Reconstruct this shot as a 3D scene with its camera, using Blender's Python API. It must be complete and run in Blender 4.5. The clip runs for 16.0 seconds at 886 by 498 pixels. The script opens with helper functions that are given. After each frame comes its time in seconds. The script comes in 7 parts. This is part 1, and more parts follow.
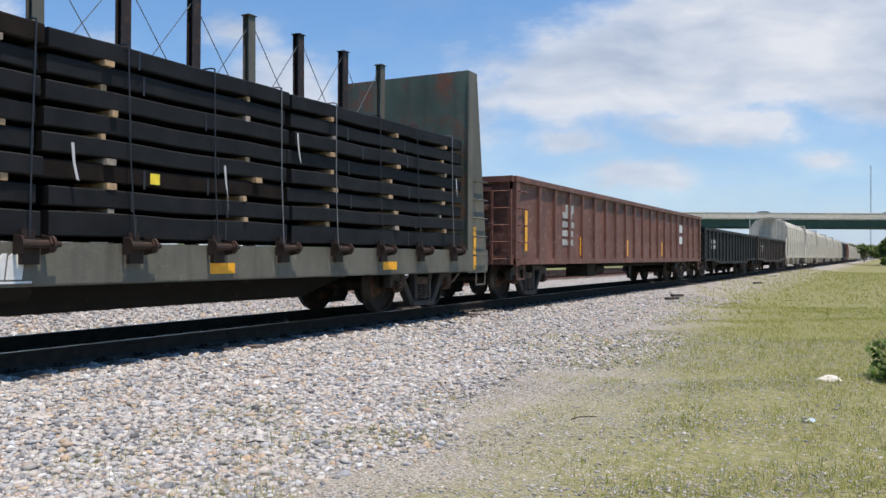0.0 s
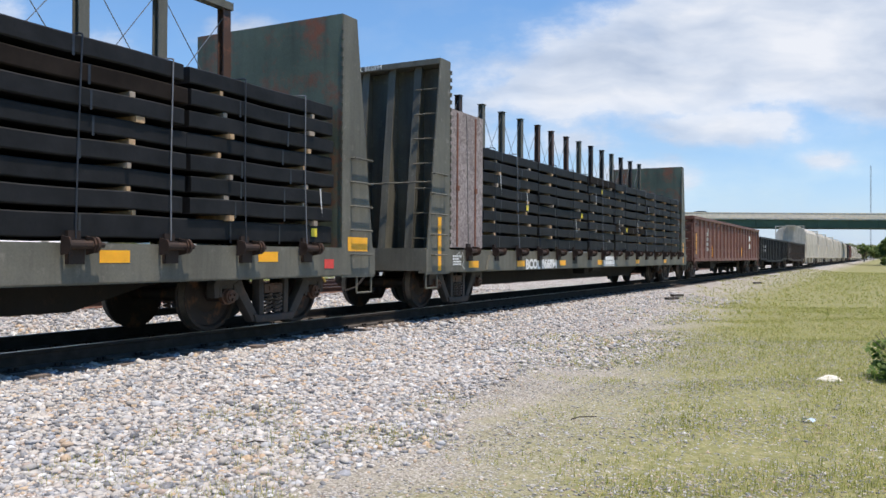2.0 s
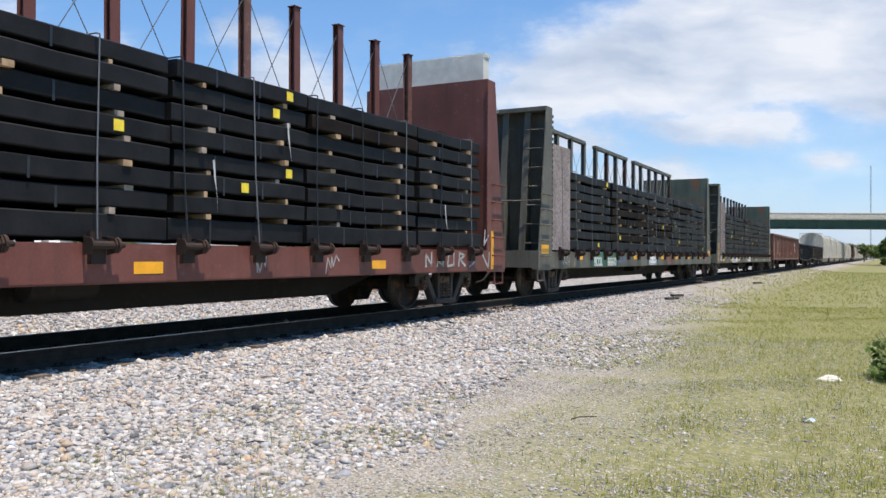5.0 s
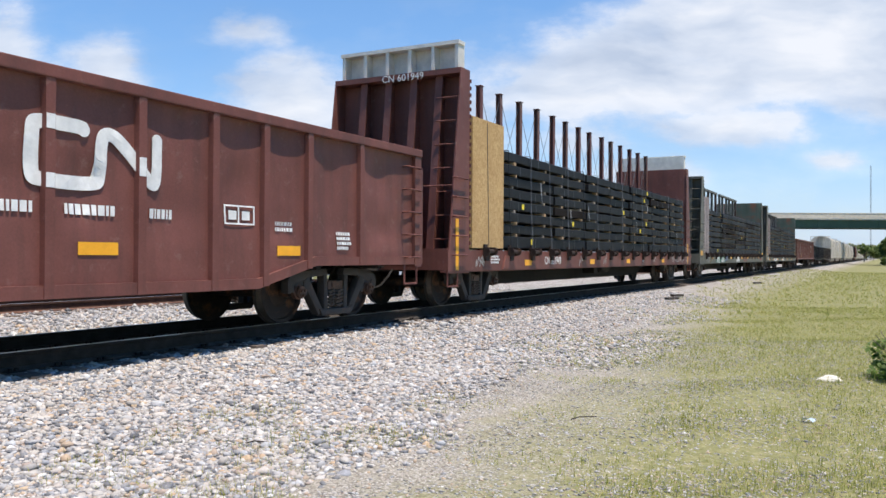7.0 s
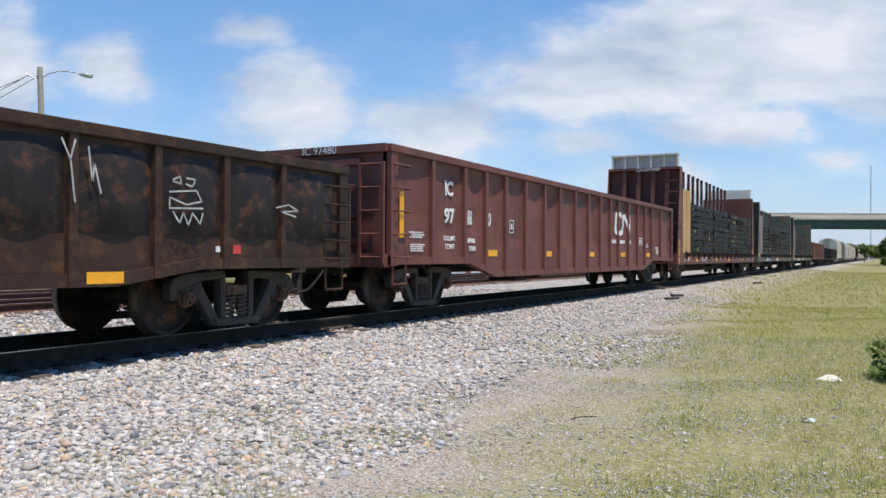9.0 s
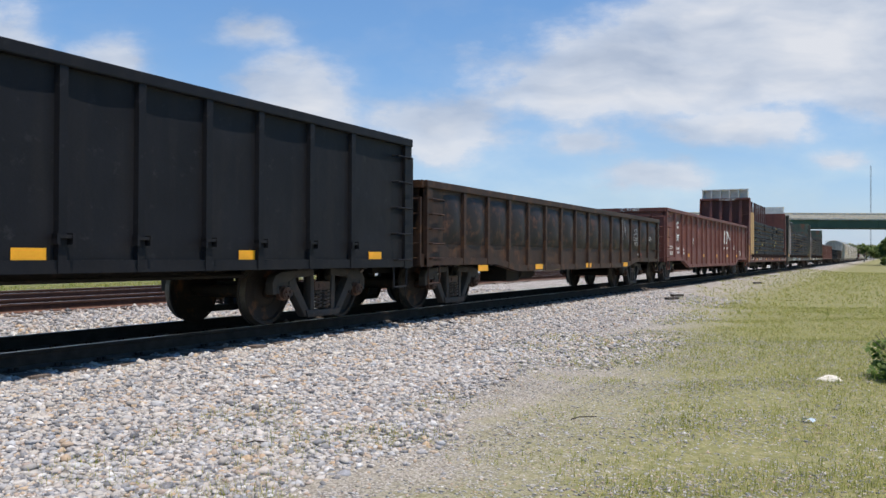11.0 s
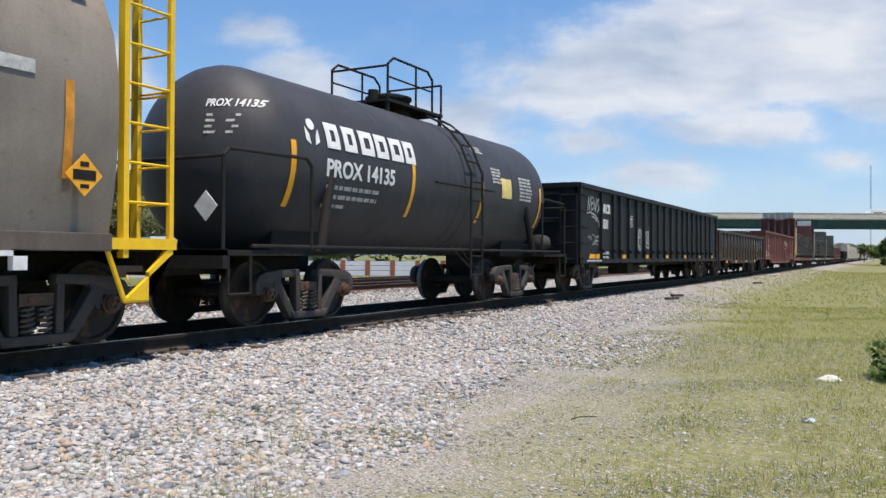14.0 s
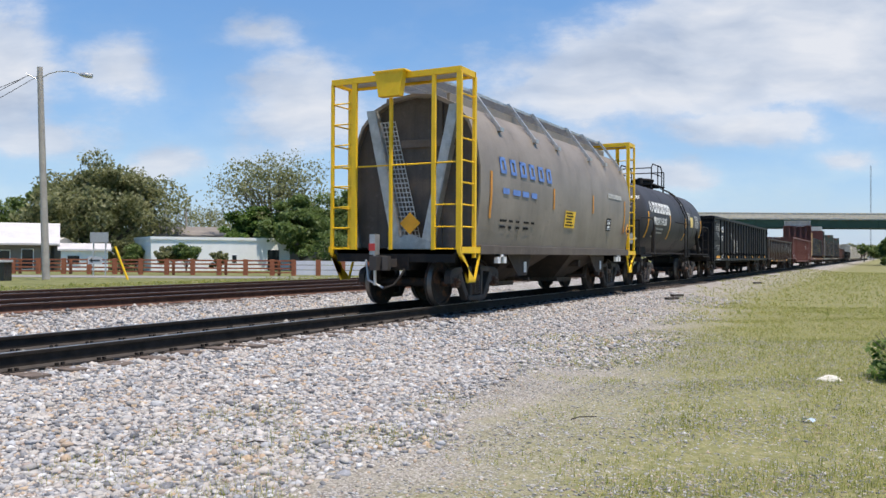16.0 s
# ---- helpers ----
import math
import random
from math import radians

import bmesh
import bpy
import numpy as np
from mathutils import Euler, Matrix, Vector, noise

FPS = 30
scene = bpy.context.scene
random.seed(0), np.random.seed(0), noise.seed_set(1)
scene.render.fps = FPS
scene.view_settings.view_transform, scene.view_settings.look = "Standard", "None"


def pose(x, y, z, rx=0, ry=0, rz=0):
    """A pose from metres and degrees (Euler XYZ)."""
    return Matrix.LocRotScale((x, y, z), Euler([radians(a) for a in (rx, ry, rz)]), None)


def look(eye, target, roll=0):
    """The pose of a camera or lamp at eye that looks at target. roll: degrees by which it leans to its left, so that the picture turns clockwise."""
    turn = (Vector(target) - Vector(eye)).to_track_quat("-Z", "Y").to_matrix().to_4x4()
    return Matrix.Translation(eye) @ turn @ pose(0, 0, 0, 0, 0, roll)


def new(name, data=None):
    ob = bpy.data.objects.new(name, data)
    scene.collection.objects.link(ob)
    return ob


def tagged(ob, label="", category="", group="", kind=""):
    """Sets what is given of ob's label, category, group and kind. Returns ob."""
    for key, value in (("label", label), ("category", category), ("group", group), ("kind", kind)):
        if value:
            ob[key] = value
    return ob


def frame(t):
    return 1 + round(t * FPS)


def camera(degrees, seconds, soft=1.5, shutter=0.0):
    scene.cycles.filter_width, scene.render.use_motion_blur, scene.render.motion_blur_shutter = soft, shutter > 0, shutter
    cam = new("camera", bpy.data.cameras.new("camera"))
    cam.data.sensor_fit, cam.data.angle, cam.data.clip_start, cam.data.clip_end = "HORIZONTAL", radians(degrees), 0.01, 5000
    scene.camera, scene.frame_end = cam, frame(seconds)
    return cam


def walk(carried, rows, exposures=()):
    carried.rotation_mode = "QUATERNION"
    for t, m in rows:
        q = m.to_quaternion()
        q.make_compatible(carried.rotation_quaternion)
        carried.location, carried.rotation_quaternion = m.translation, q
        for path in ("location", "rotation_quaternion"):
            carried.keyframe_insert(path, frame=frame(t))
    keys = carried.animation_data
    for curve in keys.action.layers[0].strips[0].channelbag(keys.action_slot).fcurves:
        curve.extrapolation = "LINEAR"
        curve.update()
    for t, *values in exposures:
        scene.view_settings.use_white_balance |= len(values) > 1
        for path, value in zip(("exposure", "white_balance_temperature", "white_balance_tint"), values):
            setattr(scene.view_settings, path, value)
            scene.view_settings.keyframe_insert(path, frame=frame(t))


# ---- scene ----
cam = camera(56.77, 16.0, soft=1.5)
EYE = (0.0, 0.0, 0.996)
AIM = (0.88134, 0.47232, 0.0077)
walk(cam, [(0.0, look(EYE, [e + 50 * a for e, a in zip(EYE, AIM)], 0.31)),
           (16.0, look(EYE, [e + 50 * a for e, a in zip(EYE, AIM)], 0.31))],
     exposures=[(0.0, 0.17, 6450, 12), (1.5, 0.32, 6450, 12), (3.5, 0.32, 6450, 12), (7.0, 0.4, 6450, 12), (9.0, 0.25, 6450, 12), (12.5, 0.08, 6450, 12), (14.5, 0.24, 6450, 12), (16.0, 0.2, 6450, 12)])

TRACK = 8.45          # the middle of the track on which the train runs
END = 16.0

# ---------------------------------------------------------------- light
SUN_WAY = Vector((-0.09, -0.27, 1.0)).normalized()      # towards the sun
world = bpy.data.worlds.new("world")
scene.world = world
world.use_nodes = True
wn = world.node_tree
wn.nodes.clear()
sky = wn.nodes.new("ShaderNodeTexSky")
sky.sky_type, sky.sun_disc = "NISHITA", False
sky.sun_elevation = math.asin(SUN_WAY.z)
sky.sun_rotation = math.atan2(SUN_WAY.x, SUN_WAY.y)
sky.air_density, sky.dust_density, sky.ozone_density = 1.0, 0.3, 2.5
bg = wn.nodes.new("ShaderNodeBackground")
bg.inputs[1].default_value = 0.13
wo = wn.nodes.new("ShaderNodeOutputWorld")
tone = wn.nodes.new("ShaderNodeHueSaturation")
tone.inputs["Saturation"].default_value = 1.38
wn.links.new(sky.outputs[0], tone.inputs["Color"])
wn.links.new(tone.outputs[0], bg.inputs[0])
wn.links.new(bg.outputs[0], wo.inputs[0])

sun = new("sun", bpy.data.lights.new("sun", "SUN"))
sun.data.energy, sun.data.angle, sun.data.color = 5.0, radians(0.6), (1.0, 0.91, 0.78)
sun.matrix_world = look((0, 0, 60), Vector((0, 0, 60)) - SUN_WAY)

# ---------------------------------------------------------------- materials
def nodes(name):
    m = bpy.data.materials.new(name)
    m.use_nodes = True
    nt = m.node_tree
    return m, nt, nt.nodes["Principled BSDF"]


def noise_at(nt, scale, detail=4.0, stretch=(1, 1, 1), rough=0.55, space="Object"):
    c = nt.nodes.new("ShaderNodeTexCoord")
    mp = nt.nodes.new("ShaderNodeMapping")
    mp.inputs["Scale"].default_value = stretch
    n = nt.nodes.new("ShaderNodeTexNoise")
    n.inputs["Scale"].default_value, n.inputs["Detail"].default_value = scale, detail
    n.inputs["Roughness"].default_value = rough
    nt.links.new(c.outputs[space], mp.inputs[0])
    nt.links.new(mp.outputs[0], n.inputs[0])
    return n.outputs[0]


def ramp(nt, fac, stops):
    r = nt.nodes.new("ShaderNodeValToRGB")
    while len(r.color_ramp.elements) < len(stops):
        r.color_ramp.elements.new(0.5)
    for e, (p, c) in zip(r.color_ramp.elements, stops):
        e.position = p
        e.color = (*c, 1) if isinstance(c, (tuple, list)) else (c, c, c, 1)
    nt.links.new(fac, r.inputs[0])
    return r.outputs[0]


def mix(nt, fac, a, b, mode="MIX"):
    n = nt.nodes.new("ShaderNodeMix")
    n.data_type, n.blend_type = "RGBA", mode
    for v, i in ((fac, 0), (a, 6), (b, 7)):
        if isinstance(v, (int, float)):
            n.inputs[i].default_value = v if i == 0 else (v, v, v, 1)
        elif isinstance(v, (tuple, list)):
            n.inputs[i].default_value = (*v, 1)
        else:
            nt.links.new(v, n.inputs[i])
    return n.outputs[2]


def bump(nt, bsdf, height, strength=0.3, distance=0.01):
    b = nt.nodes.new("ShaderNodeBump")
    b.inputs["Strength"].default_value, b.inputs["Distance"].default_value = strength, distance
    nt.links.new(height, b.inputs["Height"])
    nt.links.new(b.outputs[0], bsdf.inputs["Normal"])


def paint(name, base, worn, dirt=(0.03, 0.026, 0.022), rough=0.55, amount=0.5, grime=0.4, metal=0.0, gloss=0.3, patch=6.0, relief=0.35):
    """Old paint on steel: faded patches, worn spots of another colour, streaks that run down."""
    m, nt, b = nodes(name)
    fade = ramp(nt, noise_at(nt, 1.1, 5), [(0.3, [0.82 * c for c in base]), (0.7, [min(1, 1.2 * c) for c in base])])
    spots = ramp(nt, noise_at(nt, patch, 8, rough=0.7), [(0.62 - 0.14 * amount, 0), (0.74 - 0.1 * amount, 1)])
    c = mix(nt, spots, fade, worn)
    streak = ramp(nt, noise_at(nt, 5.0, 5, (1, 1, 0.09)), [(0.45, 0), (0.75, grime)])
    c = mix(nt, streak, c, dirt)
    fine = noise_at(nt, 45, 3)
    c = mix(nt, 0.22, c, ramp(nt, fine, [(0.3, 0.35), (0.7, 0.75)]), "OVERLAY")
    nt.links.new(c, b.inputs["Base Color"])
    b.inputs["Roughness"].default_value, b.inputs["Metallic"].default_value = rough, metal
    b.inputs["Specular IOR Level"].default_value = gloss
    bump(nt, b, noise_at(nt, 2.2, 6), relief, 0.03)
    return m


def plain(name, base, rough=0.6, var=0.15, scale=8.0, metal=0.0, relief=0.15, dist=0.006, gloss=0.4):
    m, nt, b = nodes(name)
    c = ramp(nt, noise_at(nt, scale, 6), [(0.3, [c * (1 - var) for c in base]), (0.7, [min(1, c * (1 + var)) for c in base])])
    c = mix(nt, 0.15, c, ramp(nt, noise_at(nt, scale * 9, 3), [(0.3, 0.3), (0.7, 0.8)]), "OVERLAY")
    nt.links.new(c, b.inputs["Base Color"])
    b.inputs["Roughness"].default_value, b.inputs["Metallic"].default_value = rough, metal
    b.inputs["Specular IOR Level"].default_value = gloss
    bump(nt, b, noise_at(nt, scale * 3, 5), relief, dist)
    return m


def per_island(name, stops, rough=0.8, relief=0.4, scale=40.0, dist=0.004, space="Object"):
    """Stones, blades and leaves: each island takes its own tint."""
    m, nt, b = nodes(name)
    g = nt.nodes.new("ShaderNodeNewGeometry")
    c = ramp(nt, g.outputs["Random Per Island"], stops)
    c = mix(nt, 0.3, c, ramp(nt, noise_at(nt, scale, 4), [(0.3, 0.3), (0.7, 0.8)]), "OVERLAY")
    nt.links.new(c, b.inputs["Base Color"])
    b.inputs["Roughness"].default_value = rough
    if relief:
        bump(nt, b, noise_at(nt, scale, 4), relief, dist)
    return m


GREEN = paint("green_grey_paint", (0.127, 0.121, 0.097), (0.21, 0.195, 0.165), amount=0.25, grime=0.5)
GREEN_RUST = paint("rust_stained_green_paint", (0.10, 0.125, 0.095), (0.22, 0.085, 0.05), amount=1.0, grime=0.4, patch=1.6)
BROWN = paint("red_brown_paint", (0.158, 0.058, 0.046), (0.20, 0.10, 0.08), amount=0.3, grime=0.35)
BROWN_OLD = paint("faded_rust_brown_paint", (0.165, 0.074, 0.057), (0.28, 0.175, 0.14), amount=0.6, grime=0.5)
STAINED = paint("brown_rust_stained_steel", (0.045, 0.026, 0.019), (0.11, 0.055, 0.028), amount=0.8, grime=0.7, patch=3.0, gloss=0.2)
DARK_RUST = paint("sooty_rusted_paint", (0.032, 0.024, 0.021), (0.125, 0.058, 0.034), amount=0.6, grime=0.6)
BLACK = paint("black_car_paint", (0.011, 0.0115, 0.014), (0.028, 0.028, 0.03), amount=0.2, grime=0.3, rough=0.55, gloss=0.18)
TANK = paint("black_tank_paint", (0.046, 0.046, 0.052), (0.07, 0.07, 0.07), amount=0.1, grime=0.3, rough=0.58, gloss=0.3)
GREY = paint("grey_hopper_paint", (0.24, 0.205, 0.168), (0.15, 0.125, 0.105), amount=0.15, grime=0.14, rough=0.42, relief=0.1)
PALE = paint("pale_hopper_paint", (0.52, 0.475, 0.40), (0.35, 0.31, 0.25), dirt=(0.22, 0.19, 0.15), amount=0.3, grime=0.5)
UNDER = paint("sooty_underframe", (0.022, 0.020, 0.019), (0.05, 0.033, 0.025), amount=0.4, grime=0.5, rough=0.75, gloss=0.15)
CAST = paint("dusty_cast_steel", (0.050, 0.045, 0.042), (0.095, 0.065, 0.05), amount=0.5, grime=0.3, rough=0.7, patch=5.0)
RUSTY = paint("rust_brown_cap", (0.085, 0.048, 0.034), (0.19, 0.085, 0.05), amount=0.6, patch=9.0)
WINCH = paint("rust_black_winch_steel", (0.035, 0.024, 0.020), (0.10, 0.05, 0.03), amount=0.6, rough=0.7, patch=8.0, gloss=0.2)
SPRING = paint("bare_spring_steel", (0.12, 0.095, 0.078), (0.22, 0.12, 0.07), amount=0.5, rough=0.6, patch=12.0)
WHEEL = paint("dark_wheel_steel", (0.032, 0.024, 0.020), (0.15, 0.07, 0.035), amount=0.6, grime=0.3, rough=0.7, patch=4.0)
TREAD = plain("worn_tread_steel", (0.20, 0.175, 0.15), 0.55, 0.2, metal=0.8)
YELLOW = plain("safety_yellow_paint", (0.86, 0.52, 0.015), 0.45, 0.1, 3.0)
AMBER = plain("amber_reflective_tape", (0.88, 0.40, 0.02), 0.4, 0.1, 5.0)
WHITE = plain("white_lettering_paint", (0.72, 0.72, 0.70), 0.6, 0.12, 9.0)
CHALK = plain("chalky_graffiti_paint", (0.42, 0.42, 0.40), 0.8, 0.35, 14.0)
GALV = plain("galvanised_steel", (0.48, 0.48, 0.47), 0.45, 0.2, 6.0, metal=0.6)
RED = plain("red_placard", (0.6, 0.06, 0.05), 0.6)
BLUE = plain("faded_blue_letter_paint", (0.13, 0.24, 0.55), 0.6, 0.2)
ALU = plain("white_painted_extension", (0.62, 0.60, 0.55), 0.55, 0.15, 4.0)
BEAM = plain("black_bundle_wrapping", (0.0095, 0.0095, 0.0105), 0.62, 0.5, 3.0, relief=0.35, dist=0.012, gloss=0.24)
BEAM_BROWN = plain("rust_dusted_black_wrapping", (0.0155, 0.0118, 0.010), 0.8, 0.4, 3.0, relief=0.35, gloss=0.1)
BLOCK_GREY = plain("weathered_softwood", (0.30, 0.25, 0.20), 0.85, 0.3, 10.0)
BLOCK = plain("pale_softwood", (0.40, 0.27, 0.155), 0.8, 0.3, 10.0)
STRAP = plain("dark_steel_band", (0.05, 0.05, 0.055), 0.4, 0.2, metal=0.7)
CABLE = plain("grey_steel_cable", (0.17, 0.17, 0.18), 0.5, 0.2, metal=0.3)
STRAP_WHITE = plain("torn_white_wrapping", (0.5, 0.5, 0.5), 0.6, 0.2)
TAG = plain("yellow_paper_tag", (0.85, 0.65, 0.05), 0.6)
RUSTBAND = plain("rusted_steel_strap", (0.16, 0.055, 0.028), 0.7, 0.3)
WIRE = plain("dull_steel_wire", (0.20, 0.20, 0.20), 0.5, 0.2, metal=0.5)


def chipboard(name, dark, light):
    m, nt, b = nodes(name)
    v = nt.nodes.new("ShaderNodeTexVoronoi")
    v.inputs["Scale"].default_value = 22
    c = nt.nodes.new("ShaderNodeTexCoord")
    nt.links.new(c.outputs["Object"], v.inputs[0])
    s = nt.nodes.new("ShaderNodeSeparateColor")
    nt.links.new(v.outputs["Color"], s.inputs[0])
    col = ramp(nt, s.outputs[0], [(0.0, dark), (1.0, light)])
    col = mix(nt, 0.5, col, ramp(nt, noise_at(nt, 60, 5), [(0.35, dark), (0.65, light)]))
    col = mix(nt, ramp(nt, noise_at(nt, 1.6, 4), [(0.45, 0), (0.75, 0.6)]), col, dark)
    nt.links.new(col, b.inputs["Base Color"])
    b.inputs["Roughness"].default_value = 0.85
    bump(nt, b, v.outputs["Distance"], 0.3, 0.004)
    return m


OSB_GREY = chipboard("weathered_chipboard", (0.12, 0.09, 0.085), (0.42, 0.36, 0.345))
OSB_NEW = chipboard("fresh_chipboard", (0.38, 0.22, 0.08), (0.62, 0.42, 0.19))

# ---------------------------------------------------------------- mesh tools
class Shape:
    """Collects vertices and faces of one mesh."""
    def __init__(self):
        self.v, self.f = [], []

    def add(self, verts, faces):
        n = len(self.v)
        self.v += [tuple(p) for p in verts]
        self.f += [tuple(i + n for i in f) for f in faces]
        return self

    def box(self, x0, x1, y0, y1, z0, z1):
        return self.add([(x, y, z) for x in (x0, x1) for y in (y0, y1) for z in (z0, z1)],
                        [(0, 1, 3, 2), (4, 6, 7, 5), (0, 4, 5, 1), (2, 3, 7, 6), (0, 2, 6, 4), (1, 5, 7, 3)])

    def prism(self, poly, a, b, axis="y"):
        """poly lies across the axis: (x, z) for y, (y, z) for x, (x, y) for z."""
        put = {"y": lambda p, t: (p[0], t, p[1]), "x": lambda p, t: (t, p[0], p[1]), "z": lambda p, t: (p[0], p[1], t)}[axis]
        n = len(poly)
        return self.add([put(p, a) for p in poly] + [put(p, b) for p in poly],
                        [tuple(range(n)), tuple(range(2 * n - 1, n - 1, -1))] + [(i, i + n, (i + 1) % n + n, (i + 1) % n) for i in range(n)])

    def tube(self, p, q, r, n=8, r2=None):
        p, q = Vector(p), Vector(q)
        w = (q - p).normalized()
        u = w.orthogonal().normalized()
        s = w.cross(u)
        ring = [(math.cos(2 * math.pi * i / n), math.sin(2 * math.pi * i / n)) for i in range(n)]
        r2 = r if r2 is None else r2
        return self.add([p + r * (c * u + d * s) for c, d in ring] + [q + r2 * (c * u + d * s) for c, d in ring],
                        [tuple(range(n - 1, -1, -1)), tuple(range(n, 2 * n))] + [(i, (i + 1) % n, (i + 1) % n + n, i + n) for i in range(n)])

    def path(self, pts, r, n=6):
        for a, b in zip(pts, pts[1:]):
            self.tube(a, b, r, n)
        return self

    def lathe(self, prof, axis="y", n=28, at=(0, 0, 0)):
        """prof: (position along the axis, radius) from end to end."""
        put = {"y": lambda t, c, s: (c, t, s), "x": lambda t, c, s: (t, c, s), "z": lambda t, c, s: (c, s, t)}[axis]
        k = len(prof)
        verts = [Vector(put(t, r * math.cos(2 * math.pi * i / n), r * math.sin(2 * math.pi * i / n))) + Vector(at) for t, r in prof for i in range(n)]
        faces = [(j * n + i, j * n + (i + 1) % n, (j + 1) * n + (i + 1) % n, (j + 1) * n + i) for j in range(k - 1) for i in range(n)]
        faces += [tuple(range(n - 1, -1, -1)), tuple(range((k - 1) * n, k * n))]
        return self.add(verts, faces)

    def mesh(self, name, mat, smooth=False, bevel=0.0):
        me = bpy.data.meshes.new(name)
        me.from_pydata(self.v, [], self.f)
        bm = bmesh.new()
        bm.from_mesh(me)
        bmesh.ops.recalc_face_normals(bm, faces=bm.faces)
        if bevel:
            bmesh.ops.bevel(bm, geom=bm.edges[:], offset=bevel, segments=2, affect="EDGES", profile=0.6)
        bm.to_mesh(me)
        bm.free()
        me.materials.append(mat)
        if smooth:
            me.polygons.foreach_set("use_smooth", [True] * len(me.polygons))
            me.set_sharp_from_angle(angle=radians(40))
        return me


def part(name, shape, mat, parent, label="", smooth=False, bevel=0.0):
    ob = new(name, shape.mesh(name, mat, smooth, bevel))
    ob.parent = parent
    return tagged(ob, label) if label else ob


def share(name, me, parent, m=None):
    ob = new(name, me)
    ob.parent = parent
    if m is not None:
        ob.matrix_basis = m
    return ob


def empty(name, m, label, category, group="", kind=""):
    ob = new(name)
    ob.empty_display_size = 0.3
    ob.matrix_basis = m
    return tagged(ob, label, category, group, kind)


def text_mesh(body, size, mat, squeeze=1.0, bold=0.0):
    cu = bpy.data.curves.new("letters", "FONT")
    cu.body, cu.size, cu.extrude, cu.offset, cu.resolution_u = body, size, 0.002, bold, 3
    ob = new("letters", cu)
    ob.scale = (squeeze, 1, 1)
    dg = bpy.context.evaluated_depsgraph_get()
    me = bpy.data.meshes.new_from_object(ob.evaluated_get(dg))
    me.transform(Matrix.Diagonal((squeeze, 1, 1, 1)))
    bpy.data.objects.remove(ob)
    bpy.data.curves.remove(cu)
    me.materials.clear()
    me.materials.append(mat)
    return me


def letters(body, x, z, size, parent, y, mat=None, name="lettering", squeeze=1.0, bold=0.0, m=None):
    """Words on the side that faces the camera, starting at x, on the base line z."""
    me = text_mesh(body, size, mat or WHITE, squeeze, bold)
    return share(name, me, parent, m or pose(x, y, z, 90, 0, 0))


def bars(x, z, w, h, rows, parent, y, mat=None, name="stencil_lines", seed=0):
    """Small writing that cannot be read: rows of short bars."""
    rnd, s = random.Random(seed), Shape()
    step = h / rows
    for r in range(rows):
        a = x
        while a < x + w * (0.7 + 0.3 * rnd.random()):
            b = a + rnd.uniform(0.04, 0.13) * max(w, 0.4)
            s.box(a, min(b, x + w), y - 0.003, y + 0.003, z + h - (r + 0.72) * step, z + h - r * step - 0.06 * step)
            a = b + 0.02
    return part(name, s, mat or WHITE, parent)


def scrawl(pts, parent, y, r=0.018, mat=None):
    """A line of spray paint, as a flat ribbon."""
    s = Shape()
    for (a, b), (c, d) in zip(pts, pts[1:]):
        w = Vector((c - a, d - b))
        n = Vector((-w.y, w.x)).normalized() * r
        e = w.normalized() * r * 0.7
        s.add([(a - n.x - e.x, y, b - n.y - e.y), (c - n.x + e.x, y, d - n.y + e.y), (c + n.x + e.x, y, d + n.y + e.y), (a + n.x - e.x, y, b + n.y - e.y)], [(0, 1, 2, 3)])
    return part("graffiti", s, mat or CHALK, parent)


def ribbon(pts, parent, y, r, mat, name, rounds=2):
    """A broad painted band along a bent line with rounded corners, 4 mm thick."""
    p = [Vector(q) for q in pts]
    for _ in range(rounds):
        q = [p[0]]
        for a, b in zip(p, p[1:]):
            q += [a * 0.75 + b * 0.25, a * 0.25 + b * 0.75]
        p = q + [p[-1]]
    s = Shape()
    for i, (a, b) in enumerate(zip(p, p[1:])):
        # short straight lengths and round joints, each laid a hair above the last
        w = b - a
        n = Vector((-w.y, w.x)).normalized() * r
        y1 = y - 0.002 - 0.00012 * i
        s.prism([tuple(q) for q in (a - n, b - n, b + n, a + n)], y1, y + 0.002)
        if i:
            s.prism([(a.x + r * math.cos(k * math.pi / 8), a.y + r * math.sin(k * math.pi / 8)) for k in range(16)], y1 - 0.00006, y + 0.0018)
    return part(name, s, mat, parent)

# ---------------------------------------------------------------- bogies
MOVING, WHEELSETS = [], []
R_WHEEL = 0.457


def wheel_shape():
    s = Shape()
    for side in (-1, 1):
        p = [(0.635, 0.13), (0.655, 0.16), (0.665, 0.30), (0.640, 0.40), (0.625, 0.425), (0.622, 0.482), (0.650, 0.484), (0.665, 0.462), (0.765, 0.452),
             (0.765, 0.405), (0.725, 0.385), (0.705, 0.22), (0.745, 0.17), (0.75, 0.12)]
        s.lathe([(side * a, r) for a, r in p], "y", 30)
    s.lathe([(-0.98, 0.07), (-0.76, 0.085), (-0.6, 0.09), (0.6, 0.09), (0.76, 0.085), (0.98, 0.07)], "y", 12)
    return s


def tread_shape(side):
    s = Shape().lathe([(side * 0.667, 0.4635), (side * 0.762, 0.4545)], "y", 40)
    s.f = [f for f in s.f if len(f) == 4]
    return s


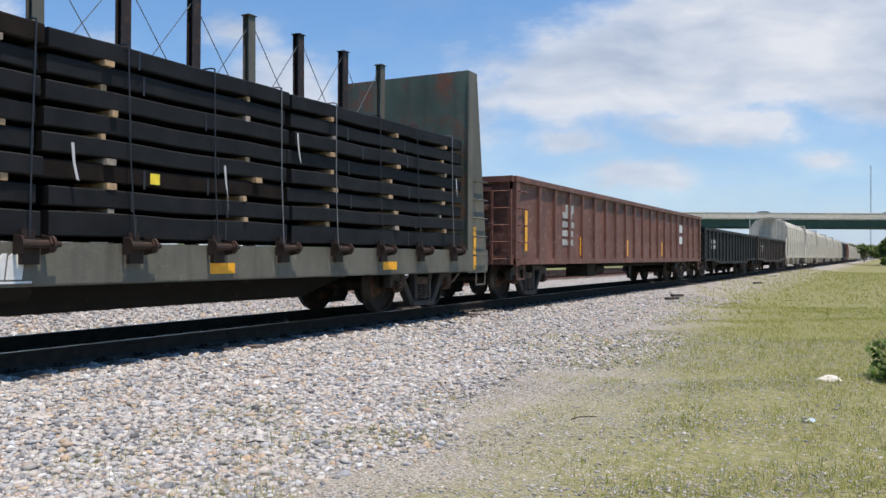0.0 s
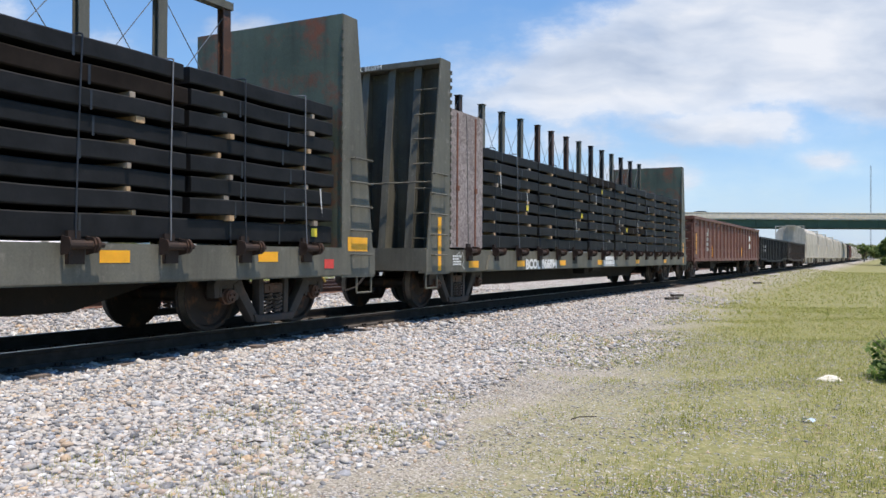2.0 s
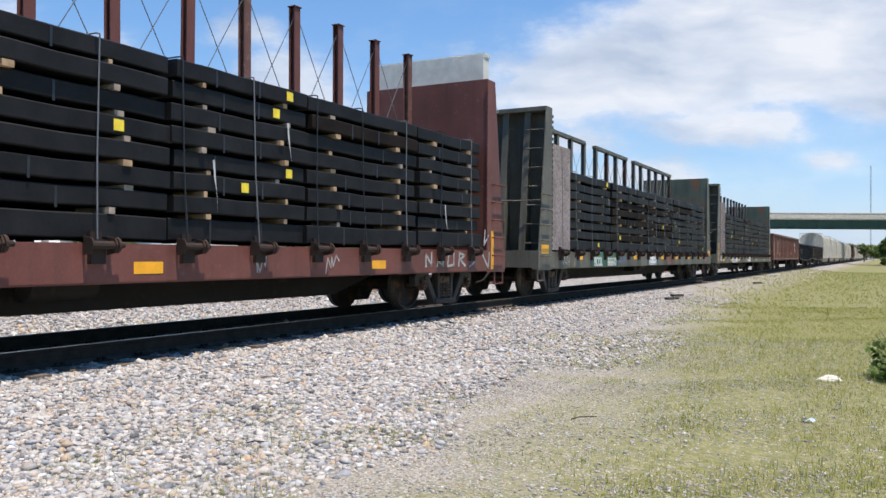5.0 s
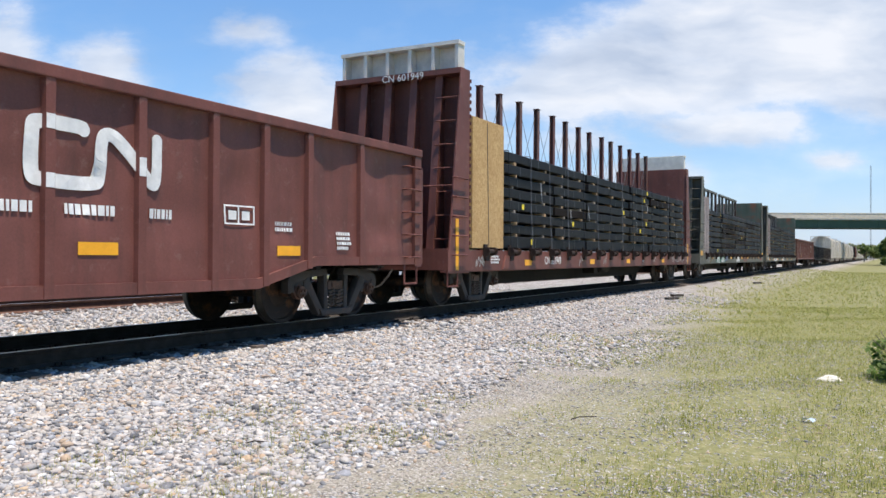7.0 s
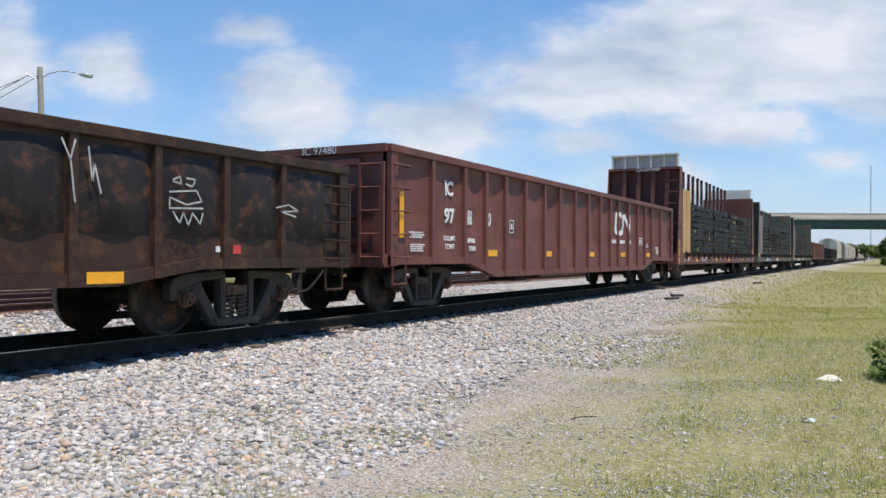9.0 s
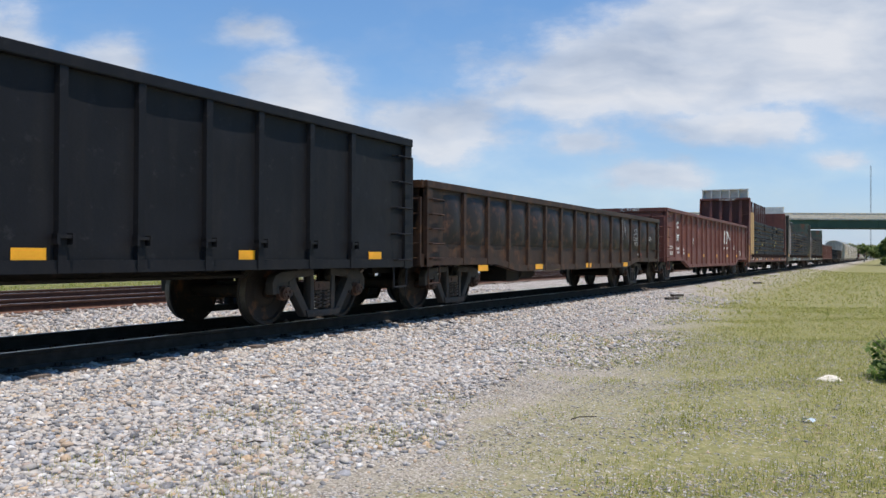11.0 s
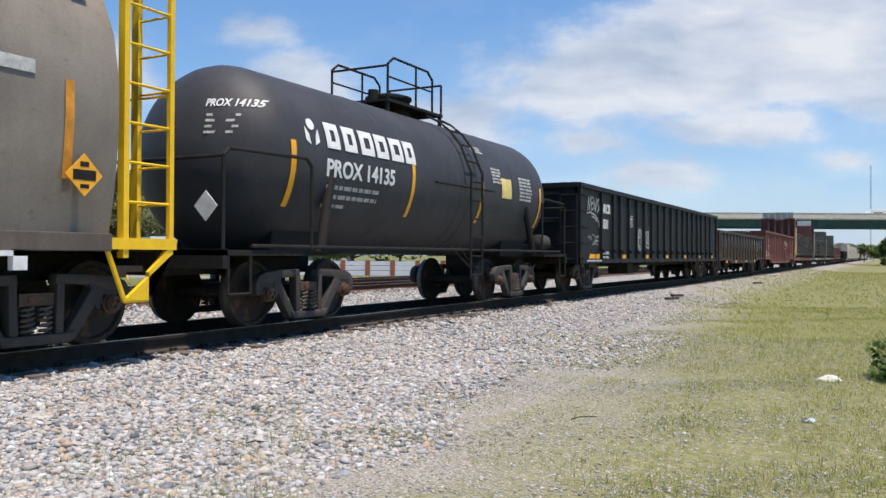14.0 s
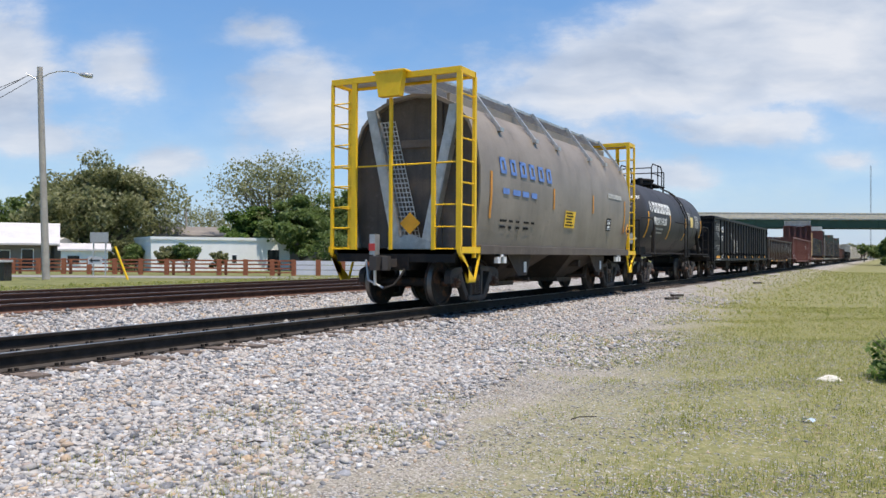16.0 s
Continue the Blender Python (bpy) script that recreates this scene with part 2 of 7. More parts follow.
def side_frame_shape(side):
    """A cast side frame: hoods over the bearings, two window openings, arms down to the spring seat."""
    s = Shape()
    y0, y1 = side * 0.93, side * 1.07

    def slab(poly, k, d=0.0):
        s.prism([(k * x, z) for x, z in poly], y0 + side * d, y1 + side * d)
    for k in (-1, 1):
        slab([(1.13, 0.44), (1.14, 0.60), (1.08, 0.70), (0.94, 0.755), (0.60, 0.77), (0.62, 0.64), (0.74, 0.61), (0.98, 0.60), (1.03, 0.56), (1.04, 0.44)], k)   # hood
        slab([(0.62, 0.77), (0.22, 0.79), (0.20, 0.685), (0.62, 0.665)], k, 0.004)                    # top member
        slab([(0.80, 0.60), (0.66, 0.68), (0.58, 0.54), (0.29, 0.13), (0.43, 0.10)], k, 0.008)        # tension arm
        slab([(0.74, 0.62), (0.66, 0.62), (0.70, 0.40), (0.76, 0.40)], k, 0.002)                      # inner jaw
        slab([(0.31, 0.70), (0.22, 0.70), (0.20, 0.16), (0.30, 0.16)], k, 0.013)                      # column
    s.prism([(-0.43, 0.20), (-0.38, 0.085), (0.38, 0.085), (0.43, 0.20), (0.30, 0.185), (-0.30, 0.185)], y0 - side * 0.02, y1 + side * 0.035)
    return s


def spring_shape(side):
    s = Shape()
    for k, d in ((-0.115, 0.055), (0.085, 0.055), (-0.02, -0.05)):
        pts = [(k + 0.015 + 0.062 * math.cos(a * 0.7), side * (1.0 + d) + 0.05 * math.sin(a * 0.7), 0.20 + 0.0058 * a) for a in range(46)]
        s.path(pts, 0.014, 5)
    return s


WHEEL_ME = wheel_shape().mesh("wheelset", WHEEL, True)
TREAD_ME = [tread_shape(k).mesh("tread", TREAD, True) for k in (-1, 1)]
FRAME_ME = [side_frame_shape(k).mesh("side_frame", CAST, True, 0.02) for k in (-1, 1)]
SPRING_ME = [spring_shape(k).mesh("spring", SPRING, True) for k in (-1, 1)]
cap = Shape().lathe([(-0.02, 0.105), (0.05, 0.11), (0.055, 0.092), (0.105, 0.092), (0.11, 0.07), (0.125, 0.07)], "y", 18)
for k in range(3):
    a = k * 2.094 + 0.5
    cap.lathe([(0.12, 0.022), (0.148, 0.02)], "y", 6, (0.042 * math.cos(a), 0, 0.042 * math.sin(a)))
CAP_ME = cap.mesh("bearing_cap", RUSTY, True)
ADAPTER_ME = Shape().box(-0.13, 0.13, -0.06, 0.06, 0.0, 0.07).box(-0.15, -0.11, -0.07, 0.07, -0.10, 0.07).box(0.11, 0.15, -0.07, 0.07, -0.10, 0.07).mesh("bearing_adapter", CAST)
BOLSTER_END_ME = Shape().box(-0.19, 0.19, -0.07, 0.07, 0.47, 0.60).box(-0.10, 0.10, -0.085, 0.075, 0.50, 0.57).mesh("bolster_end", RUSTY, False, 0.01)
BOLSTER_ME = Shape().box(-0.22, 0.22, -1.02, 1.02, 0.36, 0.56).box(-0.16, 0.16, -0.5, 0.5, 0.56, 0.72).box(-0.85, -0.78, -0.6, 0.6, 0.36, 0.5).box(0.78, 0.85, -0.6, 0.6, 0.36, 0.5).mesh("bogie", UNDER)


def bogie(car, x, spin=True):
    b = share("bogie", BOLSTER_ME, car, pose(x, 0, 0))
    for i, k in enumerate((-1, 1)):
        share("side_frame", FRAME_ME[i], b)
        share("spring", SPRING_ME[i], b)
        share("bolster_end", BOLSTER_END_ME, b, pose(0, k * 1.0, 0, 0, 0, 180 if k > 0 else 0))
        for a in (-0.889, 0.889):
            share("bearing_cap", CAP_ME, b, pose(a, k * 1.02, R_WHEEL, 0, 0, 180 if k < 0 else 0))
            share("bearing_adapter", ADAPTER_ME, b, pose(a, k * 1.0, R_WHEEL + 0.095))
    for a in (-0.889, 0.889):
        w = share("wheelset", WHEEL_ME, b, pose(a, 0, R_WHEEL))
        if spin:
            WHEELSETS.append((w, a))
        for me in TREAD_ME:
            share("tread", me, b, pose(a, 0, R_WHEEL))
    return b


def coupler(car, x, k):
    """A coupler that reaches out of the end at x; k: the way it points."""
    s = Shape().box(min(x - k * 0.6, x + k * 0.35), max(x - k * 0.6, x + k * 0.35), -0.09, 0.09, 0.76, 0.92)
    s.prism([(x + k * 0.3, 0.14), (x + k * 0.56, 0.19), (x + k * 0.52, 0.06), (x + k * 0.40, 0.0), (x + k * 0.56, -0.10), (x + k * 0.48, -0.18), (x + k * 0.3, -0.14)], 0.70, 0.98, "z")
    part("coupler", s, CAST, car, "", False, 0.01)
    h = Shape().path([(x - k * 0.1, 0.25 * k, 0.78), (x + k * 0.15, 0.27 * k, 0.6), (x + k * 0.35, 0.22 * k, 0.42), (x + k * 0.55, 0.12 * k, 0.36)], 0.022, 7)
    part("brake_hose", h, UNDER, car)


def rung(s, x0, x1, y, z, out, bracket=True):
    s.tube((x0, y + out, z), (x1, y + out, z), 0.014, 6)
    if bracket:
        for x in (x0, x1):
            s.tube((x, y, z), (x, y + out, z), 0.016, 6)
    return s


def place(x0, x1, name, label, category, group="freight cars of the train"):
    """An Empty on the track for the car that spans x0 to x1 of the train's line."""
    car = empty(name, pose((x0 + x1) / 2, TRACK, 0), label, category, group)
    MOVING.append((car, (x0 + x1) / 2))
    return car, (x1 - x0) / 2


# ---------------------------------------------------------------- bulkhead flat cars
def flat_car(x0, x1, colour, label, top=4.55, crown=False, winch_from=1.6):
    car, h = place(x0, x1, "bulkhead_flat_car", label, "flat car")
    W = 1.44
    for k in (-1, 1):
        s = Shape().box(-h, h, k * W - 0.02, k * W + 0.02, 0.70, 1.10)
        s.box(-h, h, min(k * W, k * (W - 0.14)), max(k * W, k * (W - 0.14)), 0.68, 0.715)
        part("side_sill", s, colour, car)
    part("deck", Shape().box(-h + 0.1, h - 0.1, -W + 0.03, W - 0.03, 1.03, 1.095), DARK_RUST, car)
    c = Shape().prism([(-h + 0.3, 0.68), (-h + 3.2, 0.68), (-h + 4.6, 0.33), (h - 4.6, 0.33), (h - 3.2, 0.68), (h - 0.3, 0.68), (h - 0.3, 1.02), (-h + 0.3, 1.02)], -0.36, 0.36)
    sill = part("centre_sill", c, UNDER, car)
    cross = Shape().box(0, 0.06, -W + 0.03, W - 0.03, 0.74, 1.02).mesh("cross_bearer", UNDER)
    x = -h + 1.6
    while x < h - 1.5:
        share("cross_bearer", cross, sill, pose(x, 0, 0))
        x += 1.22
    for k in (-1, 1):
        bh = part("bulkhead", Shape().box(k * (h - 0.86) - 0.03, k * (h - 0.86) + 0.03, -W, W, 1.10, top), GREEN_RUST if colour is GREEN and k > 0 else colour, car)
        for y in (-W - 0.012, W - 0.02):
            p = Shape().prism([(k * h, 0.66), (k * (h - 0.88), 0.66), (k * (h - 0.88), top), (k * (h - 0.52), top)], y, y + 0.032)
            part("side_panel", p, colour, bh, "", False, 0.004)
        for y in (-0.98, -0.42, 0.16, 0.74):
            # a web with a flange on its outer edge
            r = Shape().prism([(k * (h - 0.26), 1.1), (k * (h - 0.83), 1.1), (k * (h - 0.83), top - 0.05), (k * (h - 0.62), top - 0.05)], y + 0.05, y + 0.07)
            r.add([(k * (h - e), yy, z) for z, e in ((1.1, 0.24), (top - 0.05, 0.60)) for e2, yy in ((0, y - 0.03), (0, y + 0.14)) for e in (e, e + 0.03)],
                  [(0, 1, 3, 2), (4, 6, 7, 5), (0, 4, 5, 1), (2, 3, 7, 6), (0, 2, 6, 4), (1, 5, 7, 3)])
            part("post", r, colour, bh)
        part("end_sill", Shape().box(min(k * (h - 0.85), k * h), max(k * (h - 0.85), k * h), -W + 0.02, W - 0.02, 0.72, 1.12), colour, bh)
        part("end_beam", Shape().box(min(k * (h - 0.85), k * (h - 0.5)), max(k * (h - 0.85), k * (h - 0.5)), -W, W, top - 0.10, top), colour, bh)
        for z in (1.0, 1.36, 1.72, 2.08, 2.44):
            part("rung", rung(Shape(), k * (h - 0.18), k * (h - 0.66), -W - 0.012, z, -0.075), colour, bh)
        for z in (1.3, 1.75, 2.2, 2.65, 3.1, 3.55, 4.0):
            part("rung", Shape().tube((k * (h - 0.25 - z * 0.06), -W + 0.06, z), (k * (h - 0.25 - z * 0.06), -W + 0.5, z), 0.014, 6), colour, bh)
        g = Shape()
        part("crossover_bar", Shape().tube((k * (h - 0.25), -W, 2.3), (k * (h - 0.25), W, 2.3), 0.016, 6), colour, bh)
        g.path([(k * (h - 0.05), -W + 0.02, 0.7), (k * (h - 0.05), -W + 0.02, 0.42), (k * (h - 0.45), -W + 0.02, 0.42), (k * (h - 0.45), -W + 0.02, 0.7)], 0.016, 6)
        part("grab_iron", g, colour, bh)
        cleat = Shape().box(-0.015, 0.015, -0.03, 0.0, 0.0, 0.07).mesh("edge_cleat", colour)
        for n in range(24):
            share("edge_cleat", cleat, bh, pose(k * (h - 0.90), -W, 1.2 + n * (top - 1.3) / 24))
        if crown:
            cr = Shape().box(k * (h - 0.84) - 0.02, k * (h - 0.84) + 0.02, -1.34, 1.34, top, top + 0.52)
            cr.box(min(k * (h - 0.84), k * (h - 0.58)), max(k * (h - 0.84), k * (h - 0.58)), -1.36, 1.36, top + 0.48, top + 0.55)
            for n in range(6):
                y = -1.34 + n * 0.52
                cr.prism([(k * (h - 0.82), top), (k * (h - 0.60), top), (k * (h - 0.60), top + 0.5), (k * (h - 0.82), top + 0.5)], y, y + 0.07)
            part("bulkhead_extension", cr, ALU, bh, "white steel extension")
        coupler(car, k * h, k)
    # stake pockets with winches along the near and the far sill
    sp = Shape().box(-0.09, 0.09, -0.06, 0.02, -0.16, 0.09).tube((-0.15, -0.11, 0.03), (0.15, -0.11, 0.03), 0.042, 10)
    for e in (-0.15, 0.13):
        sp.prism([(-0.02, 0.12), (-0.14, 0.10), (-0.17, 0.03), (-0.14, -0.05), (-0.02, -0.07)], e, e + 0.02, "x")
    sp.tube((0.15, -0.11, 0.03), (0.18, -0.11, 0.03), 0.085, 12).tube((0.18, -0.11, 0.03), (0.27, -0.11, 0.03), 0.028, 8).box(-0.07, 0.07, -0.02, 0.02, 0.09, 0.17)
    me = sp.mesh("winch", WINCH)
    x = -h + winch_from
    while x < h - 1.0:
        share("winch", me, car, pose(x, -W - 0.02, 1.05))
        x += 1.22
    for x in (-h + 1.95, h - 1.95):
        bogie(car, x)
    part("brake_reservoir", Shape().lathe([(-1.0, 0.03), (-0.92, 0.17), (-0.1, 0.17), (-0.02, 0.03)], "x", 14, (1.2, -0.75, 0.66)).box(-0.6, -0.25, -0.95, -0.6, 0.50, 0.78).tube((-h + 3.0, -0.6, 0.66), (h - 3.0, -0.6, 0.66), 0.025, 6), UNDER, car, "", True)
    part("jacking_pad", Shape().prism([(-h + 2.4, 0.72), (-h + 2.9, 0.72), (-h + 2.75, 1.0), (-h + 2.55, 1.0)], -W - 0.06, -W - 0.021), colour, car)
    return car, h, W


def load(x0, x1, top, seed, board, group="loads on the flat cars", board_at=1.45, cable_from=0.85):
    """Two rows of black bundles in eight layers, wooden blocks between them, bands over the top."""
    rnd = random.Random(seed)
    th = empty("bundle_load", pose((x0 + x1) / 2, TRACK, 0), "stacked black-wrapped bundles on wooden blocks, cabled down", "load", group)
    MOVING.append((th, (x0 + x1) / 2))
    h = (x1 - x0) / 2
    layers = 8
    step = (top - 1.16) / layers
    # bundles stand in piles of one length; every pile rests on two or three columns of blocks
    piles, a = [], -h + board_at + 0.04
    while a < h - 0.5:
        b = a + rnd.choice((2.44, 3.05, 3.66, 3.66, 4.27))
        if h - b < 1.8:
            b = h - 0.08
        piles.append((a, b))
        a = b + 0.03
    for y0, y1 in ((-1.40, -0.12), (0.12, 1.40)):
        for pa, pb in piles:
            n = 3 if pb - pa > 3.9 else 2
            cols = [pa + (pb - pa) * f for f in ((0.17, 0.5, 0.83) if n == 3 else (0.2, 0.78))]
            for i in range(layers):
                z = 1.16 + i * step
                a, b = pa + rnd.uniform(-0.05, 0.05), pb + rnd.uniform(-0.09, 0.01)
                jy, jz, tilt = rnd.uniform(-0.035, 0.035), rnd.uniform(-0.006, 0.008), rnd.uniform(-0.006, 0.006)
                low = 0.058 if i else 0.0
                s, ring, m = Shape(), [], 9
                for k in range(m + 1):
                    x = a + (b - a) * k / m
                    near = min(abs(x - c) for c in cols)
                    dz = jz + tilt * (2 * k / m - 1) - 0.013 * min(1.0, (near / 0.9) ** 1.5) + rnd.uniform(-0.003, 0.003)
                    lo, hi, q = z + low + dz, z + step - 0.004 + dz, 0.014
                    ring += [(x, y0 + jy, lo + q), (x, y0 + jy, hi - q), (x, y0 + jy + q, hi), (x, y1 + jy - q, hi), (x, y1 + jy, hi - q), (x, y1 + jy, lo + q), (x, y1 + jy - q, lo), (x, y0 + jy + q, lo)]
                s.add(ring, [tuple(range(7, -1, -1)), tuple(range(8 * m, 8 * m + 8))] + [(8 * k + e, 8 * k + (e + 1) % 8, 8 * k + 8 + (e + 1) % 8, 8 * k + 8 + e) for k in range(m) for e in range(8)])
                part("beam", s, BEAM_BROWN if rnd.random() < 0.09 else BEAM, th)
                if y0 > 0:
                    continue
                for c in cols:
                    if i and rnd.random() < 0.92:
                        x, d, out = c + rnd.uniform(-0.12, 0.12), rnd.choice((0.05, 0.07, 0.08, 0.12)), rnd.uniform(-0.03, 0.04)
                        part("block", Shape().box(x, x + d, y0 + jy - out, y0 + 0.5, z - 0.010, z + 0.052 + jz), rnd.choice((BLOCK, BLOCK, BLOCK_GREY)), th)
                for f in (0.3, 0.62):
                    # flat bands tied round each bundle
                    if rnd.random() < 0.7:
                        x = a + (b - a) * (f + rnd.uniform(-0.05, 0.05))
                        part("band", Shape().box(x, x + 0.03, y0 + jy - 0.004, y0 + jy - 0.001, z + low - 0.03, z + step - 0.02), STRAP, th)
                if rnd.random() < 0.13:
                    x = rnd.uniform(a + 0.1, b - 0.3)
                    part("paper_tag", Shape().box(x, x + 0.13, y0 + jy - 0.009, y0 + jy - 0.005, z + 0.09, z + 0.21), TAG, th)
    # a cable from each winch over the top
    x = cable_from - h
    while x < h - 0.2:
        if x > -h + board_at + 0.1:
            lean = rnd.uniform(-0.10, 0.10)
            s = Shape().path([(x, -1.50, 1.06), (x + lean * 0.5, -1.458, 2.0), (x + lean, -1.452, top + 0.005), (x + lean, -1.40, top + 0.02), (x + lean, 1.40, top + 0.02)], 0.009, 5)
            part("cable", s, CABLE if rnd.random() < 0.5 else STRAP, th)
            if rnd.random() < 0.5:
                a, z = x + rnd.uniform(0.1, 0.6), rnd.uniform(1.9, 2.9)
                part("loose_wrapping", Shape().add([(a, -1.46, z), (a + 0.035, -1.46, z), (a + 0.05, -1.463, z - 0.2), (a + 0.02, -1.463, z - 0.2), (a + 0.09, -1.47, z - rnd.uniform(0.35, 0.8)), (a + 0.055, -1.47, z - 0.36)],
                                                [(0, 1, 2, 3), (3, 2, 4, 5)]), STRAP_WHITE, th)
        x += 1.22
    if board:
        bx = empty("board_stack", pose((x0 + x1) / 2, TRACK, 0), board[1], "board", "boards at the end of the loads")
        MOVING.append((bx, (x0 + x1) / 2))
        part("board", Shape().box(-h + 0.04, -h + board_at - 0.03, -1.44, 1.40, 1.14, 3.71), board[0], bx, "", False, 0.006)
        if board[2]:
            for x in (0.28, 1.05):
                part("strap", Shape().box(-h + x, -h + x + 0.055, -1.452, -1.444, 1.16, 3.66).box(-h + x - 0.02, -h + x + 0.075, -1.47, -1.45, 2.2, 2.3), RUSTBAND, bx)
        part("seam_band", Shape().prism([(-h + 0.68, 3.66), (-h + 0.70, 3.66), (-h + 0.80, 1.16), (-h + 0.78, 1.16)], -1.446, -1.442), STRAP, bx)
    return th


def stakes(xs, x0, x1, ztop, colour, groups=(), wires=True):
    """Posts on the middle line of a flat car, with crossed wires between them."""
    th = empty("centre_stakes", pose((x0 + x1) / 2, TRACK, 0), "row of steel stakes with crossed wires along the flat car's middle", "stakes", "stakes on the flat cars")
    MOVING.append((th, (x0 + x1) / 2))
    c = (x0 + x1) / 2
    me = Shape().box(-0.075, 0.075, -0.06, -0.045, 1.09, ztop).box(-0.075, 0.075, 0.045, 0.06, 1.09, ztop).box(-0.008, 0.008, -0.045, 0.045, 1.09, ztop).box(-0.09, 0.09, -0.08, 0.08, ztop, ztop + 0.015).mesh("stake", colour, False, 0.0)
    rnd = random.Random(int(x0))
    kinds = [me]
    for other in ((RUSTY, GREEN) if colour is not BROWN else (BROWN_OLD,)):
        kinds.append(me.copy())
        kinds[-1].materials.clear()
        kinds[-1].materials.append(other)
    for x in xs:
        share("stake", rnd.choice(kinds), th, pose(x - c, 0.05, 0, rnd.uniform(-0.4, 0.4), rnd.uniform(-0.6, 0.6), 0))
    for a, b in groups:
        part("top_rail", Shape().box(a - c - 0.08, b - c + 0.08, -0.02, 0.12, ztop - 0.02, ztop + 0.09), colour, th)
    for a, b in zip(xs, xs[1:]):
        if b - a < 2 and wires:
            part("wire", Shape().tube((a - c, 0.05, ztop - 0.08), (b - c, 0.05, 3.0), 0.007, 4), WIRE, th)
            part("wire", Shape().tube((b - c, 0.05, ztop - 0.08), (a - c, 0.05, 3.0), 0.007, 4), WIRE, th)
    return th


def tape(car, xs, z, W, w=0.30, h=0.13, mat=None, upright=False):
    for x in xs:
        part("reflector", Shape().box(x, x + w, -W - 0.024, -W - 0.021, z, z + h), mat or AMBER, car)


def emblem(x):
    """Six slanting notched blocks stand for the owner's name."""
    for i, w in enumerate((0.19, 0.19, 0.19, 0.19, 0.07, 0.16)):
        lean = lambda a, b: (x + a + 0.12 * b, 0.752 + b)
        pts = [(0, 0), (w, 0), (w, 0.24), (0.03, 0.24), (0, 0.21)]
        if w > 0.17:
            pts = [(0, 0), (w, 0), (w, 0.10), (w - 0.09, 0.10), (w - 0.09, 0.14), (w, 0.14), (w, 0.24), (0.03, 0.24), (0, 0.21)]
        part("emblem_block", Shape().prism([lean(a, b) for a, b in pts], -W - 0.026, -W - 0.021), WHITE, car)
        x += w + 0.018


# first flat car, the one that shows its whole length
B1 = (69.36, 90.82)
car, h, W = flat_car(*B1, GREEN, "grey-green bulkhead flat car loaded with black steel bundles", winch_from=1.63)
c = sum(B1) / 2
letters("BCOL 866894", 73.85 - c, 0.71, 0.29, car, -W - 0.028, squeeze=1.16, bold=0.013)
letters("BCOL 866894", 0, 0, 0.13, car, 0, m=pose(-h + 0.488, 0.55, 4.462, 90, 0, -90))
tape(car, [71.02 - c, 73.38 - c, 76.05 - c, 79.1 - c, 83.1 - c, 86.9 - c], 0.76, W, 0.42)
part("reflector", Shape().box(69.78 - c, 69.90 - c, -W - 0.022, -W - 0.016, 0.72, 1.68), AMBER, car)
part("reflector", Shape().box(90.16 - c, 90.28 - c, -W - 0.022, -W - 0.016, 0.72, 1.55), AMBER, car)
emblem(79.62 - c)
part("emblem_line", Shape().box(79.6 - c, 80.8 - c, -W - 0.025, -W - 0.021, 0.715, 0.735), WHITE, car)
bars(70.35 - c, 0.80, 0.35, 0.2, 4, car, -W - 0.024, seed=5)
part("data_plate", Shape().box(77.0 - c, 77.35 - c, -W - 0.026, -W - 0.021, 0.80, 1.05), BLACK, car)
scrawl([(70.5 - c, 1.0), (70.62 - c, 1.06), (70.66 - c, 0.95), (70.75 - c, 1.05), (70.8 - c, 0.9), (70.74 - c, 0.8), (70.82 - c, 0.74)], car, -W - 0.025, 0.012)
load(70.24, 89.9, 3.19, 4, (OSB_GREY, "weathered grey chipboard sheets with rusty straps on the flat car", True), cable_from=0.75)
stakes([72.3 + 1.2 * i for i in range(15)], *B1, 4.62, DARK_RUST)

# second flat car, its stakes joined by top rails
B2 = (46.20, 67.72)
car, h, W = flat_car(*B2, GREEN, "grey-green bulkhead flat car with a green patched sill and graffiti", winch_from=1.45)
c = sum(B2) / 2
PATCH = paint("fresh_green_patch", (0.06, 0.17, 0.11), (0.1, 0.16, 0.12), amount=0.2)
part("green_patch", Shape().box(50.05 - c, 52.75 - c, -W - 0.0245, -W - 0.021, 0.715, 1.095), PATCH, car, "fresh green paint patch")
letters("BCOL", 50.32 - c, 0.72, 0.36, car, -W - 0.03, squeeze=0.82, bold=0.006)
letters("866610", 51.58 - c, 0.72, 0.34, car, -W - 0.03, squeeze=0.86, bold=0.004)
letters("BCOL 866610", 0, 0, 0.13, car, 0, m=pose(-h + 0.488, 0.55, 4.462, 90, 0, -90))
tape(car, [49.0 - c, 51.75 - c, 54.4 - c, 58.1 - c, 60.4 - c, 62.6 - c, 65.0 - c], 0.90, W, 0.38)
part("reflector", Shape().box(46.38 - c, 46.86 - c, -W - 0.022, -W - 0.016, 1.05, 1.26), AMBER, car)
part("reflector", Shape().box(66.98 - c, 67.5 - c, -W - 0.022, -W - 0.016, 1.05, 1.26), AMBER, car)
part("red_placard", Shape().box(66.4 - c, 66.62 - c, -W - 0.025, -W - 0.021, 0.80, 0.93), RED, car)
emblem(56.32 - c)
part("emblem_line", Shape().box(56.3 - c, 57.5 - c, -W - 0.025, -W - 0.021, 0.715, 0.735), WHITE, car)
part("sill_patch", Shape().box(58.9 - c, 60.3 - c, -W - 0.0235, -W - 0.021, 0.72, 1.09), BROWN_OLD, car, "rust-brown repaired patch")
g = random.Random(8)
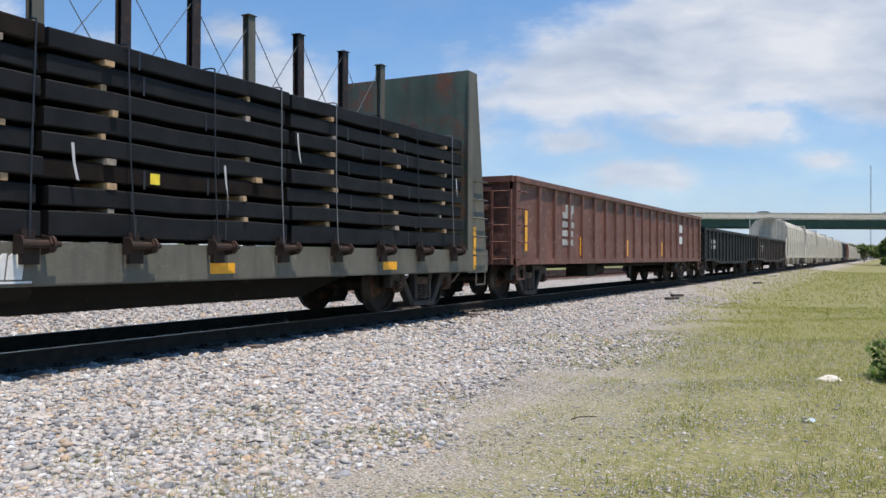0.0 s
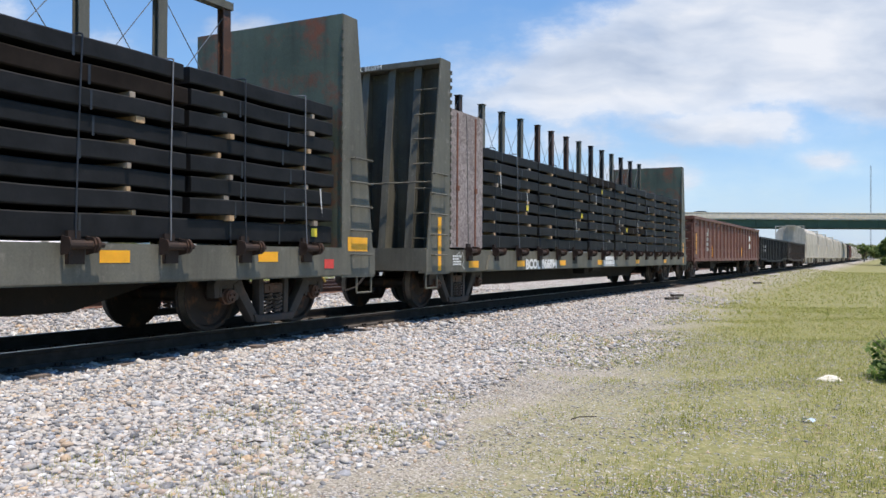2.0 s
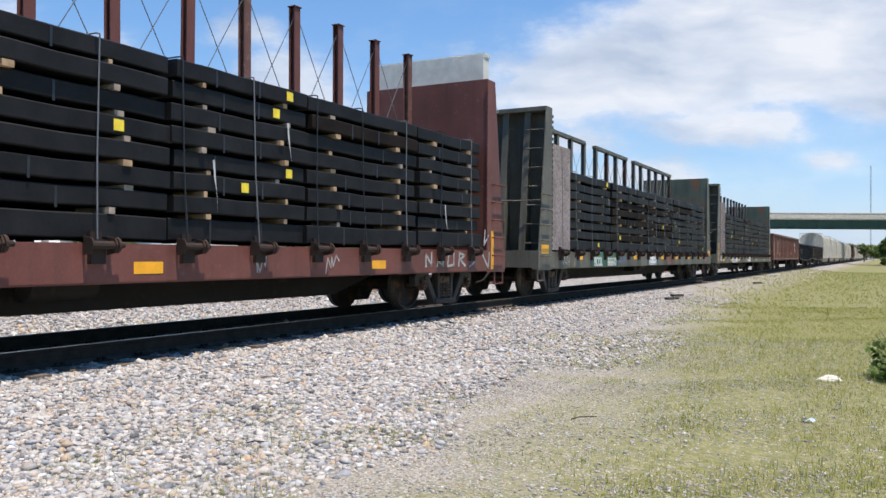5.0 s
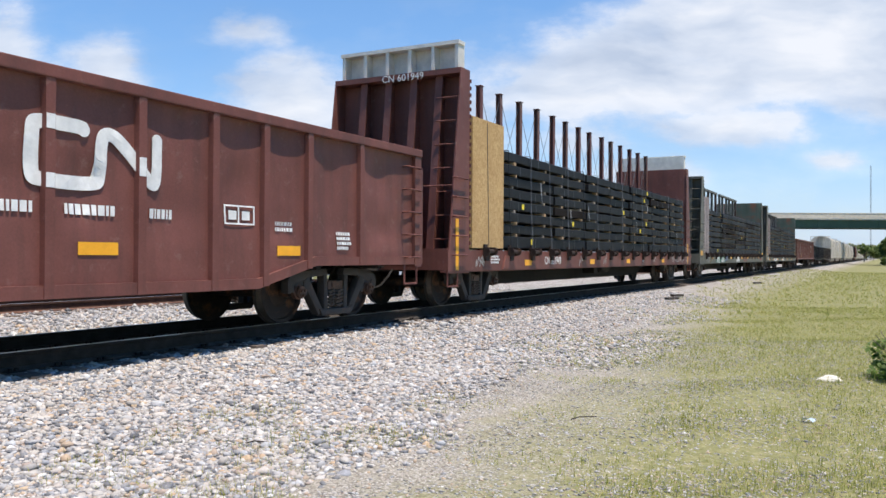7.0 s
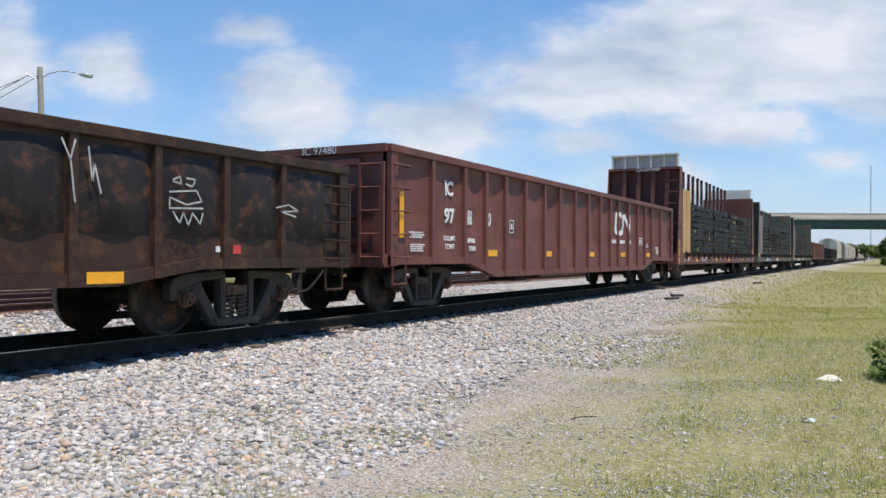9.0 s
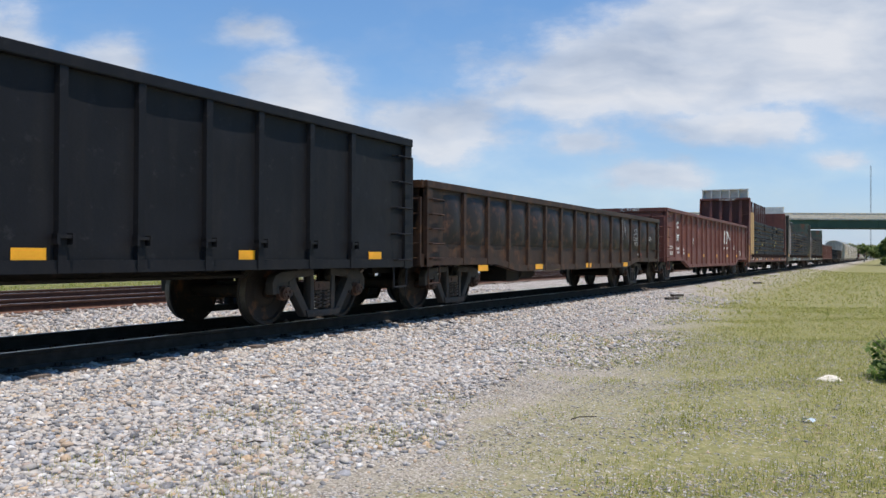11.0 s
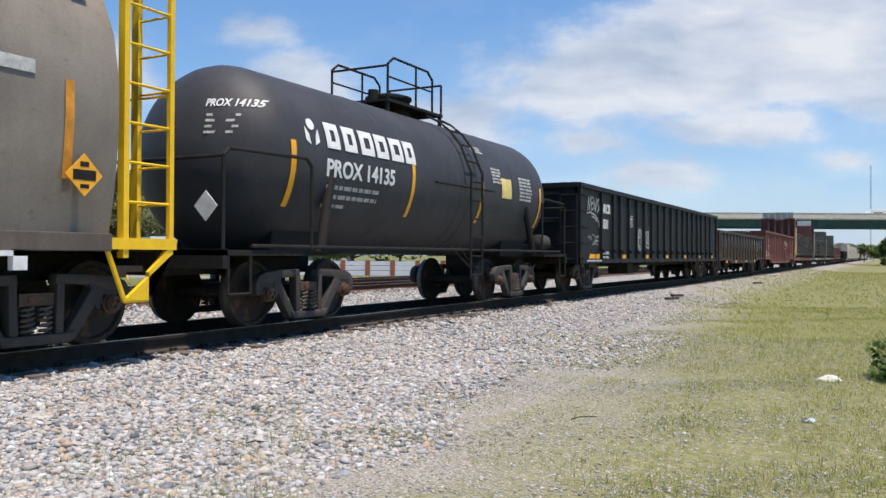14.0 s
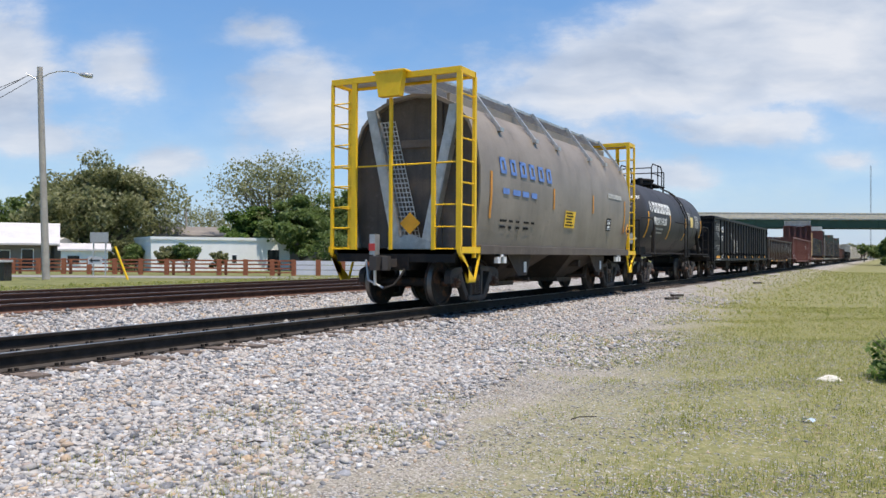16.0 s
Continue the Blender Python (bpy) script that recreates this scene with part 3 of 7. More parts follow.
for x0g, n, m in ((47.9, 9, CHALK), (48.8, 6, CHALK), (52.7, 8, BLUE), (53.2, 7, BLUE)):
    scrawl([(x0g - c + i * 0.06 + g.uniform(-0.05, 0.05), 0.76 + 0.3 * ((i * 5) % 7) / 7 + g.uniform(-0.04, 0.04)) for i in range(n)], car, -W - 0.026, 0.012, m)
load(47.1, 66.8, 3.17, 9, (OSB_GREY, "weathered grey-pink chipboard sheets with a dark strap on the flat car", False), board_at=1.35, cable_from=0.55)
b2 = [50.2, 51.43, 52.6, 53.84, 55.11, 56.35, 57.5, 58.77, 59.9, 61.1, 62.32, 63.56, 64.75, 66.0]
stakes(b2, *B2, 4.60, GREEN, [(49.0, 53.84), (55.11, 58.77), (59.9, 66.0)])

ROPE = plain("frayed_yellow_rope", (0.55, 0.40, 0.10), 0.9)
part("tied_rope", Shape().path([(h + 0.12, -0.3, 0.95), (h + 0.20, -0.33, 0.80), (h + 0.14, -0.32, 0.68), (h + 0.22, -0.34, 0.55)], 0.022, 6), ROPE, car)
# third flat car, red-brown with white bulkhead extensions
B3 = (22.75, 44.30)
car, h, W = flat_car(*B3, BROWN, "red-brown bulkhead flat car with white bulkhead extensions", 4.55, True)
c = sum(B3) / 2
letters("CN 601949", -h + 0.27, 4.38, 0.20, car, 0, m=pose(-h + 0.48, 0.3, 4.40, 90, 0, -90))
letters("CN 601949", 27.6 - c, 0.80, 0.26, car, -W - 0.024, squeeze=0.9)
tape(car, [26.4 - c, 31.0 - c, 34.6 - c, 39.2 - c], 0.78, W, 0.4)
part("reflector", Shape().box(23.05 - c, 23.17 - c, -W - 0.022, -W - 0.016, 0.72, 1.68), AMBER, car)
part("reflector", Shape().box(43.6 - c, 43.72 - c, -W - 0.022, -W - 0.016, 0.72, 1.5), AMBER, car)
bars(24.6 - c, 0.82, 0.5, 0.18, 3, car, -W - 0.024, seed=7)
for x0g, n in ((23.9, 8), (24.1, 6), (30.1, 7), (32.2, 6), (36.5, 6), (38.0, 7)):
    scrawl([(x0g - c + i * 0.05 + g.uniform(-0.05, 0.05), 0.76 + 0.3 * ((i * 4) % 7) / 7 + g.uniform(-0.04, 0.04)) for i in range(n)], car, -W - 0.026, 0.011)
for pts in ([(40.9, 0.8), (40.9, 1.02), (41.1, 0.82), (41.1, 1.04)], [(41.3, 0.8), (41.42, 1.04), (41.55, 0.8), (41.35, 0.9), (41.55, 0.9)], [(41.75, 1.03), (41.7, 0.8), (41.95, 0.82), (41.95, 1.03)], [(42.15, 0.8), (42.18, 1.04), (42.4, 1.0), (42.2, 0.92), (42.42, 0.8)], [(42.85, 1.05), (42.6, 1.0), (42.85, 0.88), (42.6, 0.78)], [(43.3, 1.5), (43.25, 1.2), (43.45, 1.4)], [(43.2, 1.0), (43.45, 0.75), (43.5, 1.05)]):
    scrawl([(x - c, z) for x, z in pts], car, -W - 0.027, 0.022)
load(23.75, 43.3, 3.22, 15, (OSB_NEW, "fresh yellow chipboard sheets stacked on the brown flat car", False), board_at=1.55, cable_from=0.60)
stakes([27.2 + 1.2 * i for i in range(14)], *B3, 5.05, BROWN)

# ---------------------------------------------------------------- gondolas
RIB = 0.062          # how far the side posts of the gondolas stand out
DENTED = []


def dent_at(x, z, ribs, h, depth):
    """How far a side sheet is pushed in at x, z: shallow hollows between the posts and scattered dents."""
    edges = [-h] + sorted(ribs) + [h]
    a = max(e for e in edges if e <= x + 1e-6)
    b = min([e for e in edges if e > x + 1e-6] or [h])
    f = math.sin(math.pi * min(1.0, max(0.0, (x - a) / max(0.05, b - a))))
    n = noise.noise(Vector((x * 1.7, 3.1 + h, z * 2.0)))
    m = noise.noise(Vector((x * 4.2, 9.7, z * 4.0 + h)))
    f *= min(1.0, max(0.0, (z - 1.14) / 0.25))
    return f * depth * (0.45 + 1.1 * max(0.0, n) + 0.7 * max(0.0, m - 0.1))


def dented_sheet(h, W, low, top, ribs, depth):
    """The near side sheet as one grid that follows the lower edge, closed by a back sheet 3 cm behind."""
    s = Shape()
    nx, nz = max(2, int(2 * h / (0.13 if depth else 1.0))), 14 if depth else 2
    lx, lz = [p[0] for p in low], [p[1] for p in low]
    cols = sorted({round(-h + 2 * h * i / nx, 4) for i in range(nx + 1)} | {round(v, 4) for v in lx})
    for x in cols:
        z0 = float(np.interp(x, lx, lz))
        for j in range(nz + 1):
            z = z0 + (top - z0) * j / nz
            s.v.append((x, -W + (dent_at(x, z, ribs, h, depth) if depth and 0 < j < nz else 0.0), z))
        s.v.append((x, -W + 0.10, z0))
        s.v.append((x, -W + 0.10, top))
    n, k = len(cols), nz + 3
    for i in range(n - 1):
        a, b = i * k, (i + 1) * k
        s.f += [(a + j, b + j, b + j + 1, a + j + 1) for j in range(nz)]
        s.f += [(a + nz + 1, a + nz + 2, b + nz + 2, b + nz + 1), (a, a + nz + 1, b + nz + 1, b), (a + nz, b + nz, b + nz + 2, a + nz + 2)]
    for a, turn in ((0, 1), ((n - 1) * k, -1)):
        f = tuple(range(a, a + nz + 1)) + (a + nz + 2, a + nz + 1)
        s.f.append(f[::turn])
    return s


def press_on():
    """Lays lettering and tape of the gondolas into the hollows of their side sheets."""
    for car, W, ribs, h, depth in DENTED:
        if not depth:
            continue
        for ob in car.children:
            if ob.name.split(".")[0] in ("lettering", "stencil_lines", "stencil_frame", "reflector", "emblem", "web_line", "placard", "graffiti"):
                m, back = ob.matrix_basis.copy(), ob.matrix_basis.inverted()
                flat = None
                if ob.name.split(".")[0] in ("reflector", "placard"):
                    # tape bridges the hollows
                    xs, zs = [(m @ v.co).x for v in ob.data.vertices], [(m @ v.co).z for v in ob.data.vertices]
                    flat = min(dent_at(a, b, ribs, h, depth) for a in np.linspace(min(xs), max(xs), 6) for b in np.linspace(min(zs), max(zs), 4))
                for v in ob.data.vertices:
                    p = m @ v.co
                    if -W - 0.02 < p.y < -W + 0.02:
                        p.y += dent_at(p.x, p.z, ribs, h, depth) - 0.010 if flat is None else flat - 0.004
                        v.co = back @ p


def gondola(x0, x1, colour, label, ribs, z0=0.80, z1=2.92, belly=None, W=1.455, end_ribs=4, spin=True, rib_w=0.12, dent=0.0):
    """An open steel car. ribs: places of the side posts from its middle; belly: how deep its sides hang between the bogies."""
    car, h = place(x0, x1, "gondola_car", label, "gondola car")
    DENTED.append((car, W, ribs, h, dent))
    zb = z0 if belly is None else belly
    cut = [(-h, z0), (-h + 2.9, z0), (-h + 4.1, zb), (h - 4.1, zb), (h - 2.9, z0), (h, z0)] if belly is not None else [(-h, z0), (h, z0)]
    for k in (-1, 1):
        if k < 0:
            sheet = dented_sheet(h, W, cut, z1 - 0.06, ribs, dent)
        else:
            sheet = Shape().prism(cut + [(h, z1 - 0.06), (-h, z1 - 0.06)], W - 0.03, W)
        side = part("side_wall", sheet, colour, car, "", k < 0)
        t = Shape()
        t.box(-h - 0.02, h + 0.02, min(k * (W + 0.075), k * (W - 0.05)), max(k * (W + 0.075), k * (W - 0.05)), z1 - 0.13, z1)
        part("top_chord", t, colour, side, "", False, 0.015)
        b = Shape()
        yo = k * (W + 0.05)
        for (a, za), (c, zc) in zip(cut, cut[1:]):
            b.prism([(a, za), (c, zc), (c, zc + 0.13), (a, za + 0.13)], min(yo, k * W), max(yo, k * W))
        part("bottom_chord", b, colour, side)
        if k < 0:
            r = Shape().prism([(-rib_w / 2, 0.02), (-rib_w / 2 * 0.8, -RIB), (rib_w / 2 * 0.8, -RIB), (rib_w / 2, 0.02)], 0.0, 1.0, "z").mesh("side_post", colour)
            for x in ribs:
                zr = z0 if belly is None else float(np.interp(x, [p[0] for p in cut], [p[1] for p in cut]))
                me = r.copy()
                me.transform(Matrix.Translation((0, 0, zr)) @ Matrix.Diagonal((1, 1, z1 - 0.12 - zr, 1)))
                share("side_post", me, side, pose(x, -W, 0))
        for e in (-1, 1):
            part("corner_post", Shape().box(e * h - (0.0 if e < 0 else 0.2), e * h + (0.2 if e < 0 else 0.0), min(k * W, k * (W + 0.06)), max(k * W, k * (W + 0.06)), z0 - 0.02, z1 - 0.131), colour, side)
    part("floor", Shape().box(-h + 0.03, h - 0.03, -W + 0.035, W - 0.035, 1.02, 1.08), DARK_RUST, car)
    u = Shape().box(-h + 0.1, h - 0.1, -0.32, 0.32, 0.66, 1.0)
    x = -h + 1.2
    while x < h - 1.0:
        u.box(x, x + 0.1, -W + 0.04, W - 0.04, 0.78, 1.02)
        x += 1.6
    part("centre_sill", u, UNDER, car)
    for e in (-1, 1):
        xe = e * h
        end = part("end_wall", Shape().box(min(xe, xe - e * 0.04), max(xe, xe - e * 0.04), -W + 0.032, W - 0.032, 1.0, z1 - 0.06), colour, car)
        for i in range(end_ribs):
            z = 1.15 + (z1 - 1.5) * i / max(1, end_ribs - 1)
            part("end_rib", Shape().prism([(xe, z), (xe + e * 0.09, z + 0.03), (xe + e * 0.09, z + 0.13), (xe, z + 0.16)], -W + 0.5, W - 0.04), colour, end)
        part("end_beam", Shape().box(min(xe, xe + e * 0.1), max(xe, xe + e * 0.1), -W, W, z1 - 0.13, z1), colour, end)
        part("end_sill", Shape().box(min(xe - e * 0.1, xe + e * 0.12), max(xe - e * 0.1, xe + e * 0.12), -W, W, 0.80, 1.02), colour, end)
        n = 5
        for i in range(n):
            z = z0 + 0.12 + (z1 - z0 - 0.45) * i / (n - 1)
            part("rung", Shape().tube((xe + e * 0.13, -W + 0.02, z), (xe + e * 0.13, -W + 0.46, z), 0.017, 6), colour, end)
            part("rung", rung(Shape(), xe - e * 0.08, xe - e * 0.52, -W, z, -0.12), colour, end)
        for y in (-W + 0.02, -W + 0.46):
            part("ladder_rail", Shape().box(min(xe + e * 0.1, xe + e * 0.15), max(xe + e * 0.1, xe + e * 0.15), y - 0.025, y + 0.025, z0, z1 - 0.3), colour, end)
        part("sill_step", Shape().path([(xe - e * 0.1, -W - 0.03, z0), (xe - e * 0.1, -W - 0.03, z0 - 0.32), (xe - e * 0.5, -W - 0.03, z0 - 0.32), (xe - e * 0.5, -W - 0.03, z0)], 0.018, 6), colour, end)
        coupler(car, xe + e * 0.12, e)
        bogie(car, xe - e * 1.85, spin)
    part("brake_reservoir", Shape().box(-3.9, -3.2, -1.05, -0.4, 0.42, z0).lathe([(-2.9, 0.03), (-2.82, 0.17), (-2.0, 0.17), (-1.92, 0.03)], "x", 14, (0, -0.8, 0.62)).tube((-h + 3.0, -0.7, 0.70), (h - 3.0, -0.7, 0.70), 0.03, 6), UNDER, car, "", True)
    return car, h, W


# black gondola
N = (-36.87, -16.80)
nk = [-34.97, -33.81, -33.1, -32.14, -31.2, -30.26, -29.26, -28.33, -27.37, -26.35, -25.3, -24.3, -23.4, -22.45, -21.46, -20.55, -19.5, -18.5]
c = sum(N) / 2
car, h, W = gondola(*N, BLACK, "black steel gondola car with white numbers and spray tags", [x - c for x in nk], 0.80, 2.93, end_ribs=3, dent=0.018)
letters("NKCR", -34.86 - c, 2.225, 0.36, car, -W - 0.005, squeeze=0.80, bold=0.012)
letters("3501", -34.83 - c, 1.79, 0.36, car, -W - 0.005, squeeze=0.84, bold=0.012)
letters("NKCR 3501", 0, 0, 0.24, car, 0, m=pose(-h - 0.012, W - 0.25, 2.45, 90, 0, -90))
letters("LD LMT 210600", -34.82 - c, 1.05, 0.115, car, -W - 0.005, squeeze=0.8, bold=0.002)
letters("LT WT   75400", -34.82 - c, 0.91, 0.115, car, -W - 0.005, squeeze=0.8, bold=0.002)
bars(-36.3 - c, 0.835, 0.75, 0.06, 1, car, -W - 0.053, seed=2)
bars(-35.45 - c, 0.835, 0.5, 0.06, 1, car, -W - 0.053, seed=4)
clip = Shape().box(-0.10, 0.10, -0.075, 0.0, 0.0, 0.035).box(-0.10, -0.07, -0.085, 0.0, -0.06, 0.05).box(0.07, 0.10, -0.085, 0.0, -0.06, 0.05).mesh("tie_down", BLACK)
for x in nk:
    share("tie_down", clip, car, pose(x - c, -W - RIB + 0.03, 1.14))
for a, b in ((-36.0, 0.55), (-35.4, 0.42)):
    part("reflector", Shape().prism([(a - c, 0.93), (a + b - c, 0.93), (a + b - c, 1.05), (a - c + 0.08, 1.05)], -W - 0.006, -W - 0.002), AMBER, car)
tape(car, [-32.75 - c, -29.95 - c, -27.05 - c, -23.9 - c, -20.9 - c, -18.0 - c], 0.93, W - 0.017, 0.36, 0.115)
s = Shape()
for a, b, e, f in ((0, 0.3, 0, 0.02), (0, 0.3, 0.36, 0.38), (0, 0.02, 0, 0.38), (0.28, 0.3, 0, 0.38), (0.07, 0.22, 0.24, 0.3), (0.09, 0.2, 0.08, 0.1), (0.09, 0.11, 0.08, 0.18), (0.09, 0.2, 0.16, 0.18)):
    s.box(-31.9 - c + a, -31.9 - c + b, -W - 0.006, -W - 0.002, 1.92 + e * 0.9, 1.92 + f * 0.9)
part("stencil_frame", s, WHITE, car)
for pts in ([(-36.12, 2.22), (-36.06, 2.60), (-35.98, 2.26), (-35.90, 2.64)], [(-35.68, 2.62), (-35.86, 2.55), (-35.80, 2.42), (-35.68, 2.46), (-35.84, 2.40), (-35.80, 2.26), (-35.66, 2.30)],
            [(-35.62, 2.60), (-35.58, 2.26), (-35.50, 2.48), (-35.44, 2.24), (-35.36, 2.60)], [(-35.16, 2.58), (-35.30, 2.52), (-35.24, 2.40), (-35.14, 2.32), (-35.30, 2.22)],
            [(-36.2, 2.16), (-35.9, 2.19), (-35.5, 2.13), (-35.3, 2.03), (-35.2, 1.93)], [(-35.75, 2.08), (-35.5, 2.05), (-35.36, 1.96)], [(-35.18, 1.90), (-35.14, 1.84)]):
    scrawl([(x - c, z) for x, z in pts], car, -W - 0.006, 0.019)
for pts in ([(-36.1, 1.5), (-36.0, 1.56), (-35.95, 1.46), (-35.85, 1.54), (-35.8, 1.44)], [(-35.7, 1.6), (-35.4, 1.52), (-35.15, 1.56), (-35.5, 1.44), (-35.2, 1.42), (-35.65, 1.38)], [(-35.75, 1.3), (-35.5, 1.36), (-35.2, 1.3)]):
    scrawl([(x - c, z) for x, z in pts], car, -W - 0.006, 0.009)
for pts in ([(-31.0, 1.75), (-30.95, 1.45), (-30.75, 1.5), (-30.72, 1.78), (-30.85, 1.7), (-30.9, 1.3), (-30.7, 1.1), (-30.95, 1.05)],
            [(-29.95, 1.7), (-29.9, 1.2), (-29.6, 1.15), (-29.62, 1.72), (-29.9, 1.68), (-29.7, 1.5), (-29.85, 1.35), (-29.65, 1.3)], [(-30.98, 1.74), (-30.94, 1.15), (-30.9, 1.72)], [(-30.62, 1.74), (-30.66, 1.1), (-30.58, 1.7)]):
    scrawl([(x - c, z + 0.12) for x, z in pts], car, -W - 0.006, 0.026)

# sooty rusted gondola
Rz = (-16.25, 0.45)
c = sum(Rz) / 2
rr = [-1.01 - 1.06 * i for i in range(14)]
car, h, W = gondola(*Rz, STAINED, "sooty black gondola car with rust stains and chalk tags", [x - c for x in rr], 0.82, 2.30, 0.66, end_ribs=3)
SOOT = paint("soot_black_panel", (0.016, 0.012, 0.011), (0.10, 0.045, 0.024), amount=0.8, grime=0.4, patch=4.0, gloss=0.3)
for a, b in zip([0.2] + rr, rr + [Rz[0] + 0.6]):
    # panels bulged outwards by old loads
    xa, xb = b - c + 0.07, a - c - 0.07
    if xb - xa < 0.3:
        continue
    s = Shape()
    n, vz = 8, [1.20, 1.28, 1.5, 1.75, 1.95, 2.08]
    for i in range(n + 1):
        f = math.sin(math.pi * i / n)
        s.v += [(xa + (xb - xa) * i / n, -W - 0.003 - 0.08 * f * math.sin(math.pi * j / 5), z + 0.03 * f * (1 if j == 5 else 0)) for j, z in enumerate(vz)]
    s.f += [(i * 6 + j, (i + 1) * 6 + j, (i + 1) * 6 + j + 1, i * 6 + j + 1) for i in range(n) for j in range(5)]
    part("bulged_panel", s, SOOT, car, "", True)
tape(car, [-4.03 - c, -7.6 - c, -11.2 - c, -14.2 - c], 0.69, W + 0.03, 0.45, 0.12)
part("reflector", Shape().prism([(-0.92 - c, 1.22), (-0.80 - c, 1.22), (-0.72 - c, 1.45), (-0.84 - c, 1.45)], -W - 0.006, -W - 0.002), YELLOW, car)
part("placard", Shape().box(-2.2 - c, -1.98 - c, -W - 0.006, -W - 0.002, 1.02, 1.09), WHITE, car)
part("placard", Shape().box(-1.9 - c, -1.77 - c, -W - 0.006, -W - 0.002, 1.0, 1.11), RED, car)
for pts in ([(-4.35, 2.1), (-4.25, 1.9), (-4.2, 1.5)], [(-4.2, 2.1), (-4.25, 1.92)], [(-4.05, 2.05), (-4.0, 1.7), (-3.98, 1.9), (-3.9, 1.6)],
            [(-2.95, 1.82), (-2.85, 1.86), (-2.83, 1.78), (-2.95, 1.8)], [(-2.75, 1.85), (-2.62, 1.84), (-2.66, 1.76), (-2.76, 1.78)], [(-3.0, 1.68), (-2.6, 1.72), (-2.52, 1.6), (-2.75, 1.55), (-3.0, 1.62), (-3.0, 1.5), (-2.5, 1.52)], [(-2.95, 1.46), (-2.85, 1.34), (-2.8, 1.46), (-2.72, 1.32), (-2.66, 1.46), (-2.54, 1.34), (-2.5, 1.46)], [(-1.2, 1.6), (-0.95, 1.65), (-0.75, 1.58), (-1.1, 1.55), (-0.8, 1.5)]):
    scrawl([(x - c, z) for x, z in pts], car, -W - 0.088, 0.010)

# red-brown gondola with deep sides
I = (1.66, 21.65)
c = sum(I) / 2
ir = [3.08, 4.34, 5.28, 6.25, 7.33, 8.5, 9.53, 10.66, 11.73, 12.79, 13.75, 14.58, 15.68, 16.77, 17.68, 18.59, 19.86]
car, h, W = gondola(*I, BROWN, "red-brown gondola car with deep sides and white lettering", [x - c for x in ir], 0.84, 2.79, 0.56, end_ribs=4, rib_w=0.13, dent=0.06)
letters("IC", 3.62 - c, 2.1, 0.36, car, -W - 0.005, bold=0.012)
letters("97", 3.62 - c, 1.6, 0.36, car, -W - 0.005, bold=0.012)
letters("48", 4.46 - c, 1.6, 0.36, car, -W - 0.005, bold=0.012, squeeze=0.95)
letters("0", 5.42 - c, 1.6, 0.36, car, -W - 0.005, bold=0.012)
letters("LD.LMT", 3.6 - c, 1.27, 0.12, car, -W - 0.005, bold=0.003)
letters("LT.WT", 3.6 - c, 1.12, 0.12, car, -W - 0.005, bold=0.003)
letters("189500", 4.48 - c, 1.24, 0.12, car, -W - 0.005, bold=0.003)
letters("73500", 4.55 - c, 1.09, 0.12, car, -W - 0.005, bold=0.003)
letters("IC 97480", 0, 0, 0.19, car, 0, m=pose(-h - 0.105, 0.2, 2.665, 90, 0, -90))
bars(2.35 - c, 1.28, 0.5, 0.12, 3, car, -W - 0.005, seed=21)
bars(2.35 - c, 1.05, 0.5, 0.14, 4, car, -W - 0.005, seed=22)
part("reflector", Shape().box(2.02 - c, 2.16 - c, -W - 0.006, -W - 0.002, 1.28, 2.05), AMBER, car)
tape(car, [5.4 - c, 8.55 - c, 11.85 - c, 14.93 - c, 17.95 - c], 0.98, W - 0.017, 0.48, 0.13)
ribbon([(15.0 - c, 2.22), (14.98 - c, 2.25), (14.46 - c, 2.25), (14.42 - c, 2.20), (14.42 - c, 1.74), (14.47 - c, 1.69), (15.15 - c, 1.69), (15.2 - c, 1.75), (15.2 - c, 2.16), (15.28 - c, 2.23), (15.42 - c, 2.18), (15.82 - c, 1.76), (15.92 - c, 1.74), (15.92 - c, 2.26)],
       car, -W - 0.007, 0.07, WHITE, "emblem")
for x, a, b in ((14.58, 2.18, 2.32), (14.58, 1.62, 1.76), (15.68, 1.82, 2.02)):
    part("emblem_on_post", Shape().box(x - 0.047 - c, x + 0.047 - c, -W - RIB - 0.004, -W - RIB - 0.001, a, b), WHITE, car)
for a, w in ((14.0, 0.52), (14.79, 0.7), (15.83, 0.43)):
    bars(a - c, 1.335, w, 0.16, 1, car, -W - 0.006, seed=int(a * 10), name="web_line")
s = Shape()
for a, b, e, f in ((0, 0.45, 0, 0.02), (0, 0.45, 0.22, 0.24), (0, 0.02, 0, 0.24), (0.43, 0.45, 0, 0.24), (0.06, 0.18, 0.06, 0.17), (0.26, 0.38, 0.06, 0.17), (0.2, 0.22, 0, 0.24)):
    s.box(16.98 - c + a * 1.2, 16.98 - c + b * 1.2, -W - 0.006, -W - 0.002, 1.36 + e, 1.36 + f)
part("stencil_frame", s, WHITE, car)
bars(17.93 - c, 1.28, 0.38, 0.15, 2, car, -W - 0.006, seed=31)
bars(19.28 - c, 1.05, 0.4, 0.28, 4, car, -W - 0.006, seed=32)
s = Shape()
for a, b, e, f in ((0, 0.24, 0, 0.02), (0, 0.24, 0.26, 0.28), (0, 0.02, 0, 0.28), (0.22, 0.24, 0, 0.28), (0.08, 0.16, 0.08, 0.2)):
    s.box(6.55 - c + a, 6.55 - c + b, -W - 0.006, -W - 0.002, 1.48 + e, 1.48 + f)
part("stencil_frame", s, WHITE, car)

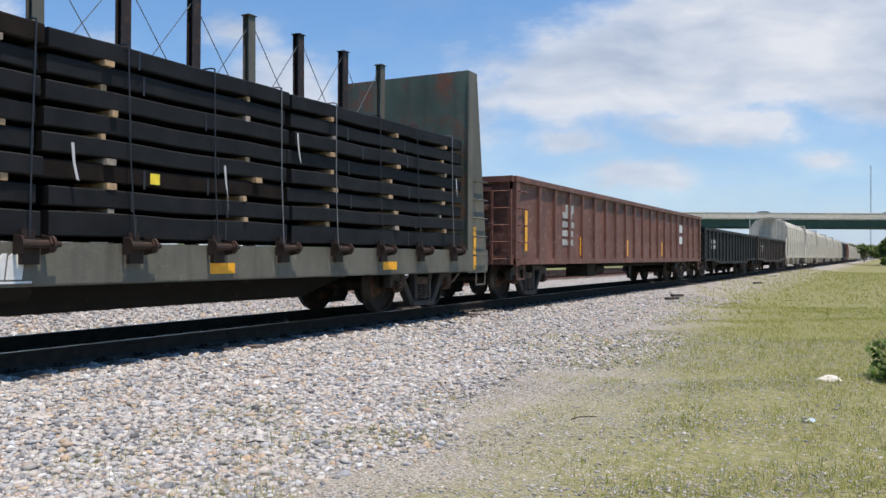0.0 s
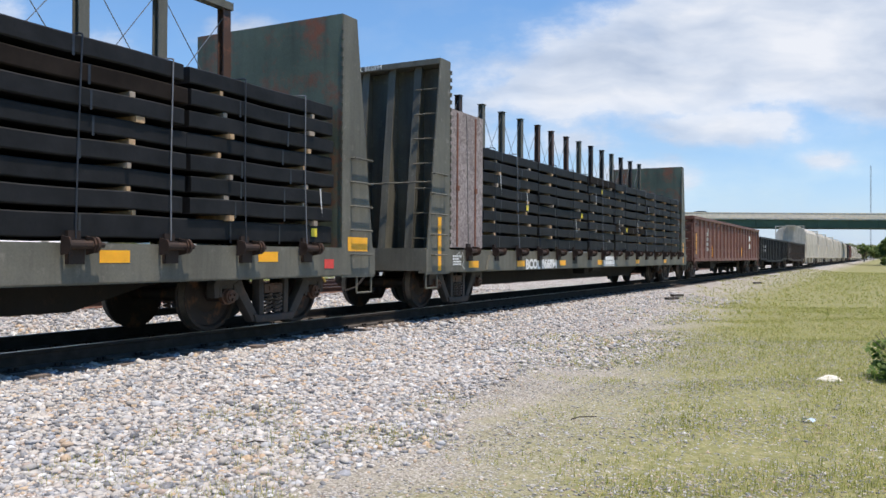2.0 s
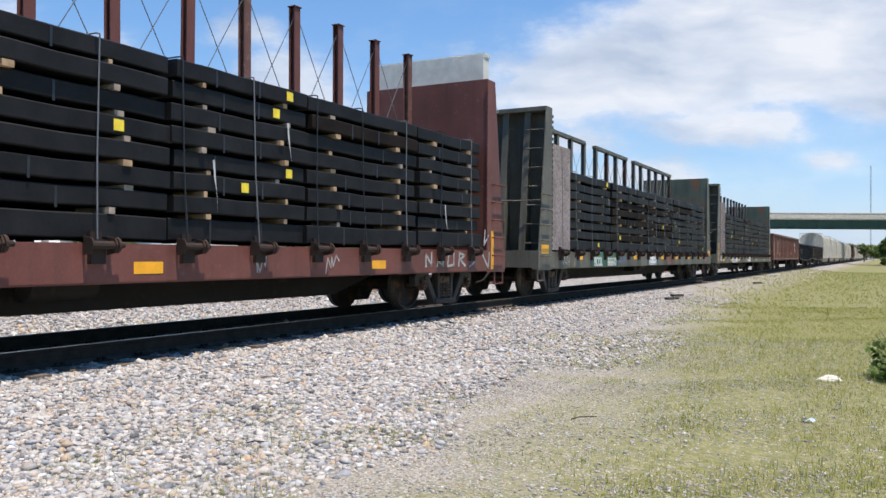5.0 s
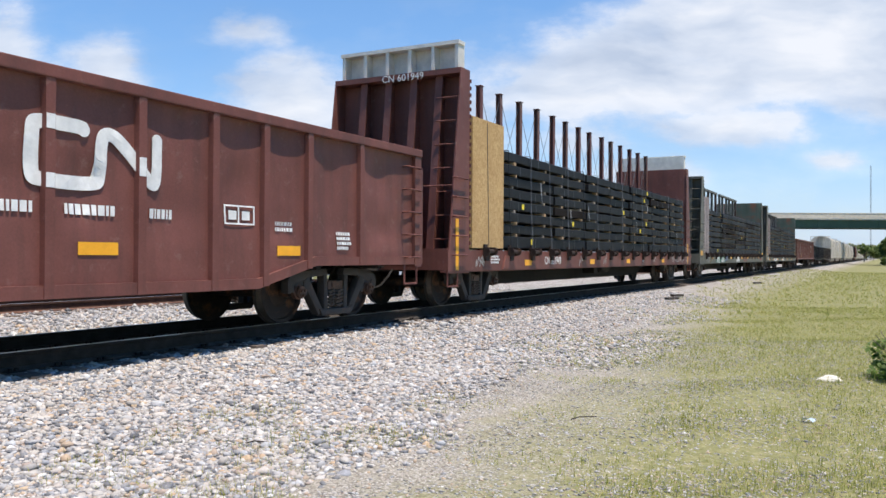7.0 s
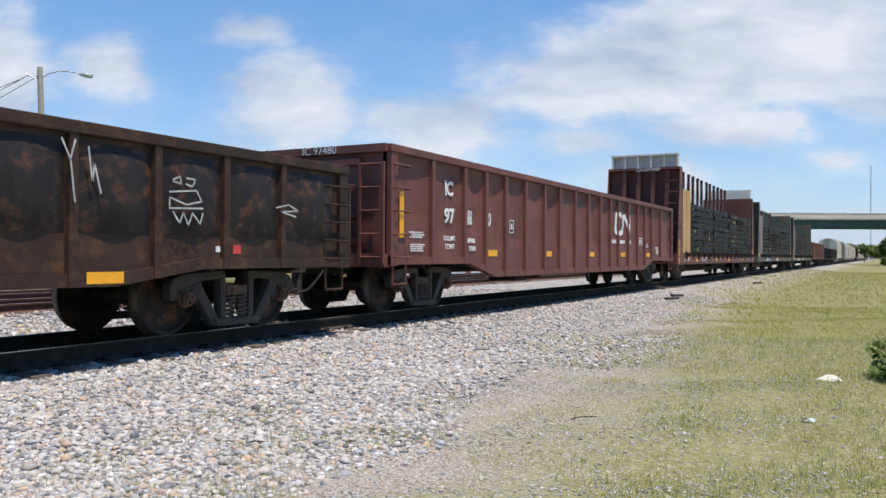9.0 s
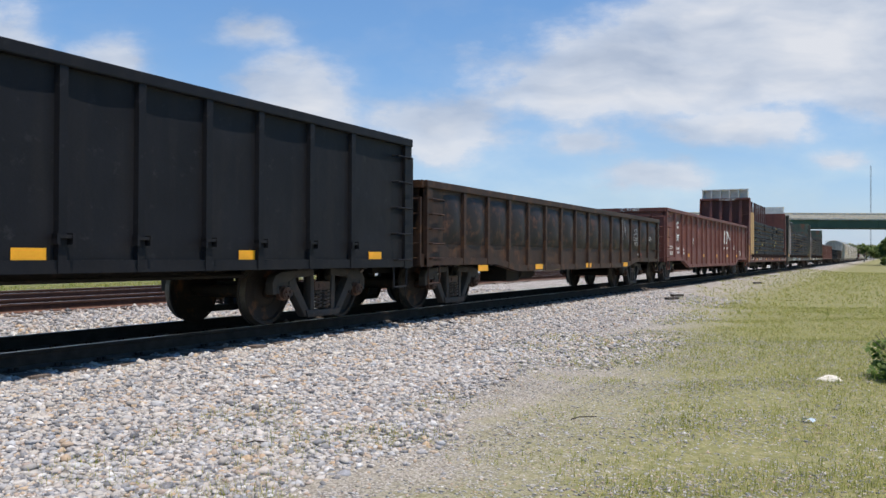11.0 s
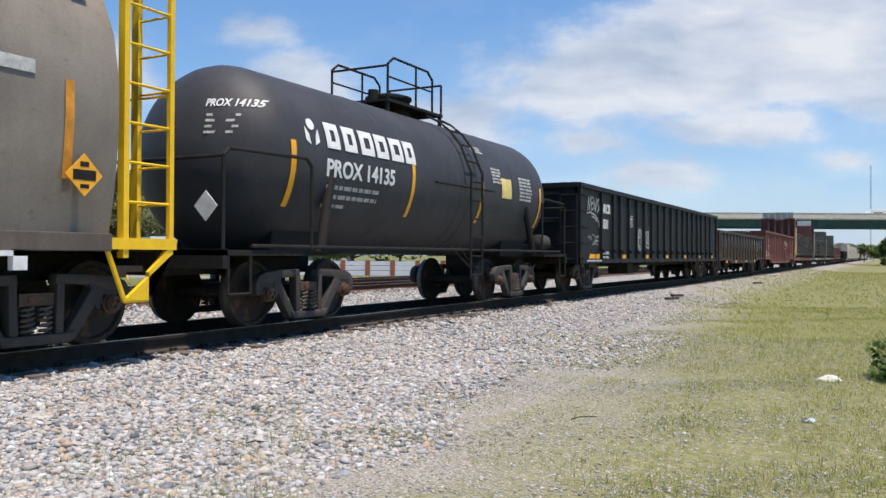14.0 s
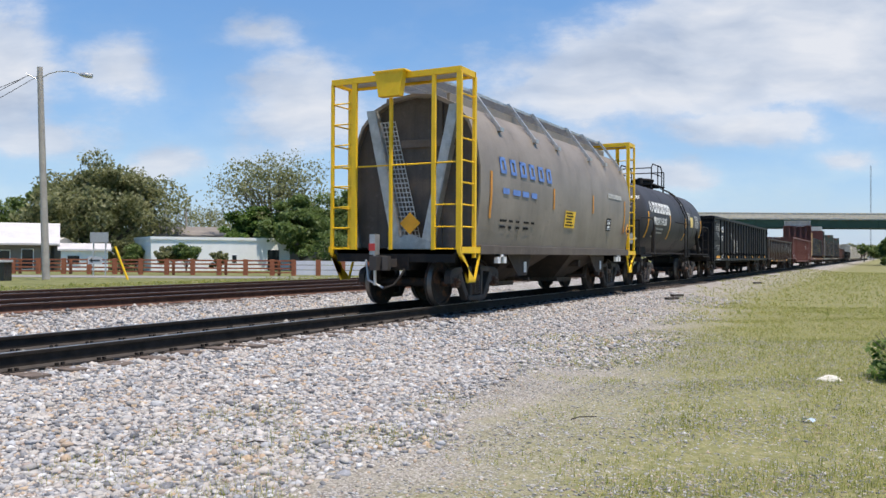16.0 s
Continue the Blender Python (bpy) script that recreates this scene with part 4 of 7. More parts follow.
# faded brown gondola
G1 = (92.15, 112.45)
c = sum(G1) / 2
car, h, W = gondola(*G1, BROWN_OLD, "faded rust-brown gondola car with worn white stencils", [-h2 for h2 in [8.75 - 1.03 * i for i in range(18)]], 0.80, 2.72, end_ribs=4, dent=0.04)
letters("156002", 0, 0, 0.2, car, 0, m=pose(-h - 0.105, 0.3, 2.62, 90, 0, -90))
part("reflector", Shape().box(92.75 - c, 92.9 - c, -W - 0.006, -W - 0.002, 1.1, 2.0), AMBER, car)
bars(95.2 - c, 1.2, 0.9, 0.9, 4, car, -W - 0.006, CHALK, seed=41)
bars(95.4 - c, 2.0, 0.7, 0.3, 1, car, -W - 0.006, CHALK, seed=42)
bars(108.5 - c, 1.35, 0.9, 0.9, 2, car, -W - 0.006, WHITE, seed=43)
tape(car, [96.5 - c, 101.0 - c, 105.5 - c], 1.0, W - 0.017, 0.14, 0.5)
for pair, col, z1 in (((113.35, 130.15), BLACK, 2.32), ((130.95, 147.75), DARK_RUST, 2.34)):
    c = sum(pair) / 2
    car, h, W = gondola(*pair, col, "old dark gondola car with low ribbed sides", [-7.3 + 0.97 * i for i in range(16)], 0.80, z1, 0.66, end_ribs=3, spin=False)
    bars(-6.5, 1.3, 1.4, 0.5, 2, car, -W - 0.006, CHALK, seed=int(c))


press_on()

# ---------------------------------------------------------------- far covered hoppers
def far_hopper(x0, x1, colour, label):
    car, h = place(x0, x1, "covered_hopper_car", label, "hopper car")
    prof = [(-1.45, 1.05), (-1.5, 2.4), (-1.42, 3.6), (-1.1, 4.05), (-0.5, 4.2), (0.5, 4.2), (1.1, 4.05), (1.42, 3.6), (1.5, 2.4), (1.45, 1.05)]
    body = part("body", Shape().prism(prof, -h + 1.3, h - 1.3, "x"), colour, car, "", False, 0.03)
    s = Shape()
    for i in range(9):
        x = -h + 1.4 + i * (2 * h - 2.8) / 8
        s.prism([(y * 1.02, z) for y, z in prof], x - 0.05, x + 0.05, "x")
    part("rib", s, colour, body)
    part("side_sill", Shape().box(-h, h, -1.5, -1.4, 0.95, 1.1).box(-h, h, 1.4, 1.5, 0.95, 1.1).box(-h, h, -0.3, 0.3, 0.7, 0.95), colour, car)
    for k in (-0.5, 0.0, 0.5):
        part("hopper_chute", Shape().prism([(k * h - 1.6, 1.05), (k * h + 1.6, 1.05), (k * h + 0.35, 0.35), (k * h - 0.35, 0.35)], -1.2, 1.2), colour, car)
    s = Shape().box(-h + 0.2, h - 0.2, -0.45, 0.45, 4.28, 4.32)
    for e in (-1, 1):
        for y in (-1.35, -0.7, 0.7, 1.35):
            s.box(e * h - 0.04, e * h + 0.04, y - 0.04, y + 0.04, 1.0, 4.2)
        s.box(e * h - 0.05, e * h + 0.05, -1.4, 1.4, 4.16, 4.24)
        for i in range(8):
            s.box(e * h - 0.02, e * h + 0.02, -1.35, -0.7, 1.3 + i * 0.36, 1.33 + i * 0.36)
        s.prism([(e * h, 1.1), (e * (h - 1.3), 1.1), (e * (h - 1.3), 2.6)], -1.4, -1.36)
        coupler(car, e * h, e)
        bogie(car, e * (h - 1.8), False)
    part("end_frame", s, colour, car)
    return car


x = 148.6
for i, (col, L) in enumerate(((PALE, 19.3), (PALE, 15.8), (PALE, 18.3), (PALE, 18.3), (PALE, 18.3), (PALE, 18.3), (BLACK, 14.5), (BROWN, 14.5), (PALE, 18.3), (PALE, 18.3), (PALE, 18.3), (PALE, 18.3), (PALE, 18.3), (PALE, 18.3))):
    far_hopper(x, x + L, col, "pale grey covered hopper car with ribbed sides" if col is PALE else "dark covered hopper car with ribbed sides")
    x += L + 0.8

# ---------------------------------------------------------------- tank car
T = (-49.95, -37.75)
car, h = place(*T, "tank_car", "black tank car with white lettering and a top platform", "tank car")
c = sum(T) / 2
TZ, TR = 2.36, 1.36
hl, HEAD = 5.55, 0.95
prof = [(-hl, 0.02)] + [(-hl + HEAD * (1 - math.cos(a)), TR * math.sin(a)) for a in [i * math.pi / 20 for i in range(1, 11)]]
prof = prof + [(-x, r) for x, r in reversed(prof)]
shell = part("tank_shell", Shape().lathe(prof, "x", 72, (0, 0, TZ)), TANK, car, "", True)
for x in (-2.2, 0.42, 0.80, 2.9):
    part("weld_seam", Shape().lathe([(x - 0.012, TR + 0.001), (x, TR + 0.006), (x + 0.012, TR + 0.001)], "x", 72, (0, 0, TZ)), TANK, shell, "", True)


def on_tank(x, a):
    """A place on the shell: a degrees up from its side."""
    return Vector((x, -(TR + 0.004) * math.cos(radians(a)), TZ + (TR + 0.004) * math.sin(radians(a))))


def wrap(me, x, a, r=None):
    """Bends flat letters round a round shell, starting at x and a degrees up."""
    r = r or TR + 0.008
    for v in me.vertices:
        b = radians(a) + v.co.y / r
        near = max(0.02, hl - abs(x + v.co.x))
        d = r + v.co.z - (TR * (1 - math.sqrt(1 - (1 - near / HEAD) ** 2)) if near < HEAD else 0.0)
        v.co = (x + v.co.x, -d * math.cos(b), TZ + d * math.sin(b))
    return me


def wrapped_box(w, hh, mat, x, a, name, parent, n=6, r=None):
    s = Shape()
    for i in range(n):
        s.box(0, w, hh * i / n, hh * (i + 1) / n + 0.001, 0.0, 0.003)
    return share(name, wrap(s.mesh(name, mat), x, a, r), parent)


share("lettering", wrap(text_mesh("PROX 14135", 0.35, WHITE, 1.0, 0.010), -47.75 - c, -9), shell)
for i, w in enumerate((0.30, 0.30, 0.34, 0.32, 0.34, 0.30)):
    # block shapes stand for the maker's name
    x = -47.72 - c + 0.445 * i
    for a, b, e, f in ((0, 0.12, 0, 0.40), (0, w * 1.1, 0.29, 0.40), (0, w * 1.1, 0, 0.11), (w * 1.1 - 0.1, w * 1.1, 0.08, 0.32)):
        s = Shape()
        for j in range(5):
            s.box(a, b, e + (f - e) * j / 5, e + (f - e) * (j + 1) / 5, 0, 0.004)
        share("emblem_block", wrap(s.mesh("emblem_block", WHITE), x, 8), shell)
for k in (-1, 1):
    share("emblem", wrap(Shape().prism([(k * 0.05, 0), (k * 0.16, 0.06), (k * 0.15, 0.26), (k * 0.08, 0.16)], 0, 0.003, "z").mesh("emblem", WHITE), -48.05 - c, 8), shell)
share("emblem", wrap(Shape().lathe([(0, 0.09), (0.003, 0.09)], "z", 10).mesh("emblem", WHITE), -48.05 - c, 21), shell)
for i, (x, a, w, hh, n) in enumerate(((-47.7, -17, 1.4, 0.1, 1), (-47.7, -23, 1.4, 0.1, 1), (-47.7, -29, 0.6, 0.09, 1), (-42.6, 32, 0.5, 0.18, 3), (-42.0, 6, 0.45, 0.35, 5), (-40.6, -6, 0.7, 0.55, 7))):
    rnd, s = random.Random(i + 60), Shape()
    for r in range(n):
        u = 0.0
        while u < w - 0.03:
            q = min(w, u + rnd.uniform(0.05, 0.22))
            s.box(u, q, hh * r / n, hh * (r + 0.62) / n, 0, 0.003)
            u = q + 0.035
    share("stencil_lines", wrap(s.mesh("stencil_lines", CHALK), x - c, a), shell)


def on_head(me, y, z):
    """Lays a flat pattern on the rear head of the tank, read from its far side to the near one."""
    for v in me.vertices:
        yy, zz = y - v.co.x, z + v.co.y
        r = min(0.999, math.hypot(yy, zz) / TR)
        v.co = (-hl + HEAD * (1 - math.sqrt(1 - r * r)) - 0.008 - v.co.z, yy, TZ + zz)
    return me


share("lettering", on_head(text_mesh("PROX 14135", 0.15, WHITE, 0.8, 0.004), -0.45, 0.62), shell)
for r in range(4):
    share("stencil_lines", on_head(Shape().box(0, 0.42 - 0.05 * (r % 2), 0, 0.035, 0, 0.002).mesh("stencil_lines", CHALK), -0.5, 0.48 - 0.08 * r), shell)
wrapped_box(0.5, 0.42, plain("pale_yellow_placard", (0.75, 0.58, 0.2), 0.6), -41.55 - c, -6, "placard", shell)
for x in (-48.55, -45.3, -42.55, -39.42):
    wrapped_box(0.10, 0.95, AMBER, x - c, -31, "reflector", shell, 14)
# platform, railing and hatch on top
s = Shape().box(-0.95, 1.15, -0.55, 0.75, 3.80, 3.85)
for x in (-0.9, 1.1):
    for y in (-0.5, 0.7):
        s.box(x - 0.03, x + 0.03, y - 0.03, y + 0.03, 3.58, 3.8)
deck = part("top_platform", s, UNDER, car)
s = Shape()
for y in (-0.52, 0.72):
    s.path([(-0.92, y, 3.85), (-0.92, y, 4.48), (-0.72, y, 4.62), (0.55, y, 4.62), (0.75, y, 4.48), (0.75, y, 3.85)], 0.024, 7)
    s.tube((0.1, y, 3.85), (0.1, y, 4.62), 0.022, 7)
    s.tube((-0.92, y, 4.25), (0.75, y, 4.25), 0.018, 7)
for x in (-0.92, 1.12):
    s.path([(x, -0.52, 4.45), (x, 0.72, 4.45)], 0.022, 7)
for y in (-0.52, 0.72):
    s.path([(1.12, y, 3.85), (1.12, y, 4.45)], 0.024, 7)
part("railing", s, UNDER, deck)
part("hatch", Shape().lathe([(3.7, 0.42), (3.98, 0.42), (4.02, 0.46), (4.07, 0.46), (4.12, 0.3), (4.14, 0.05)], "z", 20, (0.1, 0.1, 0)).tube((-0.6, 0, 3.85), (-0.6, 0, 4.1), 0.1, 10).tube((0.75, 0.2, 3.85), (0.75, 0.2, 4.15), 0.09, 10), UNDER, deck, "", True)
# side ladder, hand rail
s = Shape()
for x in (0.55, 1.05):
    pts = [(x, -1.5, 0.55), (x, -1.5, 2.6)] + [(x, -(TR + 0.12) * math.cos(radians(a)), TZ + (TR + 0.12) * math.sin(radians(a))) for a in (15, 30, 45, 58, 70)]
    s.path(pts, 0.024, 6)
for i in range(6):
    s.tube((0.55, -1.5, 0.62 + 0.36 * i), (1.05, -1.5, 0.62 + 0.36 * i), 0.016, 6)
for a in (18, 32, 46, 60):
    p = (-(TR + 0.12) * math.cos(radians(a)), TZ + (TR + 0.12) * math.sin(radians(a)))
    s.tube((0.55, *p), (1.05, *p), 0.016, 6)
s.path([(0.0, -1.35, 1.15), (0.55, -1.5, 0.75), (0.55, -1.5, 0.6)], 0.02, 6).path([(0.3, -1.35, 1.15), (1.05, -1.5, 0.6)], 0.02, 6)
part("side_ladder", s, UNDER, car)
part("hand_rail", Shape().tube((-5.6, -1.45, 1.1), (5.6, -1.45, 1.1), 0.026, 7).tube((-0.7, -TR - 0.06, TZ - 0.05), (1.8, -TR - 0.06, TZ - 0.05), 0.02, 7), UNDER, car)
for e in (-1, 1):
    s = Shape().box(min(e * 3.0, e * h), max(e * 3.0, e * h), -0.35, 0.35, 0.72, 1.02)
    s.box(min(e * 4.55, e * h), max(e * 4.55, e * h), -1.45, 1.45, 0.98, 1.05)
    s.box(min(e * (h - 0.08), e * h), max(e * (h - 0.08), e * h), -1.45, 1.45, 0.82, 1.06)
    s.prism([(e * 3.2, 0.98), (e * 4.6, 0.98), (e * 4.5, 1.7), (e * 3.4, 1.5)], -0.9, 0.9)
    part("stub_sill", s, UNDER, car)
    for y in (-1.25, 1.25):
        part("saddle_brace", Shape().tube((e * 4.05, y * 1.09, 1.02), (e * 3.72, y * 1.04, TZ - 0.25), 0.075, 10), UNDER, car, "", True)
    s = Shape().path([(e * (h - 0.05), -1.4, 1.05), (e * (h - 0.05), -1.4, 2.2), (e * (h - 0.15), -1.4, 2.3), (e * 4.5, -1.46, 2.32), (e * 4.38, -1.46, 2.22), (e * 4.38, -1.46, 1.06)], 0.026, 7)
    s.path([(e * (h - 0.05), -1.4, 2.2), (e * (h - 0.05), 1.4, 2.2), (e * (h - 0.05), 1.4, 1.05)], 0.026, 7)
    s.path([(e * (h - 0.1), -1.44, 0.98), (e * (h - 0.1), -1.44, 0.5), (e * (h - 0.5), -1.44, 0.5), (e * (h - 0.5), -1.44, 0.98)], 0.02, 6)
    part("end_railing", s, UNDER, car)
    coupler(car, e * h, e)
    bogie(car, 3.74 if e > 0 else -3.92)
part("brake_cylinder", Shape().lathe([(h - 0.75, 0.05), (h - 0.7, 0.2), (h - 0.2, 0.2), (h - 0.12, 0.05)], "x", 16, (0, -0.9, 1.32)).tube((h - 0.5, -0.2, 1.1), (h - 0.5, -0.2, 2.1), 0.03), CAST, car, "", True)
PLAC = plain("white_hazard_placard", (0.7, 0.7, 0.68), 0.6)
part("hazard_placard", Shape().prism([(-1.14, 1.40), (-0.95, 1.59), (-1.14, 1.78), (-1.33, 1.59)], -h + 0.02, -h + 0.03, "x"), PLAC, car)

# ---------------------------------------------------------------- grey covered hopper, the last car
Hp = (-63.03, -50.80)
car, h = place(*Hp, "hopper_car", "dusty grey round-bodied hopper car with yellow end ladders", "hopper car")
c = sum(Hp) / 2
half = [(1.38, 1.15), (1.48, 1.70), (1.53, 2.25), (1.53, 2.75), (1.45, 3.25), (1.26, 3.70), (0.95, 4.03), (0.50, 4.24), (0.0, 4.30)]
ring = [(-y, z) for y, z in half] + [(y, z) for y, z in reversed(half[:-1])]


def ring_round(k):
    out, n = [], len(ring)
    for i in range(n - 1):
        for j in range(k):
            f = j / k
            out.append((ring[i][0] * (1 - f) + ring[i + 1][0] * f, ring[i][1] * (1 - f) + ring[i + 1][1] * f))
    return out + [ring[-1]]


hb = 5.195
body = part("body", Shape().prism(ring_round(2), -hb, hb, "x"), GREY, car, "", True, 0.0)
for x in (-3.3, -1.65, 0.0, 1.65, 3.3):
    s = Shape()
    for (a, b), (d, e) in zip(ring[:8], ring[1:9]):
        s.add([(x - 0.012, a * 1.003, b), (x + 0.012, a * 1.003, b), (x + 0.012, d * 1.003, e + 0.004), (x - 0.012, d * 1.003, e + 0.004)], [(0, 1, 2, 3)])
    part("weld_seam", s, GREY, body)
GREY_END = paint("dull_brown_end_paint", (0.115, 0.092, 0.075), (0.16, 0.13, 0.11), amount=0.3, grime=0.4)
for e in (-1, 1):
    s = Shape()
    # the end slopes in below, a plate stands before it
    s.prism([(y * 0.985, z) for y, z in ring], min(e * hb, e * (hb + 0.02)), max(e * hb, e * (hb + 0.02)), "x")
    s.prism([(-0.62, 1.2), (0.62, 1.2), (0.62, 4.1), (-0.62, 4.1)], min(e * (hb + 0.02), e * (hb + 0.06)), max(e * (hb + 0.02), e * (hb + 0.06)), "x")
    s.box(min(e * (hb + 0.06), e * (hb + 0.12)), max(e * (hb + 0.06), e * (hb + 0.12)), -0.95, 0.95, 3.2, 3.36)
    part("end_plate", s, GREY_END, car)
    lip, n = Shape(), len(ring)
    for x, f in ((e * hb, 1.0), (e * (hb + 0.16), 1.0), (e * (hb + 0.16), 0.975), (e * hb, 0.975)):
        lip.v += [(x, y * f, 1.15 + (z - 1.15) * f) for y, z in ring]
    lip.f = [(a * n + i, a * n + i + 1, b * n + i + 1, b * n + i) for a, b in ((0, 1), (1, 2), (2, 3)) for i in range(n - 1)]
    part("end_lip", lip, GREY, car, "", True)
    for k in (1,):
        # an expanded metal screen beside the far brace
        sc = Shape()
        for i in range(26):
            f = i / 25
            yc, z = k * (0.86 - 0.62 * f), 3.75 - 2.45 * f
            sc.box(min(e * (hb + 0.14), e * (hb + 0.15)), max(e * (hb + 0.14), e * (hb + 0.15)), yc - k * 0.42 if k > 0 else yc, yc if k > 0 else yc + 0.42, z - 0.012, z + 0.012)
        for i in range(6):
            o = k * (0.86 - 0.084 * i)
            sc.prism([(o - 0.008, 3.75), (o + 0.008, 3.75), (o - k * 0.62 + 0.008, 1.30), (o - k * 0.62 - 0.008, 1.30)], min(e * (hb + 0.15), e * (hb + 0.16)), max(e * (hb + 0.15), e * (hb + 0.16)), "x")
        part("screen", sc, GALV, car, "galvanised expanded metal screen")
    s = Shape()
    for k in (-1, 1):
        # inclined channel braces in the shape of a V
        for a, b in ((-0.10, 0.10),):
            s.prism([(k * 0.98 - 0.10, 4.0), (k * 0.98 + 0.10, 4.0), (k * 0.32 + 0.10, 1.12), (k * 0.32 - 0.10, 1.12)], e * (hb + 0.22), e * (hb + 0.26), "x")
            s.prism([(k * 0.98 - 0.12, 4.0), (k * 0.98 - 0.09, 4.0), (k * 0.32 - 0.09, 1.12), (k * 0.32 - 0.12, 1.12)], e * (hb + 0.06), e * (hb + 0.26), "x")
    s.prism([(-0.55, 1.12), (0.55, 1.12), (0.40, 1.30), (0.0, 1.42), (-0.40, 1.30)], e * (hb + 0.265), e * (hb + 0.28), "x")
    part("end_brace", s, GALV, car)
    s = Shape().box(min(e * hb, e * (h - 0.02)), max(e * hb, e * (h - 0.02)), -1.42, 1.42, 1.02, 1.10)
    s.box(min(e * (h - 0.10), e * (h - 0.02)), max(e * (h - 0.10), e * (h - 0.02)), -1.35, 1.35, 0.86, 1.10)
    s.box(min(e * 3.6, e * h), max(e * 3.6, e * h), -0.35, 0.35, 0.70, 1.0)
    part("end_sill", s, UNDER, car)
    # yellow crossover platform and ladders
    yf = Shape()
    xo, xi = e * h, e * (h - 0.62)
    lo, hi = min(xo, xi), max(xo, xi)
    for x in (xo, xi):
        yf.box(x - 0.03, x + 0.03, -1.48, 1.48, 4.44, 4.56)
    for y in (-1.48, 1.42):
        yf.box(lo, hi, y, y + 0.06, 4.44, 4.56)
    for y, w in ((-1.45, 0.055), (-0.90, 0.04), (0.06, 0.03), (0.92, 0.055), (1.46, 0.03)):
        yf.box(xo - 0.03, xo + 0.03, -e * y - w, -e * y + w, 1.10, 4.46)
    for y, w in ((-1.46, 0.035), (1.44, 0.05)):
        yf.box(xi - 0.035, xi + 0.035, -e * y - w, -e * y + w, 0.95, 4.46)
    frame_y = part("end_platform_frame", yf, YELLOW, car, "yellow painted steel frame", False, 0.004)
    for i in range(8):
        z = 1.12 + 0.42 * i
        for y in (-1.46, 1.46):
            part("rung", Shape().tube((xo, y, z), (xi, y, z), 0.016, 6), YELLOW, frame_y)
            if y * e < 0 or i < 3:
                part("rung", Shape().tube((xo, y, z), (xo, y * 0.62, z), 0.014, 6), YELLOW, frame_y)
    part("crossover_bar", Shape().tube((xo, -1.46, 2.76), (xo, 1.46, 2.76), 0.016, 6), YELLOW, frame_y)
    for k in (-1, 1):
        g = Shape()
        y = k * 1.47
        g.prism([(xo + e * 0.02, 1.12), (xo + e * 0.02, 1.0), (xi - e * 0.0, 0.52), (xi + e * 0.30, 0.50), (xi + e * 0.34, 0.62), (xi + e * 0.3, 0.80)], y - 0.025, y + 0.025)
        g.path([(xi - e * 0.25, y, 1.1), (xi + e * 0.0, y, 0.5), (xi + e * 0.3, y, 0.5)], 0.028, 6)
        g.box(min(xo + e * 0.06, xi - e * 0.3), max(xo + e * 0.06, xi - e * 0.3), y - 0.035, y + 0.035, 1.04, 1.16)
        part("step_bracket", g, YELLOW, frame_y)
    g = Shape()
    x = lo + 0.04
    while x < hi:
        g.box(x, x + 0.012, -1.42, 1.42, 4.49, 4.55)
        x += 0.05
    for i in range(28):
        y = -1.4 + i * 0.1
        g.box(lo + 0.03, hi - 0.03, y, y + 0.012, 4.50, 4.54)
    part("grating", g, GALV, frame_y)
    g = Shape().prism([(-0.32, 4.56), (0.32, 4.56), (0.24, 4.08), (-0.24, 4.08)], min(xo + e * 0.04, xo + e * 0.2), max(xo + e * 0.04, xo + e * 0.2), "x")
    g.box(min(xo - e * 0.05, xo + e * 0.22), max(xo - e * 0.05, xo + e * 0.22), -0.36, 0.36, 4.55, 4.59)
    part("end_box", g, YELLOW, frame_y, "", False, 0.01)
    coupler(car, e * h, e)
    bogie(car, 4.775 if e > 0 else -4.6)
part("hazard_placard", Shape().prism([(-0.02, 1.42), (0.22, 1.64), (-0.02, 1.86), (-0.26, 1.64)], -hb - 0.32, -hb - 0.305, "x"), AMBER, car)
part("uncoupling_valve", Shape().box(-h - 0.2, -h - 0.02, 0.30, 0.42, 1.0, 1.4).path([(-h - 0.1, 0.36, 1.35), (-h - 0.12, 0.34, 0.4)], 0.03, 6).path([(-h - 0.05, 0.6, 0.9), (-h - 0.1, 0.5, 0.5), (-h - 0.1, 0.15, 0.35)], 0.022, 6), GALV, car)
part("red_marker", Shape().box(-h - 0.215, -h - 0.20, 0.29, 0.43, 1.08, 1.22), RED, car)
# running board on brackets
s = Shape()
for y in (-0.62, -0.20, 0.20, 0.62):
    s.box(-hb - 0.6, hb + 0.6, y - 0.012, y + 0.012, 4.50, 4.56)
x = -hb - 0.55
while x < hb + 0.55:
    s.box(x, x + 0.012, -0.62, 0.62, 4.51, 4.55)
    x += 0.07
rb = part("running_board", s, GALV, car)
for x in (-4.0, -2.0, -0.5, 2.0, 3.4, 5.0):
    for k in (-1, 1):
        s = Shape()
        s.prism([(k * 0.60, 4.58), (k * 0.68, 4.58), (k * 1.36, 3.68), (k * 1.28, 3.68)], x - 0.04, x + 0.04, "x")
        s.box(x - 0.09, x + 0.09, min(k * 1.2, k * 1.38), max(k * 1.2, k * 1.38), 3.62, 3.70)
        part("board_bracket", s, GALV, rb)
s = Shape()
for k in (-1, 1):
    s.box(-hb, hb, k * 0.72 - 0.03, k * 0.72 + 0.03, 4.10, 4.28)
part("roof_rail", s, GREY, car)
